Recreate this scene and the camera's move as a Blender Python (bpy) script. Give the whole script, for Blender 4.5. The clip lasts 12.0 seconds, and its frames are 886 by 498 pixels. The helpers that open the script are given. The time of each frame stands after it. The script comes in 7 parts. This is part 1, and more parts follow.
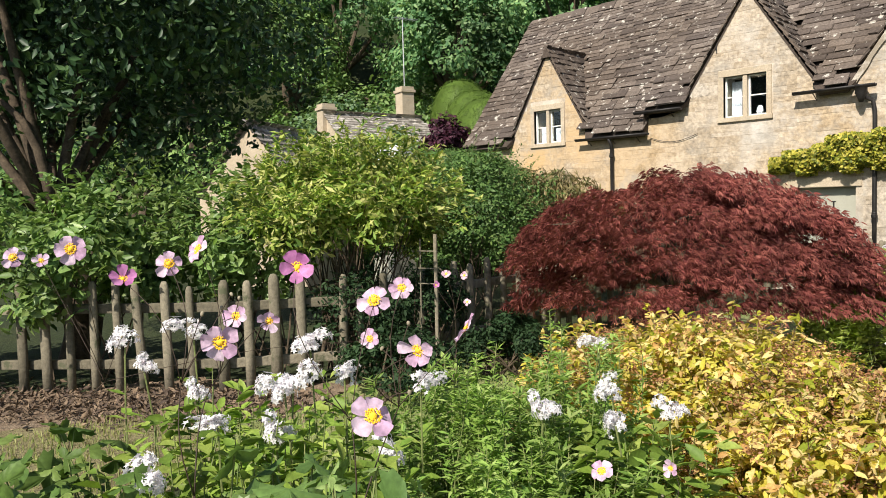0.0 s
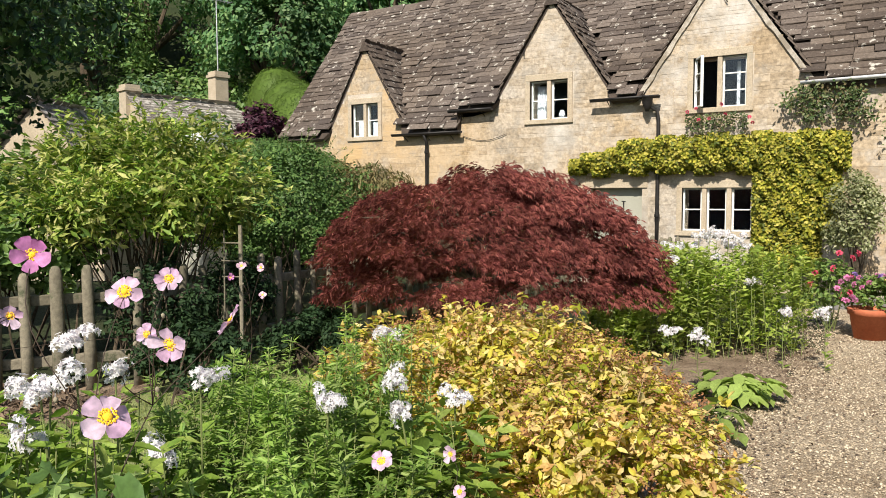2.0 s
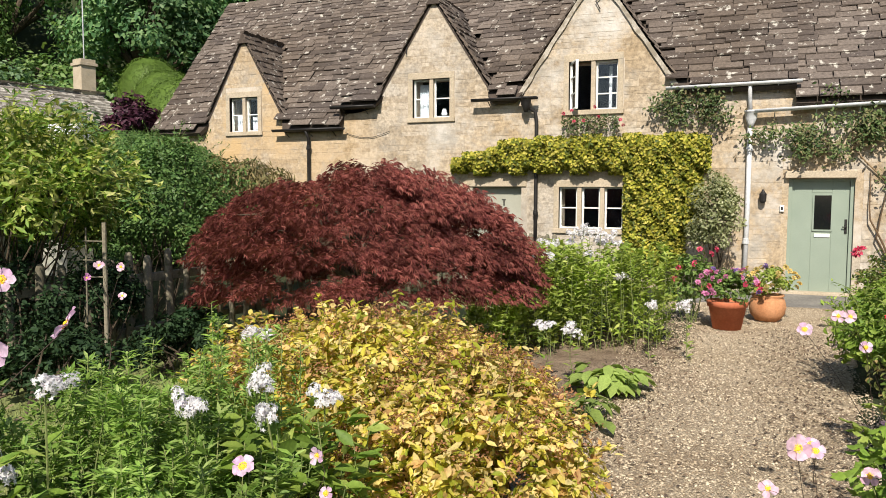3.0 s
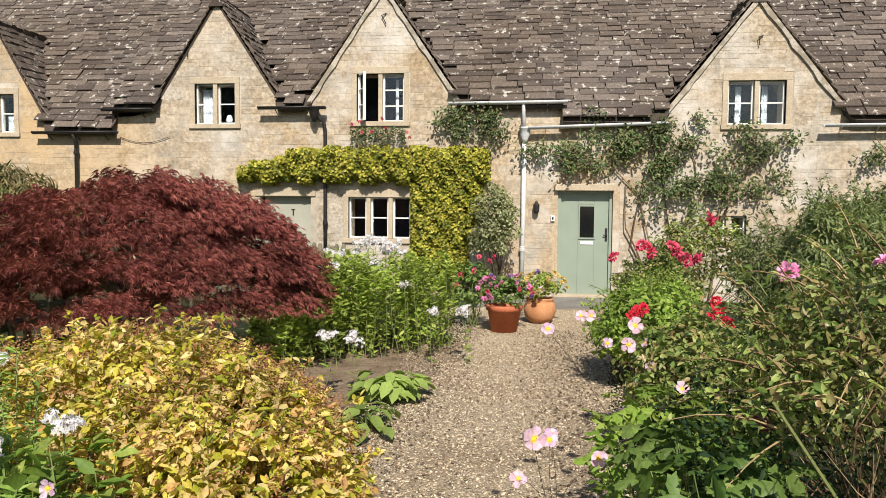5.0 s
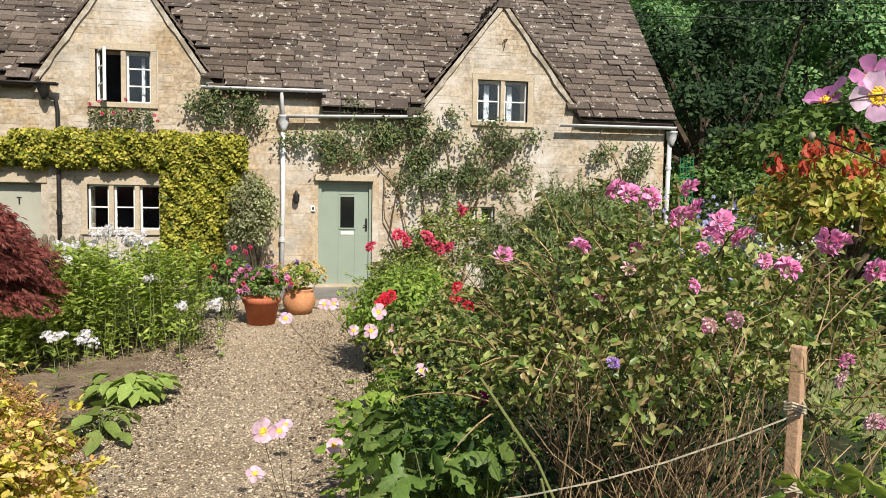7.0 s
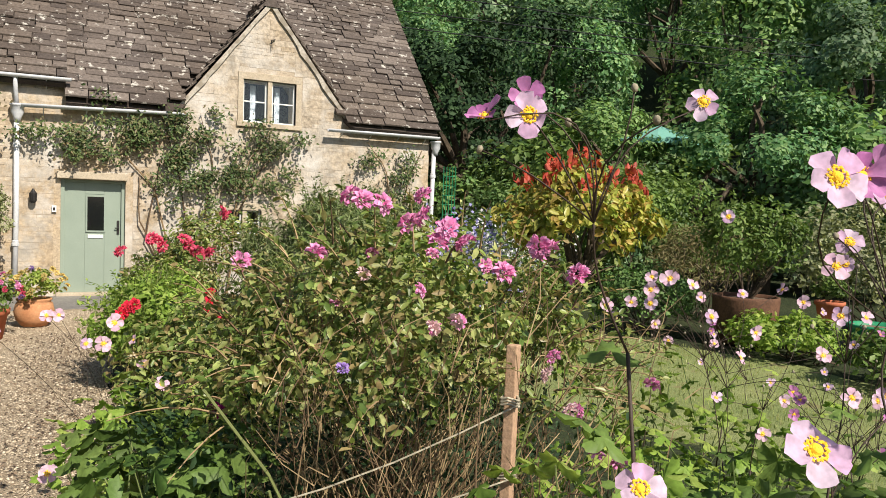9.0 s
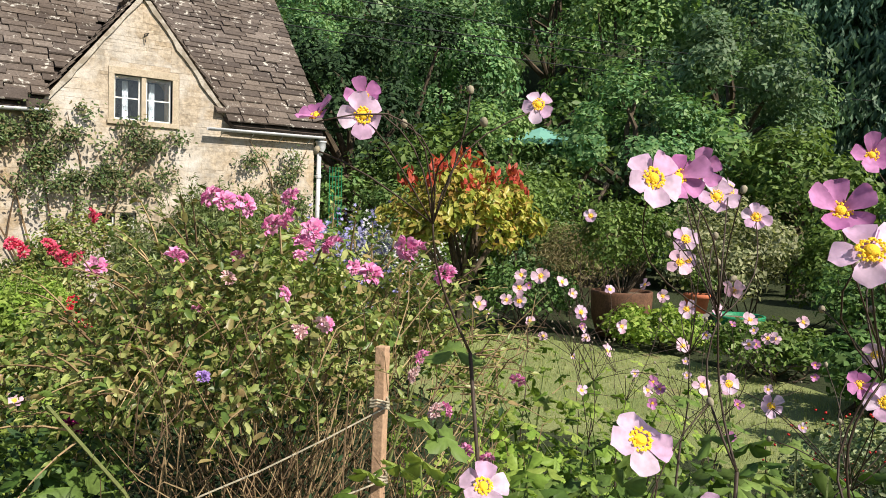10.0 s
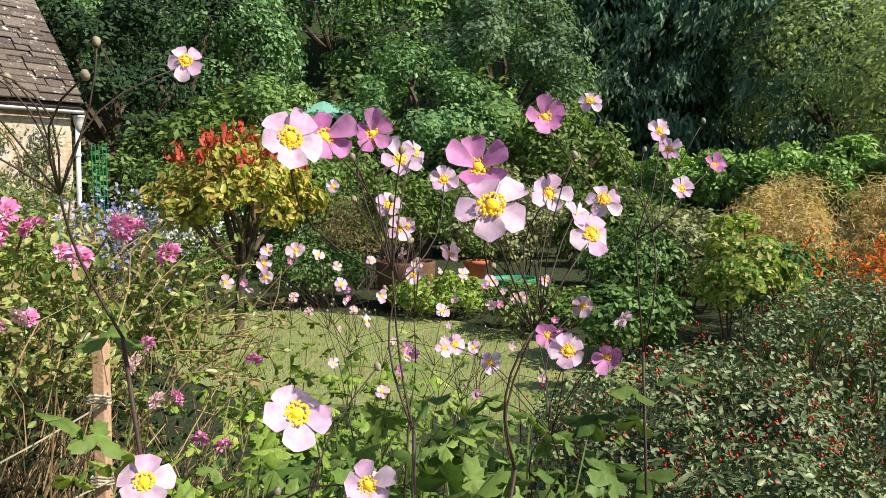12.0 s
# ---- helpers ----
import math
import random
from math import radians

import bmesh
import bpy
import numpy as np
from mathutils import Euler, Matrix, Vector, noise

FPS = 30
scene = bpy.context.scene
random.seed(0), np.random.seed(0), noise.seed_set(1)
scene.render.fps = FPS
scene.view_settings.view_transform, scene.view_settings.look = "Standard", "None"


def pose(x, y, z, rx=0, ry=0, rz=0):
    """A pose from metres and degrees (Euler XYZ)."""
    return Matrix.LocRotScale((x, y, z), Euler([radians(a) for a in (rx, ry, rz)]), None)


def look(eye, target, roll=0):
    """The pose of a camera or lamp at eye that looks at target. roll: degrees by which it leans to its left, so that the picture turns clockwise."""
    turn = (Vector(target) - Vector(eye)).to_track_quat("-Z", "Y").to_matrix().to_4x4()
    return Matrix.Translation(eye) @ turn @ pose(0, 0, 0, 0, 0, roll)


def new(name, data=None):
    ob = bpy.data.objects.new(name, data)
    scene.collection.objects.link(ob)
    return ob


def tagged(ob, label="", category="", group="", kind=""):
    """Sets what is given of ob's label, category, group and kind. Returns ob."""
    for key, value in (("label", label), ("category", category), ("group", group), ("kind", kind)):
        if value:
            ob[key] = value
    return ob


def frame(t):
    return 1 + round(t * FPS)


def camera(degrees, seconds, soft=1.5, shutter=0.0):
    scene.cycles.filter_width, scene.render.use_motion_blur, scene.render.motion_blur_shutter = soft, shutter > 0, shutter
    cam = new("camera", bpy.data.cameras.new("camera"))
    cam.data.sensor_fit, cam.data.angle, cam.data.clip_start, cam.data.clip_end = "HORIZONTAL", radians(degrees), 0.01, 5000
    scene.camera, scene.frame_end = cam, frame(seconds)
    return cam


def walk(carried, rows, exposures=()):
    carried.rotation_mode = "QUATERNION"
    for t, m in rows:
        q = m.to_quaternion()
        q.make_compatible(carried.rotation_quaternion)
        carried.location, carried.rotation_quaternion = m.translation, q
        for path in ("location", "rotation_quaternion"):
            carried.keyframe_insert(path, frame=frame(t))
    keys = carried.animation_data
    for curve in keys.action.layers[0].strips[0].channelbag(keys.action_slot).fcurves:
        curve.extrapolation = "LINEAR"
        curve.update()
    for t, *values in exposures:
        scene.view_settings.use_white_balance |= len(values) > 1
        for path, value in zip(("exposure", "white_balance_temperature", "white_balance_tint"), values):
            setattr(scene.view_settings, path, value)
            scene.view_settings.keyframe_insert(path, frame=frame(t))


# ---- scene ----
cam = camera(61.6, 12.0, soft=0.9)
PATH = [
    (0, (0.038, 0.173, 1.727), (-1.381, 1.577, 1.608), -1.6),
    (0.5, (0.049, 0.187, 1.727), (-1.303, 1.655, 1.602), -1.0),
    (1, (0.059, 0.208, 1.721), (-1.205, 1.753, 1.59), -0.8),
    (1.5, (0.086, 0.244, 1.717), (-1.062, 1.876, 1.581), -0.4),
    (2, (0.11, 0.267, 1.713), (-0.934, 1.967, 1.57), -0.2),
    (2.5, (0.141, 0.295, 1.706), (-0.78, 2.064, 1.559), -0.1),
    (3, (0.156, 0.314, 1.709), (-0.617, 2.153, 1.56), 0.2),
    (3.2, (0.166, 0.31, 1.709), (-0.553, 2.171, 1.56), 0.3),
    (4.8, (0.277, 0.328, 1.707), (-0.042, 2.299, 1.585), 0.5),
    (5, (0.292, 0.336, 1.709), (0.04, 2.317, 1.59), 0.5),
    (5.5, (0.326, 0.348, 1.702), (0.238, 2.342, 1.583), 0.3),
    (6, (0.356, 0.358, 1.698), (0.426, 2.353, 1.57), 0.4),
    (6.5, (0.388, 0.362, 1.7), (0.616, 2.345, 1.567), 0.7),
    (6.8, (0.408, 0.359, 1.697), (0.722, 2.33, 1.562), 0.4),
    (7, (0.415, 0.361, 1.696), (0.781, 2.322, 1.561), 1.0),
    (7.2, (0.428, 0.362, 1.696), (0.844, 2.314, 1.559), 1.0),
    (8.8, (0.517, 0.345, 1.699), (1.404, 2.135, 1.59), 2.1),
    (9, (0.526, 0.342, 1.7), (1.459, 2.108, 1.594), 2.1),
    (9.5, (0.559, 0.335, 1.702), (1.623, 2.025, 1.598), 1.9),
    (10, (0.585, 0.319, 1.704), (1.767, 1.93, 1.608), 1.7),
    (10.5, (0.617, 0.302, 1.7), (1.882, 1.847, 1.594), 1.2),
    (11, (0.657, 0.292, 1.69), (2.027, 1.744, 1.559), 0.8),
    (11.5, (0.704, 0.265, 1.694), (2.174, 1.612, 1.544), 0.2),
    (12, (0.736, 0.245, 1.694), (2.307, 1.473, 1.539), -0.1),
]
walk(cam, [(t, look(e, a, r)) for t, e, a, r in PATH], exposures=[(0.0, 0.63), (3.0, 0.49), (6.0, 0.43), (9.0, 0.5), (12.0, 0.73)])

# ---- light ----
SUN_TO = Vector((0.16, -0.74, 0.70)).normalized()
world = bpy.data.worlds.new("sky")
scene.world = world
world.use_nodes = True
wn = world.node_tree.nodes
sky = wn.new("ShaderNodeTexSky")
sky.sky_type = 'NISHITA'
sky.sun_disc = False
sky.sun_elevation = math.asin(SUN_TO.z)
sky.sun_rotation = math.atan2(SUN_TO.x, SUN_TO.y)
wn["Background"].inputs["Strength"].default_value = 0.082
world.node_tree.links.new(sky.outputs[0], wn["Background"].inputs["Color"])
sun_data = bpy.data.lights.new("sun", 'SUN')
sun_data.energy = 4.9
sun_data.angle = radians(0.55)
sun_data.color = (1.0, 0.922, 0.81)
sun = new("sun", sun_data)
sun.matrix_world = look(SUN_TO * 60, (0, 0, 0))

rng = np.random.default_rng(11)


# ---- materials ----
def shader(name):
    m = bpy.data.materials.new(name)
    m.use_nodes = True
    nt = m.node_tree
    return m, nt, nt.nodes["Principled BSDF"]


def put(nt, kind, **values):
    n = nt.nodes.new(kind)
    for k, v in values.items():
        n.inputs[k].default_value = v
    return n


def noise_node(nt, scale, detail=3.0, rough=0.55):
    n = put(nt, "ShaderNodeTexNoise", Scale=scale, Detail=detail, Roughness=rough)
    nt.links.new(nt.nodes["Geo"].outputs["Position"], n.inputs["Vector"])
    return n


def ramp(nt, fac, stops):
    r = nt.nodes.new("ShaderNodeValToRGB")
    e = r.color_ramp.elements
    while len(e) < len(stops):
        e.new(0.5)
    for s, (p, c) in zip(e, stops):
        s.position, s.color = p, (*c, 1)
    nt.links.new(fac, r.inputs["Fac"])
    return r.outputs["Color"]


def blend(nt, fac, a, b, mode='MIX'):
    n = nt.nodes.new("ShaderNodeMix")
    n.data_type, n.blend_type = 'RGBA', mode
    for sock, v in ((n.inputs[0], fac), (n.inputs[6], a), (n.inputs[7], b)):
        if isinstance(v, bpy.types.NodeSocket):
            nt.links.new(v, sock)
        else:
            sock.default_value = v if isinstance(v, float) else (*v, 1)
    return n.outputs[2]


def surface(name, c1, c2, by="noise", scale=3.0, fine=40.0, fine_amount=0.35, rough=0.75, bump=0.25, stain=None, stain_scale=6.0, stain_at=(0.58, 0.66), spec=0.3, metal=0.0, c3=None, dist=0.01, large=None, patch=None, ochre=None):
    """Colour from c1 to c2 by noise, by loose piece or by object, with fine grain, optional stains and relief."""
    m, nt, p = shader(name)
    geo = nt.nodes.new("ShaderNodeNewGeometry")
    geo.name = "Geo"
    if by == "island":
        fac = geo.outputs["Random Per Island"]
    elif by == "object":
        fac = nt.nodes.new("ShaderNodeObjectInfo").outputs["Random"]
    else:
        fac = noise_node(nt, scale).outputs["Fac"]
    lo, hi = (0.3, 0.7) if by == "noise" else (0.0, 1.0)
    col = ramp(nt, fac, [(lo, c1), ((lo + hi) / 2, c3 or tuple((a + b) / 2 for a, b in zip(c1, c2))), (hi, c2)])
    if large:
        big = ramp(nt, noise_node(nt, large[0], 2.0).outputs["Fac"], [(0.35, (1, 1, 1)), (0.65, large[1])])
        col = blend(nt, 1.0, col, big, 'MULTIPLY')
    grain = noise_node(nt, fine, 4.0, 0.65)
    g = ramp(nt, grain.outputs["Fac"], [(0.3, (1 - fine_amount,) * 3), (0.7, (1 + fine_amount * 0.6,) * 3)])
    col = blend(nt, 1.0, col, g, 'MULTIPLY')
    if patch:
        s = ramp(nt, noise_node(nt, patch[0], 6.0, 0.7).outputs["Fac"], [(patch[2][0], (0, 0, 0)), (patch[2][1], (1, 1, 1))])
        col = blend(nt, s, col, patch[1])
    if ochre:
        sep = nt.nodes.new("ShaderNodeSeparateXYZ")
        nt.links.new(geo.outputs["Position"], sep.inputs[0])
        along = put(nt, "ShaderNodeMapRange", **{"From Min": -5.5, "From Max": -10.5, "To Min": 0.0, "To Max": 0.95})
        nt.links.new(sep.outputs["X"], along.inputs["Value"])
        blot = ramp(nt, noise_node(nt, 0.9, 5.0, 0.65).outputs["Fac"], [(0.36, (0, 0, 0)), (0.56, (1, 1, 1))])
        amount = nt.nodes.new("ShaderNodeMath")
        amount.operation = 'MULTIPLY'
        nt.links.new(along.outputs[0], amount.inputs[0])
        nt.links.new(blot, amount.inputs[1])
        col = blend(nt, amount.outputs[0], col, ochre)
    if stain:
        s = ramp(nt, noise_node(nt, stain_scale, 5.0, 0.65).outputs["Fac"], [(stain_at[0], (0, 0, 0)), (stain_at[1], (1, 1, 1))])
        col = blend(nt, s, col, stain)
    nt.links.new(col, p.inputs["Base Color"])
    p.inputs["Roughness"].default_value = rough
    p.inputs["Specular IOR Level"].default_value = spec
    p.inputs["Metallic"].default_value = metal
    if bump:
        b = put(nt, "ShaderNodeBump", Strength=bump, Distance=dist)
        nt.links.new(grain.outputs["Fac"], b.inputs["Height"])
        nt.links.new(b.outputs["Normal"], p.inputs["Normal"])
    return m


def leafy(name, colours, rough=0.5, spec=0.24, glow=0.3, patch=0.35, patch_scale=2.0):
    """Leaf or petal: colour by piece, patches of tone, light passing through."""
    m, nt, p = shader(name)
    geo = nt.nodes.new("ShaderNodeNewGeometry")
    geo.name = "Geo"
    k = len(colours) - 1
    col = ramp(nt, geo.outputs["Random Per Island"], [(i / max(k, 1), c) for i, c in enumerate(colours)])
    g = ramp(nt, noise_node(nt, patch_scale, 2.0).outputs["Fac"], [(0.35, (1 - patch,) * 3), (0.65, (1 + patch * 0.5,) * 3)])
    col = blend(nt, 1.0, col, g, 'MULTIPLY')
    vein = ramp(nt, noise_node(nt, 70.0, 3.0).outputs["Fac"], [(0.35, (0.82,) * 3), (0.65, (1.12,) * 3)])
    col = blend(nt, 1.0, col, vein, 'MULTIPLY')
    nt.links.new(col, p.inputs["Base Color"])
    p.inputs["Roughness"].default_value = rough
    p.inputs["Specular IOR Level"].default_value = spec
    t = nt.nodes.new("ShaderNodeBsdfTranslucent")
    nt.links.new(blend(nt, 1.0, col, (1.1, 1.0, 1.08) if "petal" in name else (1.15, 1.2, 0.7), 'MULTIPLY'), t.inputs["Color"])
    mx = put(nt, "ShaderNodeMixShader", Fac=glow)
    nt.links.new(p.outputs[0], mx.inputs[1])
    nt.links.new(t.outputs[0], mx.inputs[2])
    nt.links.new(mx.outputs[0], nt.nodes["Material Output"].inputs["Surface"])
    return m


STONE_A, STONE_B, STONE_M = (0.345, 0.29, 0.22), (0.49, 0.435, 0.365), (0.425, 0.367, 0.293)
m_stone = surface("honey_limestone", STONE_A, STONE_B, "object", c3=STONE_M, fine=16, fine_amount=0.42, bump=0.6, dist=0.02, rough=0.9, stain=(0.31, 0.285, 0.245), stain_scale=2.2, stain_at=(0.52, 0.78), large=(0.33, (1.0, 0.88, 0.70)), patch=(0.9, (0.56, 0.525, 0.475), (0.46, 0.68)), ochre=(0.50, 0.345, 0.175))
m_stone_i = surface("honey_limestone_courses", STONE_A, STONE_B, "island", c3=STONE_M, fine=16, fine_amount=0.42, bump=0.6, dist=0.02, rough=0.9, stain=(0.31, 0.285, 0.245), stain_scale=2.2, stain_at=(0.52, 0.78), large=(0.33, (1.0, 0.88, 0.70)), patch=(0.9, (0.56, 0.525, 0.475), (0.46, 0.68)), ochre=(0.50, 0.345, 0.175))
m_mortar = surface("lime_mortar", (0.40, 0.34, 0.265), (0.46, 0.405, 0.33), scale=2.0, fine=30, rough=0.95, bump=0.5, patch=(1.1, (0.58, 0.535, 0.475), (0.48, 0.70)), stain=(0.285, 0.262, 0.225), stain_scale=1.5, stain_at=(0.5, 0.76), large=(0.33, (1.0, 0.88, 0.70)))
m_dressed = surface("dressed_stone", (0.40, 0.33, 0.235), (0.49, 0.415, 0.31), scale=3.0, fine=40, fine_amount=0.25, rough=0.85, stain=(0.34, 0.30, 0.235), stain_scale=4)
SL_A, SL_B, SL_M = (0.082, 0.066, 0.058), (0.185, 0.153, 0.131), (0.125, 0.101, 0.086)
m_slate = surface("stone_slate", SL_A, SL_B, "object", c3=SL_M, fine=22, fine_amount=0.4, bump=0.7, rough=0.9, stain=(0.43, 0.40, 0.35), stain_scale=7.0, stain_at=(0.595, 0.65), large=(0.5, (0.8, 0.76, 0.7)))
m_slate_i = surface("stone_slate_courses", SL_A, SL_B, "island", c3=SL_M, fine=22, fine_amount=0.4, bump=0.7, rough=0.9, stain=(0.43, 0.40, 0.35), stain_scale=7.0, stain_at=(0.595, 0.65), large=(0.5, (0.8, 0.76, 0.7)))
m_slate_pale = surface("lichened_pale_slate", (0.16, 0.14, 0.12), (0.34, 0.31, 0.27), "island", fine=22, fine_amount=0.4, bump=0.7, rough=0.9, stain=(0.50, 0.47, 0.42), stain_scale=5.0, stain_at=(0.52, 0.60))
m_lime = surface("pale_lime_pointing", (0.44, 0.395, 0.325), (0.58, 0.53, 0.455), scale=5, fine=40, fine_amount=0.35, rough=0.95, bump=0.5, stain=(0.28, 0.24, 0.185), stain_scale=5, stain_at=(0.46, 0.56))
m_deck = surface("roof_underside", (0.05, 0.04, 0.03), (0.08, 0.06, 0.05), rough=0.9)
m_gravel = surface("gravel", (0.46, 0.365, 0.25), (0.61, 0.505, 0.36), scale=1.6, fine=75, fine_amount=0.8, bump=1.0, dist=0.03, rough=0.95, stain=(0.24, 0.185, 0.13), stain_scale=26, stain_at=(0.52, 0.64), patch=(16, (0.62, 0.54, 0.42), (0.56, 0.68)), large=(0.9, (0.86, 0.82, 0.77)))
m_litter = surface("fallen_leaf", (0.07, 0.05, 0.04), (0.24, 0.17, 0.11), "island", fine=60, rough=0.9)
m_pebble = surface("gravel_stone", (0.22, 0.16, 0.105), (0.70, 0.59, 0.435), "island", c3=(0.50, 0.405, 0.28), fine=120, fine_amount=0.2, rough=0.9, bump=0.2)
m_soil = surface("soil_and_bark", (0.19, 0.13, 0.085), (0.36, 0.275, 0.19), scale=5, fine=60, fine_amount=0.6, bump=1.0, dist=0.03, rough=1.0)
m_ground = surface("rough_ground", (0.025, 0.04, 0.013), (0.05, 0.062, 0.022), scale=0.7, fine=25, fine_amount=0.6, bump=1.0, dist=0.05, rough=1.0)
m_lawn = surface("mown_grass", (0.25, 0.31, 0.10), (0.36, 0.39, 0.155), scale=1.4, fine=140, fine_amount=0.55, bump=1.0, dist=0.02, rough=0.9, stain=(0.30, 0.27, 0.12), stain_scale=3)
m_straw = surface("dry_worn_turf", (0.19, 0.165, 0.08), (0.31, 0.27, 0.14), scale=3, fine=90, fine_amount=0.6, bump=1.0, dist=0.02, rough=1.0, stain=(0.15, 0.10, 0.06), stain_scale=7)
m_blade = leafy("grass_blade", [(0.28, 0.35, 0.11), (0.38, 0.42, 0.16), (0.46, 0.44, 0.22)], glow=0.4)
m_paving = surface("grey_paving", (0.16, 0.15, 0.14), (0.25, 0.235, 0.21), scale=2, fine=30, rough=0.85, bump=0.3)
m_door = surface("sage_paint", (0.235, 0.285, 0.23), (0.265, 0.315, 0.255), scale=2, fine=60, fine_amount=0.06, rough=0.5, bump=0.05)
m_doorgrey = surface("grey_paint", (0.33, 0.33, 0.27), (0.38, 0.375, 0.31), scale=2, fine=60, fine_amount=0.08, rough=0.6, bump=0.05)
m_white = surface("white_paint", (0.70, 0.70, 0.66), (0.80, 0.80, 0.77), scale=5, fine=50, fine_amount=0.08, rough=0.45, bump=0.05)
m_pipegrey = surface("pale_grey_paint", (0.50, 0.51, 0.52), (0.66, 0.67, 0.68), scale=4, fine=30, fine_amount=0.15, rough=0.5, bump=0.08)
m_black = surface("black_paint", (0.012, 0.011, 0.011), (0.03, 0.027, 0.025), scale=6, fine=40, rough=0.5, bump=0.1)
m_terra = surface("terracotta", (0.43, 0.125, 0.06), (0.52, 0.17, 0.085), scale=5, fine=40, fine_amount=0.15, rough=0.8, bump=0.1, stain=(0.5, 0.3, 0.2), stain_scale=5, stain_at=(0.62, 0.8))
m_terra2 = surface("pale_terracotta", (0.45, 0.20, 0.09), (0.55, 0.28, 0.14), scale=6, fine=40, fine_amount=0.2, rough=0.85, bump=0.1)
m_fence = surface("weathered_oak", (0.13, 0.115, 0.08), (0.25, 0.22, 0.16), "object", fine=30, fine_amount=0.35, rough=0.9, bump=0.5, stain=(0.09, 0.095, 0.055), stain_scale=5)
m_stake = surface("sawn_softwood", (0.42, 0.26, 0.16), (0.50, 0.33, 0.21), scale=4, fine=70, fine_amount=0.25, rough=0.8, bump=0.3)
m_string = surface("garden_twine", (0.32, 0.29, 0.21), (0.42, 0.37, 0.27), scale=20, rough=0.9)
m_bark = surface("bark", (0.05, 0.038, 0.026), (0.12, 0.09, 0.06), scale=6, fine=30, fine_amount=0.5, rough=0.95, bump=0.8)
m_twig = surface("dry_twig", (0.08, 0.05, 0.03), (0.42, 0.31, 0.165), "island", c3=(0.20, 0.13, 0.07), fine=50, fine_amount=0.3, rough=0.9)
m_stem = surface("dark_stem", (0.022, 0.016, 0.012), (0.07, 0.045, 0.03), "island", fine=60, fine_amount=0.2, rough=0.6)
m_greenstem = surface("green_stem", (0.12, 0.17, 0.05), (0.22, 0.24, 0.09), "island", fine=60, fine_amount=0.2, rough=0.6)
# curtain and room colours hold the blue-grey sky reflection of the window panes
m_curtain = surface("curtain_sky_tint", (0.36, 0.39, 0.43), (0.46, 0.49, 0.53), scale=5, fine=30, fine_amount=0.1, rough=0.9)
m_room = surface("room_wall_sky_tint", (0.07, 0.09, 0.14), (0.10, 0.125, 0.18), rough=0.9)
m_canvas = surface("green_canvas", (0.13, 0.33, 0.26), (0.17, 0.38, 0.30), scale=2, fine=40, fine_amount=0.1, rough=0.8)
m_barrel = surface("brown_barrel_wood", (0.10, 0.05, 0.03), (0.17, 0.085, 0.05), scale=5, fine=40, rough=0.85, bump=0.4)
m_wire = surface("dark_wire", (0.02, 0.02, 0.02), (0.04, 0.04, 0.04), rough=0.6)
m_mesh = surface("green_mesh", (0.02, 0.22, 0.10), (0.03, 0.28, 0.13), rough=0.5)
m_metal = surface("aerial_metal", (0.55, 0.55, 0.55), (0.7, 0.7, 0.7), rough=0.4, metal=0.8)

m_darkglass, nt, p = shader("dark_door_glass")
p.inputs["Base Color"].default_value = (0.008, 0.009, 0.01, 1)
p.inputs["Roughness"].default_value = 0.07

m_glass, nt, p = shader("window_glass")
p.inputs["Base Color"].default_value = (0.9, 0.95, 0.97, 1)
p.inputs["Roughness"].default_value = 0.04
p.inputs["Transmission Weight"].default_value = 1.0
p.inputs["IOR"].default_value = 1.45

L_wood = leafy("wood_leaf", [(0.06, 0.155, 0.06), (0.14, 0.275, 0.105), (0.28, 0.42, 0.17)], glow=0.33, patch=0.45, patch_scale=0.25)
L_wood2 = leafy("wood_leaf_light", [(0.09, 0.19, 0.05), (0.17, 0.29, 0.085), (0.28, 0.39, 0.13)], glow=0.3, patch=0.4, patch_scale=0.3)
L_grey = leafy("wood_leaf_greyish", [(0.10, 0.19, 0.095), (0.18, 0.29, 0.145), (0.30, 0.41, 0.22)], glow=0.36, patch=0.4, patch_scale=0.3)
L_conifer = leafy("conifer_needle", [(0.07, 0.145, 0.09), (0.14, 0.245, 0.145), (0.25, 0.38, 0.22)], glow=0.3, patch=0.4, patch_scale=0.4)
L_pale = leafy("pale_tree_leaf", [(0.22, 0.31, 0.12), (0.34, 0.43, 0.19), (0.46, 0.53, 0.28)], glow=0.45, patch=0.35, patch_scale=0.5)
# near-black leaf with deep shade put into its colour
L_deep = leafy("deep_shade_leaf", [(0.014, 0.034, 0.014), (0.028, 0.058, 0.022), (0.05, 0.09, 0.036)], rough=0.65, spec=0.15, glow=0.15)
L_apple = leafy("apple_leaf", [(0.026, 0.064, 0.028), (0.05, 0.104, 0.04), (0.10, 0.17, 0.065)], rough=0.42, spec=0.3, glow=0.2)
L_yellow = leafy("yellowgreen_leaf", [(0.08, 0.17, 0.025), (0.21, 0.33, 0.05), (0.42, 0.49, 0.115), (0.62, 0.59, 0.25)], glow=0.38)
L_mid = leafy("shrub_leaf", [(0.075, 0.14, 0.03), (0.14, 0.22, 0.05), (0.22, 0.30, 0.08)], glow=0.3)
L_hedgerose = leafy("briar_leaf", [(0.09, 0.17, 0.045), (0.18, 0.29, 0.08), (0.32, 0.44, 0.15)], rough=0.4, spec=0.35, glow=0.32)
L_dark = leafy("hedge_leaf", [(0.055, 0.12, 0.03), (0.10, 0.19, 0.05), (0.16, 0.25, 0.07)], glow=0.22)
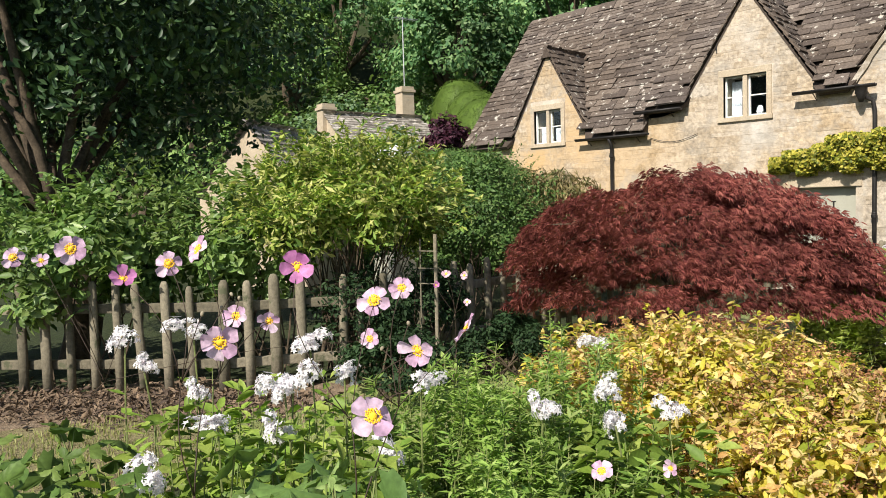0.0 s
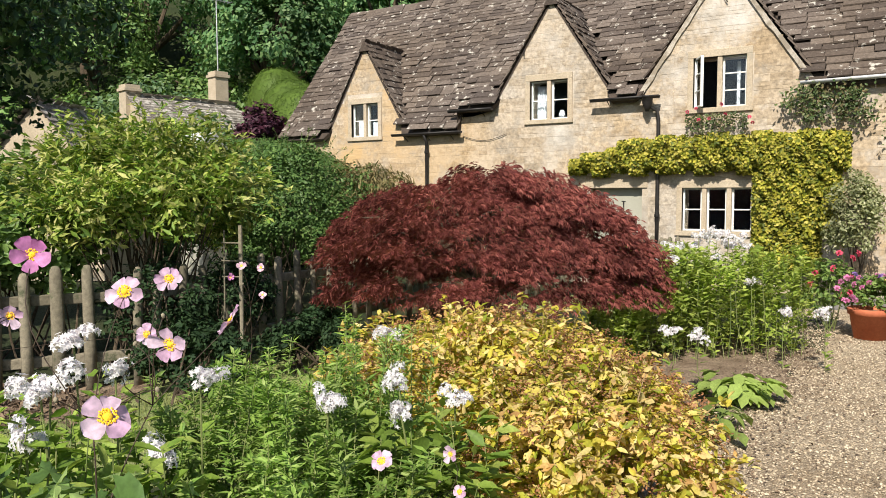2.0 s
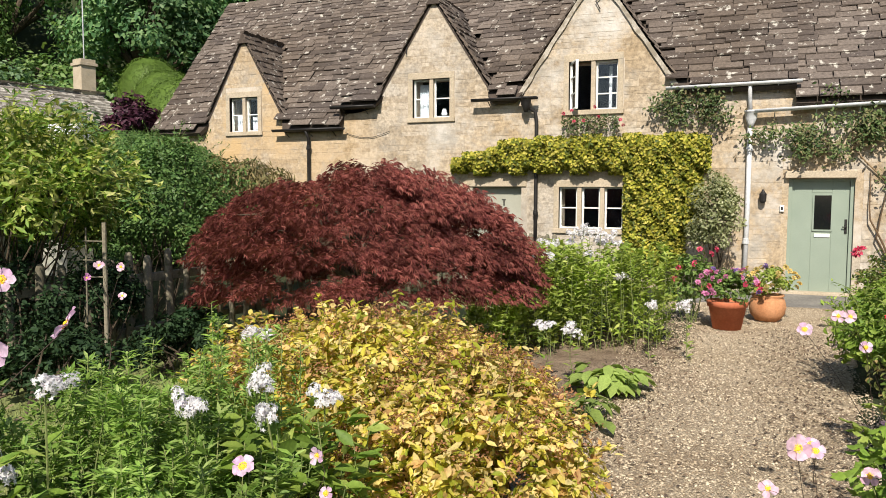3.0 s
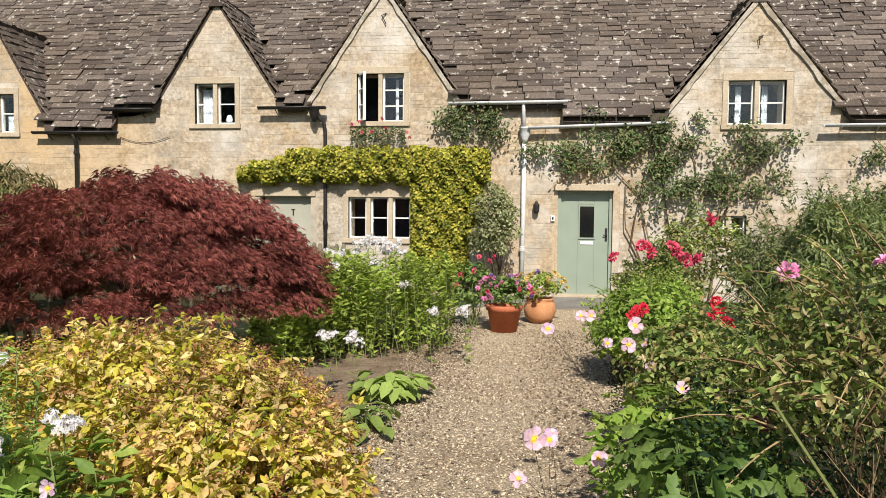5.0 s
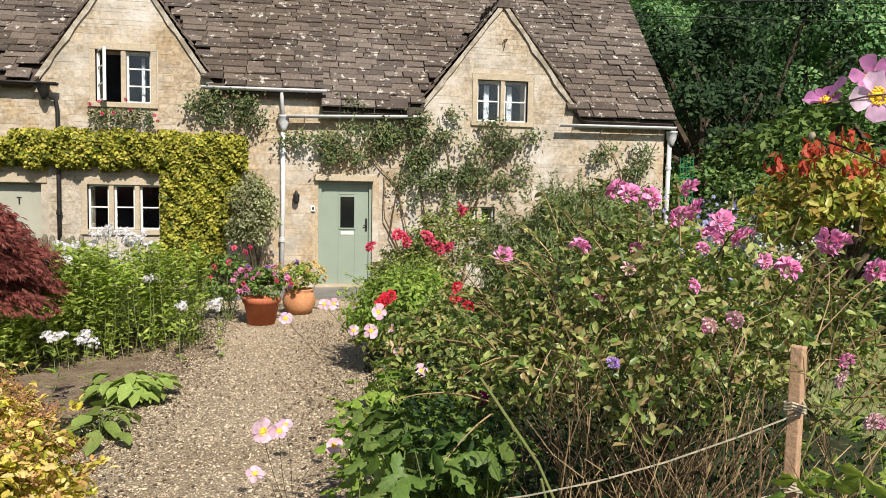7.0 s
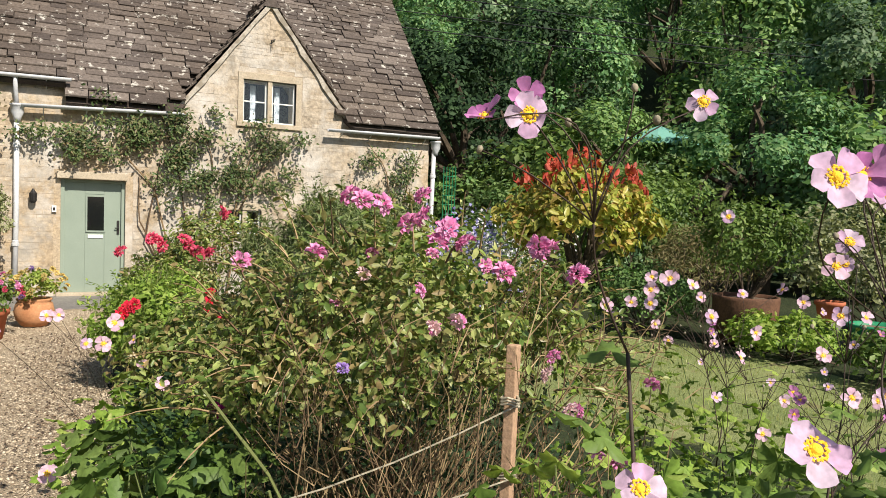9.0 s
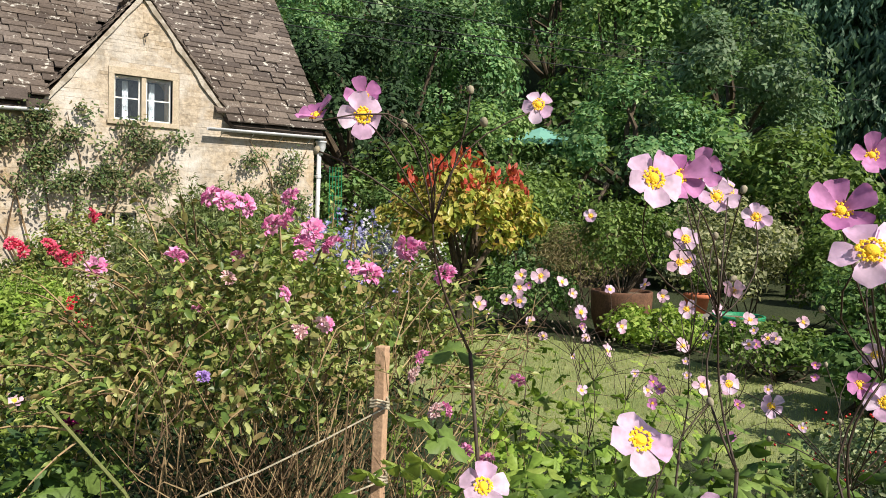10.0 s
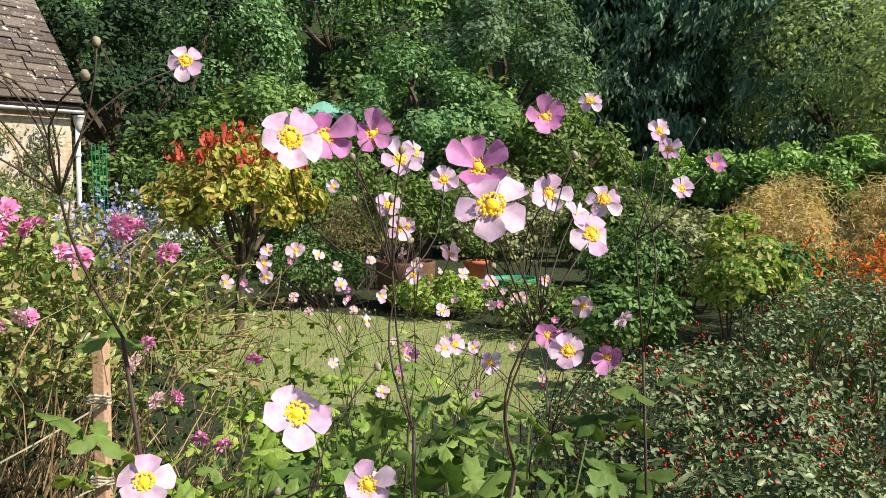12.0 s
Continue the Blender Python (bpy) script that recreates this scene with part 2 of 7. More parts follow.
L_brush = leafy("dry_grassy_leaf", [(0.17, 0.14, 0.06), (0.25, 0.20, 0.09), (0.20, 0.22, 0.09)], glow=0.25)
L_maple = leafy("maple_leaf", [(0.12, 0.031, 0.031), (0.225, 0.063, 0.054), (0.34, 0.125, 0.098)], rough=0.6, spec=0.12, glow=0.32, patch=0.45, patch_scale=2.6)
L_spirea = leafy("spirea_leaf", [(0.24, 0.30, 0.03), (0.48, 0.48, 0.055), (0.68, 0.58, 0.09), (0.80, 0.66, 0.19), (0.82, 0.70, 0.32), (0.74, 0.53, 0.21), (0.56, 0.32, 0.12)], glow=0.42, patch=0.28, patch_scale=3.0)
L_seed = leafy("spirea_seedhead", [(0.22, 0.10, 0.045), (0.36, 0.18, 0.085)], glow=0.05)
L_ivy = leafy("variegated_ivy_leaf", [(0.06, 0.09, 0.012), (0.21, 0.23, 0.025), (0.40, 0.37, 0.045), (0.54, 0.47, 0.10)], glow=0.2, patch=0.3, patch_scale=4.0)
L_phlox = leafy("phlox_leaf", [(0.22, 0.32, 0.05), (0.36, 0.46, 0.09), (0.50, 0.56, 0.16)], glow=0.4)
L_feather = leafy("feathery_leaf", [(0.10, 0.14, 0.05), (0.17, 0.22, 0.08), (0.27, 0.28, 0.14)], glow=0.3)
L_fresh = leafy("fresh_green_leaf", [(0.15, 0.25, 0.04), (0.25, 0.37, 0.06), (0.38, 0.46, 0.11)], glow=0.35)
L_aster = leafy("narrow_green_leaf", [(0.15, 0.27, 0.05), (0.26, 0.40, 0.08), (0.41, 0.52, 0.17)], glow=0.33)
L_rose = leafy("rose_leaf", [(0.07, 0.12, 0.03), (0.15, 0.23, 0.05), (0.29, 0.36, 0.09), (0.46, 0.48, 0.18), (0.18, 0.26, 0.06), (0.42, 0.30, 0.14), (0.12, 0.18, 0.04)], rough=0.38, spec=0.4, glow=0.35)
L_climb = leafy("climbing_rose_leaf", [(0.045, 0.085, 0.03), (0.09, 0.14, 0.045), (0.17, 0.21, 0.085), (0.20, 0.15, 0.08)], rough=0.4, glow=0.2)
L_olive = leafy("greygreen_leaf", [(0.15, 0.18, 0.08), (0.28, 0.30, 0.14), (0.50, 0.50, 0.31)], glow=0.35)
L_photinia = leafy("photinia_leaf", [(0.20, 0.27, 0.04), (0.37, 0.40, 0.075), (0.52, 0.46, 0.11), (0.44, 0.25, 0.08)], rough=0.35, glow=0.35)
L_redtip = leafy("red_young_leaf", [(0.45, 0.06, 0.04), (0.55, 0.12, 0.06)], glow=0.3)
L_coton = leafy("small_dark_leaf", [(0.06, 0.105, 0.04), (0.14, 0.19, 0.075), (0.31, 0.345, 0.19)], rough=0.45, spec=0.3, glow=0.14)
L_plum = leafy("plum_leaf", [(0.05, 0.018, 0.032), (0.11, 0.035, 0.06)], glow=0.15)
L_topiary = leafy("clipped_leaf", [(0.075, 0.13, 0.02), (0.12, 0.19, 0.032)], glow=0.15, patch=0.2)
L_vine = leafy("vine_leaf", [(0.20, 0.36, 0.09), (0.32, 0.48, 0.15)], glow=0.3)
L_rust = leafy("rusty_leaf", [(0.50, 0.33, 0.15), (0.62, 0.43, 0.21), (0.42, 0.43, 0.17)], glow=0.38)
L_hosta = leafy("broad_green_leaf", [(0.19, 0.29, 0.06), (0.32, 0.40, 0.11)], glow=0.3)
P_pink = leafy("anemone_petal", [(0.72, 0.46, 0.67), (0.84, 0.67, 0.81)], rough=0.6, spec=0.15, glow=0.42, patch=0.2, patch_scale=45)
P_deep = leafy("anemone_back_petal", [(0.44, 0.15, 0.36), (0.60, 0.27, 0.51)], rough=0.6, spec=0.15, glow=0.3, patch=0.2, patch_scale=45)
P_pale = leafy("pale_pink_petal", [(0.66, 0.42, 0.53), (0.78, 0.58, 0.67)], rough=0.6, spec=0.15, glow=0.3, patch=0.15)
P_yolk = surface("yellow_stamens", (0.90, 0.50, 0.02), (0.95, 0.66, 0.05), scale=200, fine=500, fine_amount=0.2, bump=0.3, dist=0.002, rough=0.8)
P_white = leafy("phlox_petal", [(0.82, 0.83, 0.82), (0.88, 0.88, 0.88)], rough=0.6, spec=0.15, glow=0.45, patch=0.05)
P_rose = leafy("pink_rose_petal", [(0.78, 0.24, 0.50), (0.86, 0.48, 0.68), (0.68, 0.13, 0.36)], rough=0.6, spec=0.15, glow=0.25, patch=0.2, patch_scale=40)
P_blush = leafy("blush_petal", [(0.78, 0.50, 0.50), (0.84, 0.66, 0.64)], rough=0.6, spec=0.15, glow=0.25, patch=0.2, patch_scale=40)
P_red = leafy("red_petal", [(0.62, 0.02, 0.05), (0.72, 0.06, 0.10)], rough=0.6, spec=0.15, glow=0.2, patch=0.2)
P_crim = leafy("coral_pink_petal", [(0.70, 0.06, 0.14), (0.78, 0.16, 0.24)], rough=0.6, spec=0.15, glow=0.2, patch=0.2)
P_purple = leafy("mauve_petal", [(0.30, 0.18, 0.50), (0.42, 0.28, 0.60)], rough=0.6, spec=0.15, glow=0.2)
P_blue = leafy("blue_aster_petal", [(0.26, 0.25, 0.50), (0.36, 0.34, 0.58)], rough=0.6, spec=0.15, glow=0.2)
P_cream = leafy("cream_yellow_petal", [(0.75, 0.55, 0.15), (0.82, 0.68, 0.30)], rough=0.6, spec=0.15, glow=0.2)
P_orange = leafy("orange_petal", [(0.75, 0.12, 0.02), (0.82, 0.22, 0.03)], rough=0.6, spec=0.15, glow=0.2)
P_magenta = leafy("dark_magenta_petal", [(0.30, 0.01, 0.12), (0.42, 0.03, 0.18)], rough=0.6, spec=0.15, glow=0.2)
P_berry = surface("red_berry", (0.35, 0.01, 0.015), (0.5, 0.03, 0.02), "island", rough=0.35, fine_amount=0.05, bump=0)
P_bud = surface("grey_green_bud", (0.20, 0.20, 0.11), (0.34, 0.28, 0.22), "island", fine=80, rough=0.8)


# ---- building blocks ----
def mesh_of(name, V, F, mat, smooth=False):
    me = bpy.data.meshes.new(name)
    V = np.asarray(V, dtype=np.float32)
    if isinstance(F, np.ndarray):
        n, k = F.shape
        me.vertices.add(len(V))
        me.vertices.foreach_set("co", V.ravel())
        me.loops.add(n * k)
        me.loops.foreach_set("vertex_index", F.astype(np.int32).ravel())
        me.polygons.add(n)
        me.polygons.foreach_set("loop_start", np.arange(0, n * k, k, dtype=np.int32))
        me.polygons.foreach_set("loop_total", np.full(n, k, dtype=np.int32))
        me.update(calc_edges=True)
        me.polygons.foreach_set("use_smooth", np.full(n, k == 3 or smooth, dtype=bool))
    else:
        me.from_pydata(V.tolist(), [], [tuple(f) for f in F])
    if smooth:
        me.polygons.foreach_set("use_smooth", np.ones(len(me.polygons), dtype=bool))
    me.materials.append(mat)
    return me


def thing(name, label, category, group="", kind="", at=(0, 0, 0)):
    ob = new(name)
    ob.location = at
    ob.empty_display_size = 0.1
    return tagged(ob, label, category, group, kind)


def world_of(ob):
    m = ob.matrix_parent_inverse @ ob.matrix_basis
    return world_of(ob.parent) @ m if ob.parent else ob.matrix_basis.copy()


def part(name, geo, mat, parent=None, label="", smooth=False, kind=""):
    """Links a mesh, or (vertices, faces), as one object under parent; the vertices are in world places."""
    me = geo if isinstance(geo, bpy.types.Mesh) else mesh_of(name, geo[0], geo[1], mat, smooth)
    ob = new(name, me)
    if parent is not None:
        ob.parent = parent
        ob.matrix_parent_inverse = world_of(parent).inverted()
    return tagged(ob, label, kind=kind)


def lump(*geos):
    """Several (vertices, faces) as one."""
    V, F, o = [], [], 0
    for v, f in geos:
        V.extend([tuple(a) for a in v])
        F.extend([tuple(int(i) + o for i in q) for q in f])
        o += len(v)
    return V, F


def box(x0, x1, y0, y1, z0, z1, bevel=0.0):
    bm = bmesh.new()
    bmesh.ops.create_cube(bm, size=1.0)
    for v in bm.verts:
        v.co = Vector(((x0 + x1) / 2 + v.co.x * (x1 - x0), (y0 + y1) / 2 + v.co.y * (y1 - y0), (z0 + z1) / 2 + v.co.z * (z1 - z0)))
    if bevel:
        bmesh.ops.bevel(bm, geom=bm.edges[:], offset=bevel, segments=2, affect='EDGES', profile=0.6)
    bm.verts.index_update()
    out = [tuple(v.co) for v in bm.verts], [tuple(v.index for v in f.verts) for f in bm.faces]
    bm.free()
    return out


def tube(points, radii, n=6, closed=True):
    P = np.asarray(points, float)
    R = np.broadcast_to(np.asarray(radii, float), (len(P),))
    T = np.gradient(P, axis=0)
    T /= np.linalg.norm(T, axis=1)[:, None] + 1e-9
    ref = np.array([0.31, 0.95, 0.05]) if abs(T[0][2]) > 0.7 else np.array([0, 0, 1.0])
    A = np.cross(T, ref)
    A /= np.linalg.norm(A, axis=1)[:, None] + 1e-9
    B = np.cross(T, A)
    a = np.linspace(0, 2 * math.pi, n, endpoint=False)
    V = (P[:, None] + R[:, None, None] * (np.cos(a)[None, :, None] * A[:, None] + np.sin(a)[None, :, None] * B[:, None])).reshape(-1, 3)
    F = []
    for i in range(len(P) - 1):
        for j in range(n):
            k = (j + 1) % n
            F.append((i * n + j, i * n + k, i * n + n + k, i * n + n + j))
    if closed:
        F.append(tuple(range(n))[::-1])
        F.append(tuple((len(P) - 1) * n + j for j in range(n)))
    return V, F


def lathe(profile, at, n=28):
    a = np.linspace(0, 2 * math.pi, n, endpoint=False)
    V = [(at[0] + r * math.cos(t), at[1] + r * math.sin(t), at[2] + z) for r, z in profile for t in a]
    F = [(i * n + j, i * n + (j + 1) % n, (i + 1) * n + (j + 1) % n, (i + 1) * n + j) for i in range(len(profile) - 1) for j in range(n)]
    F.append(tuple(range(n))[::-1])
    return V, F


def bend(a, b, lift=0.0, wob=0.0, n=7, r=rng):
    """A curved line from a to b."""
    a, b = np.asarray(a, float), np.asarray(b, float)
    t = np.linspace(0, 1, n)[:, None]
    P = a + (b - a) * t
    P[:, 2] += lift * np.sin(math.pi * t[:, 0])
    if wob:
        s = r.normal(0, wob, 3)
        P += np.sin(math.pi * t) * s
    return P


def unit(v):
    return v / (np.linalg.norm(v, axis=-1, keepdims=True) + 1e-9)


# leaf outlines: along, across, up; then triangles
DIAMOND = (np.array([(-.5, 0, 0), (0.05, .26, .05), (.5, 0, -.03), (0.05, -.26, .05)]), [(0, 2, 1), (0, 3, 2)])
FULL = (np.array([(-.5, 0, 0), (-.2, .24, .05), (.2, .2, .04), (.5, 0, -.08), (.2, -.2, .04), (-.2, -.24, .05), (0, 0, -.02)]),
        [(0, 6, 1), (1, 6, 2), (2, 6, 3), (3, 6, 4), (4, 6, 5), (5, 6, 0)])
LEAF = (np.array([(-.5, 0, 0), (-.2, .22, .06), (.18, .2, .03), (.5, 0, -.1), (.2, -.17, .05), (-.18, -.23, .04)]), [(0, 3, 1), (1, 3, 2), (0, 5, 3), (5, 4, 3)])
NARROW = (np.array([(-.5, 0, 0), (0, .09, .02), (.5, 0, -.06), (0, -.09, .02)]), [(0, 2, 1), (0, 3, 2)])
_f = []
for _a in (-1.0, -0.5, 0.0, 0.5, 1.0):
    _l = 1.0 - 0.2 * abs(_a)
    _f += [(0.03 * math.sin(_a), -.03 * math.cos(_a), 0), (.5 * _l * math.cos(_a) - .05 * math.sin(_a), .5 * _l * math.sin(_a) + .05 * math.cos(_a), 0.03), (_l * math.cos(_a), _l * math.sin(_a), -.16)]
THREADS = (np.array(_f), [(3 * i, 3 * i + 2, 3 * i + 1) for i in range(5)])
_f = [(-.1, 0, 0.05)]
for _i in range(33):
    _a = -2.7 + 5.4 * _i / 32
    _r = (0.60 + 0.34 * math.cos(3 * _a)) * (1.0 if _i % 2 else 0.84) * 0.62
    _f.append((_r * math.cos(_a), _r * math.sin(_a), 0.05 * math.cos(6 * _a) - 0.28 * _r + 0.16 * abs(math.sin(1.5 * _a)) * _r + (0.02 if _i % 2 else -0.02)))
LOBED = (np.array(_f), [(0, i, i + 1) for i in range(1, 33)])
IVY = (LEAF[0] * np.array([1, 1.5, 1.6]), LEAF[1])
SLIM = (NARROW[0] * np.array([1, 1.35, 1]), NARROW[1])
LANCE = (DIAMOND[0] * np.array([1, 0.62, 1]), DIAMOND[1])
_f = [(0, 0, 0)]
for _i in range(10):
    _a = _i * math.pi / 5
    _f.append(((0.5 if _i % 2 else 0.22) * math.cos(_a), (0.5 if _i % 2 else 0.22) * math.sin(_a), 0.06))
STAR = (np.array(_f), [(0, 1 + i, 1 + (i + 1) % 10) for i in range(10)])


def foliage(P, N, S, shape=DIAMOND, lead=None, r=rng):
    """Leaves at P with faces along N and sizes S; lead: the way they point."""
    P, N = np.asarray(P, float), unit(np.asarray(N, float))
    n = len(P)
    L = r.normal(size=(n, 3)) if lead is None else lead + 0.5 * r.normal(size=(n, 3))
    B = unit(np.cross(N, L))
    T = np.cross(B, N)
    S = np.broadcast_to(np.asarray(S, float), (n,))[:, None, None]
    t, f = shape
    V = P[:, None] + S * (t[None, :, 0:1] * T[:, None] + t[None, :, 1:2] * B[:, None] + t[None, :, 2:3] * N[:, None])
    F = (np.arange(n)[:, None, None] * len(t) + np.array(f)[None]).reshape(-1, 3)
    return V.reshape(-1, 3), F


def cloud(n, c, R, k=30, cr=0.3, low=-0.4, up=0.5, r=rng, inner=0.5, soft=0.6):
    """Leaf places and faces: a crown of k clumps spread through an ellipsoid."""
    c, R = np.asarray(c, float), np.asarray(R, float)
    d = unit(r.normal(size=(k * 4, 3)))
    d = d[d[:, 2] > low][:k]
    k = len(d)
    C = c + R * d * (inner + (0.95 - inner) * r.random((k, 1)) ** 0.5) * (1 - cr * 0.6)
    size = cr * R.mean() * r.uniform(0.65, 1.25, k)
    i = r.integers(0, k, n)
    e = unit(r.normal(size=(n, 3)))
    P = C[i] + e * (size[i] * (0.35 + 0.65 * r.random(n) ** 0.6))[:, None] * np.array([1, 1, 0.85])
    N = e * 0.5 + unit((P - c) / R) * 0.5 + np.array([0, 0, up]) + soft * r.normal(size=(n, 3))
    return P, N, C


def fan_stems(base, tips, r0, r1, spread=0.05, n=5, sides=5, lift=0.0):
    """Stems from round a base to their tips, in one mesh."""
    out = []
    for t in tips:
        b = np.array(base, float) + np.array([*rng.normal(0, spread, 2), 0])
        out.append(tube(bend(b, t, lift, 0.06, n), np.linspace(r0, r1, n), sides))
    return lump(*out)


def shrub(name, label, category, c, R, n, size, mat, shape=DIAMOND, k=40, cr=0.3, low=-0.4, up=0.5, stems=14, stem_mat=None, stem_r=0.012, lead=None, group="", jitter=0.35, inner=0.5, soft=0.6, bare=0.0):
    """A shrub on the ground: stems and foliage. Returns the thing and its clump places."""
    ob = thing(name, label, category, group, at=(c[0], c[1], 0))
    P, N, C = cloud(n, c, R, k, cr, low, up, inner=inner, soft=soft)
    keep = (P[:, 2] > 0.03) & ((P[:, 2] > bare + rng.normal(0, .1, len(P))) | (rng.random(len(P)) < 0.12))
    P, N = P[keep], N[keep]
    S = size * rng.uniform(1 - jitter, 1 + jitter, len(P))
    part("foliage", foliage(P, N, S, shape, lead), mat, ob, kind="stuff")
    if stems:
        tips = C[rng.permutation(len(C))[:stems]]
        part("stem_mass", fan_stems((c[0], c[1], 0), tips, stem_r, stem_r * 0.4, spread=0.25 * min(R[0], R[1])), stem_mat or m_bark, ob, kind="stuff")
    return ob, C


def sprays(ob, c, R, n, length, leaf, mat, shape=LANCE, per=11, stem_mat=None, low=0.0):
    """Loose shoots that break a shrub's outline."""
    P, N, L, st = [], [], [], []
    d = unit(rng.normal(size=(n * 4, 3)))
    d = d[d[:, 2] > low][:n]
    for q in d:
        a = np.array(c) + np.array(R) * q * rng.uniform(.8, .95)
        way = unit(q + np.array([0, 0, rng.uniform(.2, .9)]) + .3 * rng.normal(size=3))
        ln = length * rng.uniform(.5, 1.2)
        line = a + way * (np.linspace(0, 1, 5)[:, None] * ln)
        line[:, 2] -= 0.35 * ln * np.linspace(0, 1, 5) ** 2
        st.append(tube(line, np.linspace(.0035, .0012, 5), 4))
        for f in rng.random(per):
            i = f * 3.99
            p = line[int(i)] + (line[int(i) + 1] - line[int(i)]) * (i % 1)
            o = unit(way + .9 * rng.normal(size=3))
            P.append(p + o * leaf * .45)
            L.append(o * 3)
            N.append(UP + .6 * rng.normal(size=3))
    part("shoot_foliage", foliage(np.array(P), np.array(N), leaf * rng.uniform(.6, 1.2, len(P)), shape, lead=np.array(L)), mat, ob, kind="stuff")
    part("twig_mass", lump(*st), stem_mat or m_greenstem, ob, kind="stuff")


UP = np.array([0, 0, 1.0])


# ---- ground ----
def height(x, y):
    """The wooded slope that rises behind the gardens."""
    r = math.hypot(x, y - 2)
    s = min(max((r - 23) / 70, 0), 1)
    a = min(max((y + 6) / 14, 0), 1)
    return 36 * s * s * (3 - 2 * s) * a


gv, gf = [], []
rings = [0, 4, 8, 12, 16, 20, 24, 27, 30, 34, 38, 43, 48, 54, 60, 68, 78, 95, 130, 220, 500, 1200]
for r_ in rings:
    for j in range(72):
        a_ = j * math.pi / 36
        x_, y_ = r_ * math.cos(a_), 2 + r_ * math.sin(a_)
        gv.append((x_, y_, height(x_, y_) - 0.02))
for i in range(len(rings) - 1):
    for j in range(72):
        k_ = (j + 1) % 72
        gf.append((i * 72 + j, i * 72 + 72 + j, i * 72 + 72 + k_, i * 72 + k_))
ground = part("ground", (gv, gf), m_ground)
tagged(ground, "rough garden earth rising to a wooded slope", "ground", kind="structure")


def ragged(pts, step=0.22, amount=0.045):
    """An outline with an uneven edge."""
    out = []
    for (ax, ay), (bx, by) in zip(pts, pts[1:] + pts[:1]):
        n = max(1, int(math.hypot(bx - ax, by - ay) / step))
        for i in range(n):
            out.append((ax + (bx - ax) * i / n + rng.normal(0, amount) * (i > 0), ay + (by - ay) * i / n + rng.normal(0, amount) * (i > 0)))
    return out


def sheet(name, outline, z, mat, label, category):
    """A flat area with a small edge, from its outline."""
    n = len(outline)
    V = [(x, y, z) for x, y in outline] + [(x, y, z - 0.08) for x, y in outline]
    F = [tuple(range(n))] + [(i, (i + 1) % n, n + (i + 1) % n, n + i)[::-1] for i in range(n)]
    ob = part(name, (V, F), mat)
    return tagged(ob, label, category, kind="structure")


sheet("gravel_path", ragged([(-1.0, -4), (1.0, -4), (0.85, 1.5), (0.8, 4.6), (0.95, 7.2), (1.3, 10.5), (2.3, 12.0), (2.4, 12.75), (-0.6, 12.75), (-0.55, 11.0), (-0.55, 9.3), (-0.75, 7.6), (-1.0, 6.3), (-1.15, 4.8), (-1.0, 3.0), (-1.0, 1.5)]), 0.0, m_gravel, "pale honey gravel path leading to the cottage door", "path")
sheet("doorstep_paving", [(-0.7, 12.75), (2.6, 12.75), (2.6, 14.33), (-0.7, 14.33)], 0.012, m_paving, "worn grey stone paving before the door", "pavement")
sheet("lawn_side", ragged([(4.4, 5.4), (5.4, 3.0), (7.2, 2.5), (8.2, 4.2), (8.4, 6.2), (7.6, 8.6), (6.4, 9.4), (5.0, 8.2)]), 0.0, m_lawn, "mown lawn with curved edges among flower beds", "lawn")
sheet("lawn_front", ragged([(-6.2, 3.2), (-4.4, 2.2), (-3.0, 3.6), (-3.2, 6.0), (-2.6, 8.0), (-2.9, 11.6), (-4.6, 12.4), (-5.4, 9.0)]), 0.0, m_lawn, "small lawn beside the picket fence", "lawn")
sheet("straw_patch", ragged([(-6.8, 1.4), (-5.0, 0.6), (-4.2, 1.4), (-4.6, 2.6), (-6.2, 3.0)]), 0.004, m_straw, "dry worn grass beside the fence", "grass")
sheet("soil_bed", ragged([(-0.85, 6.6), (-0.7, 7.6), (-0.62, 9.4), (-2.6, 9.8), (-2.9, 8.2), (-2.2, 7.2), (-1.6, 6.4)], 0.12, 0.07), 0.006, m_soil, "bare brown soil bed beside the path", "soil")
sheet("bark_bed", ragged([(-8.2, 1.2), (-6.9, 1.5), (-6.0, 2.8), (-5.3, 3.6), (-5.6, 4.6), (-7.2, 3.6)]), 0.008, m_soil, "brown bark mulch at the foot of the fence", "soil")

# loose stones on the path
n_ = 62000
px_ = rng.uniform(-1.15, 1.1, n_)
py_ = 2.2 + 10.4 * rng.random(n_) ** 1.15
OCT = (np.array([(.5, 0, 0), (0, .5, 0), (-.5, 0, 0), (0, -.5, 0), (0, 0, .35), (0, 0, -.3)]), [(0, 1, 4), (1, 2, 4), (2, 3, 4), (3, 0, 4), (1, 0, 5), (2, 1, 5), (3, 2, 5), (0, 3, 5)])
g_ = foliage(np.c_[px_, py_, np.full(n_, 0.004)], np.c_[rng.normal(0, .2, (n_, 2)), np.ones(n_)], rng.uniform(0.008, 0.027, n_) * rng.random(n_) ** 0.4, (OCT[0][:5], OCT[1][:4]))
tagged(part("gravel_stones", g_, m_pebble), "loose honey-coloured gravel stones on the path", "gravel", kind="stuff")


def blades(name, x0, x1, y0, y1, n, label, h=0.05, z=0.0):
    P = np.c_[rng.uniform(x0, x1, n), rng.uniform(y0, y1, n), np.full(n, z + h * 0.4)]
    N = np.c_[rng.normal(size=(n, 2)), rng.normal(0, .15, n)]
    tagged(part(name, foliage(P, N, h * rng.uniform(0.6, 1.4, n), NARROW, lead=np.array([0, 0, 3.0])), m_blade), label, "grass", kind="stuff")


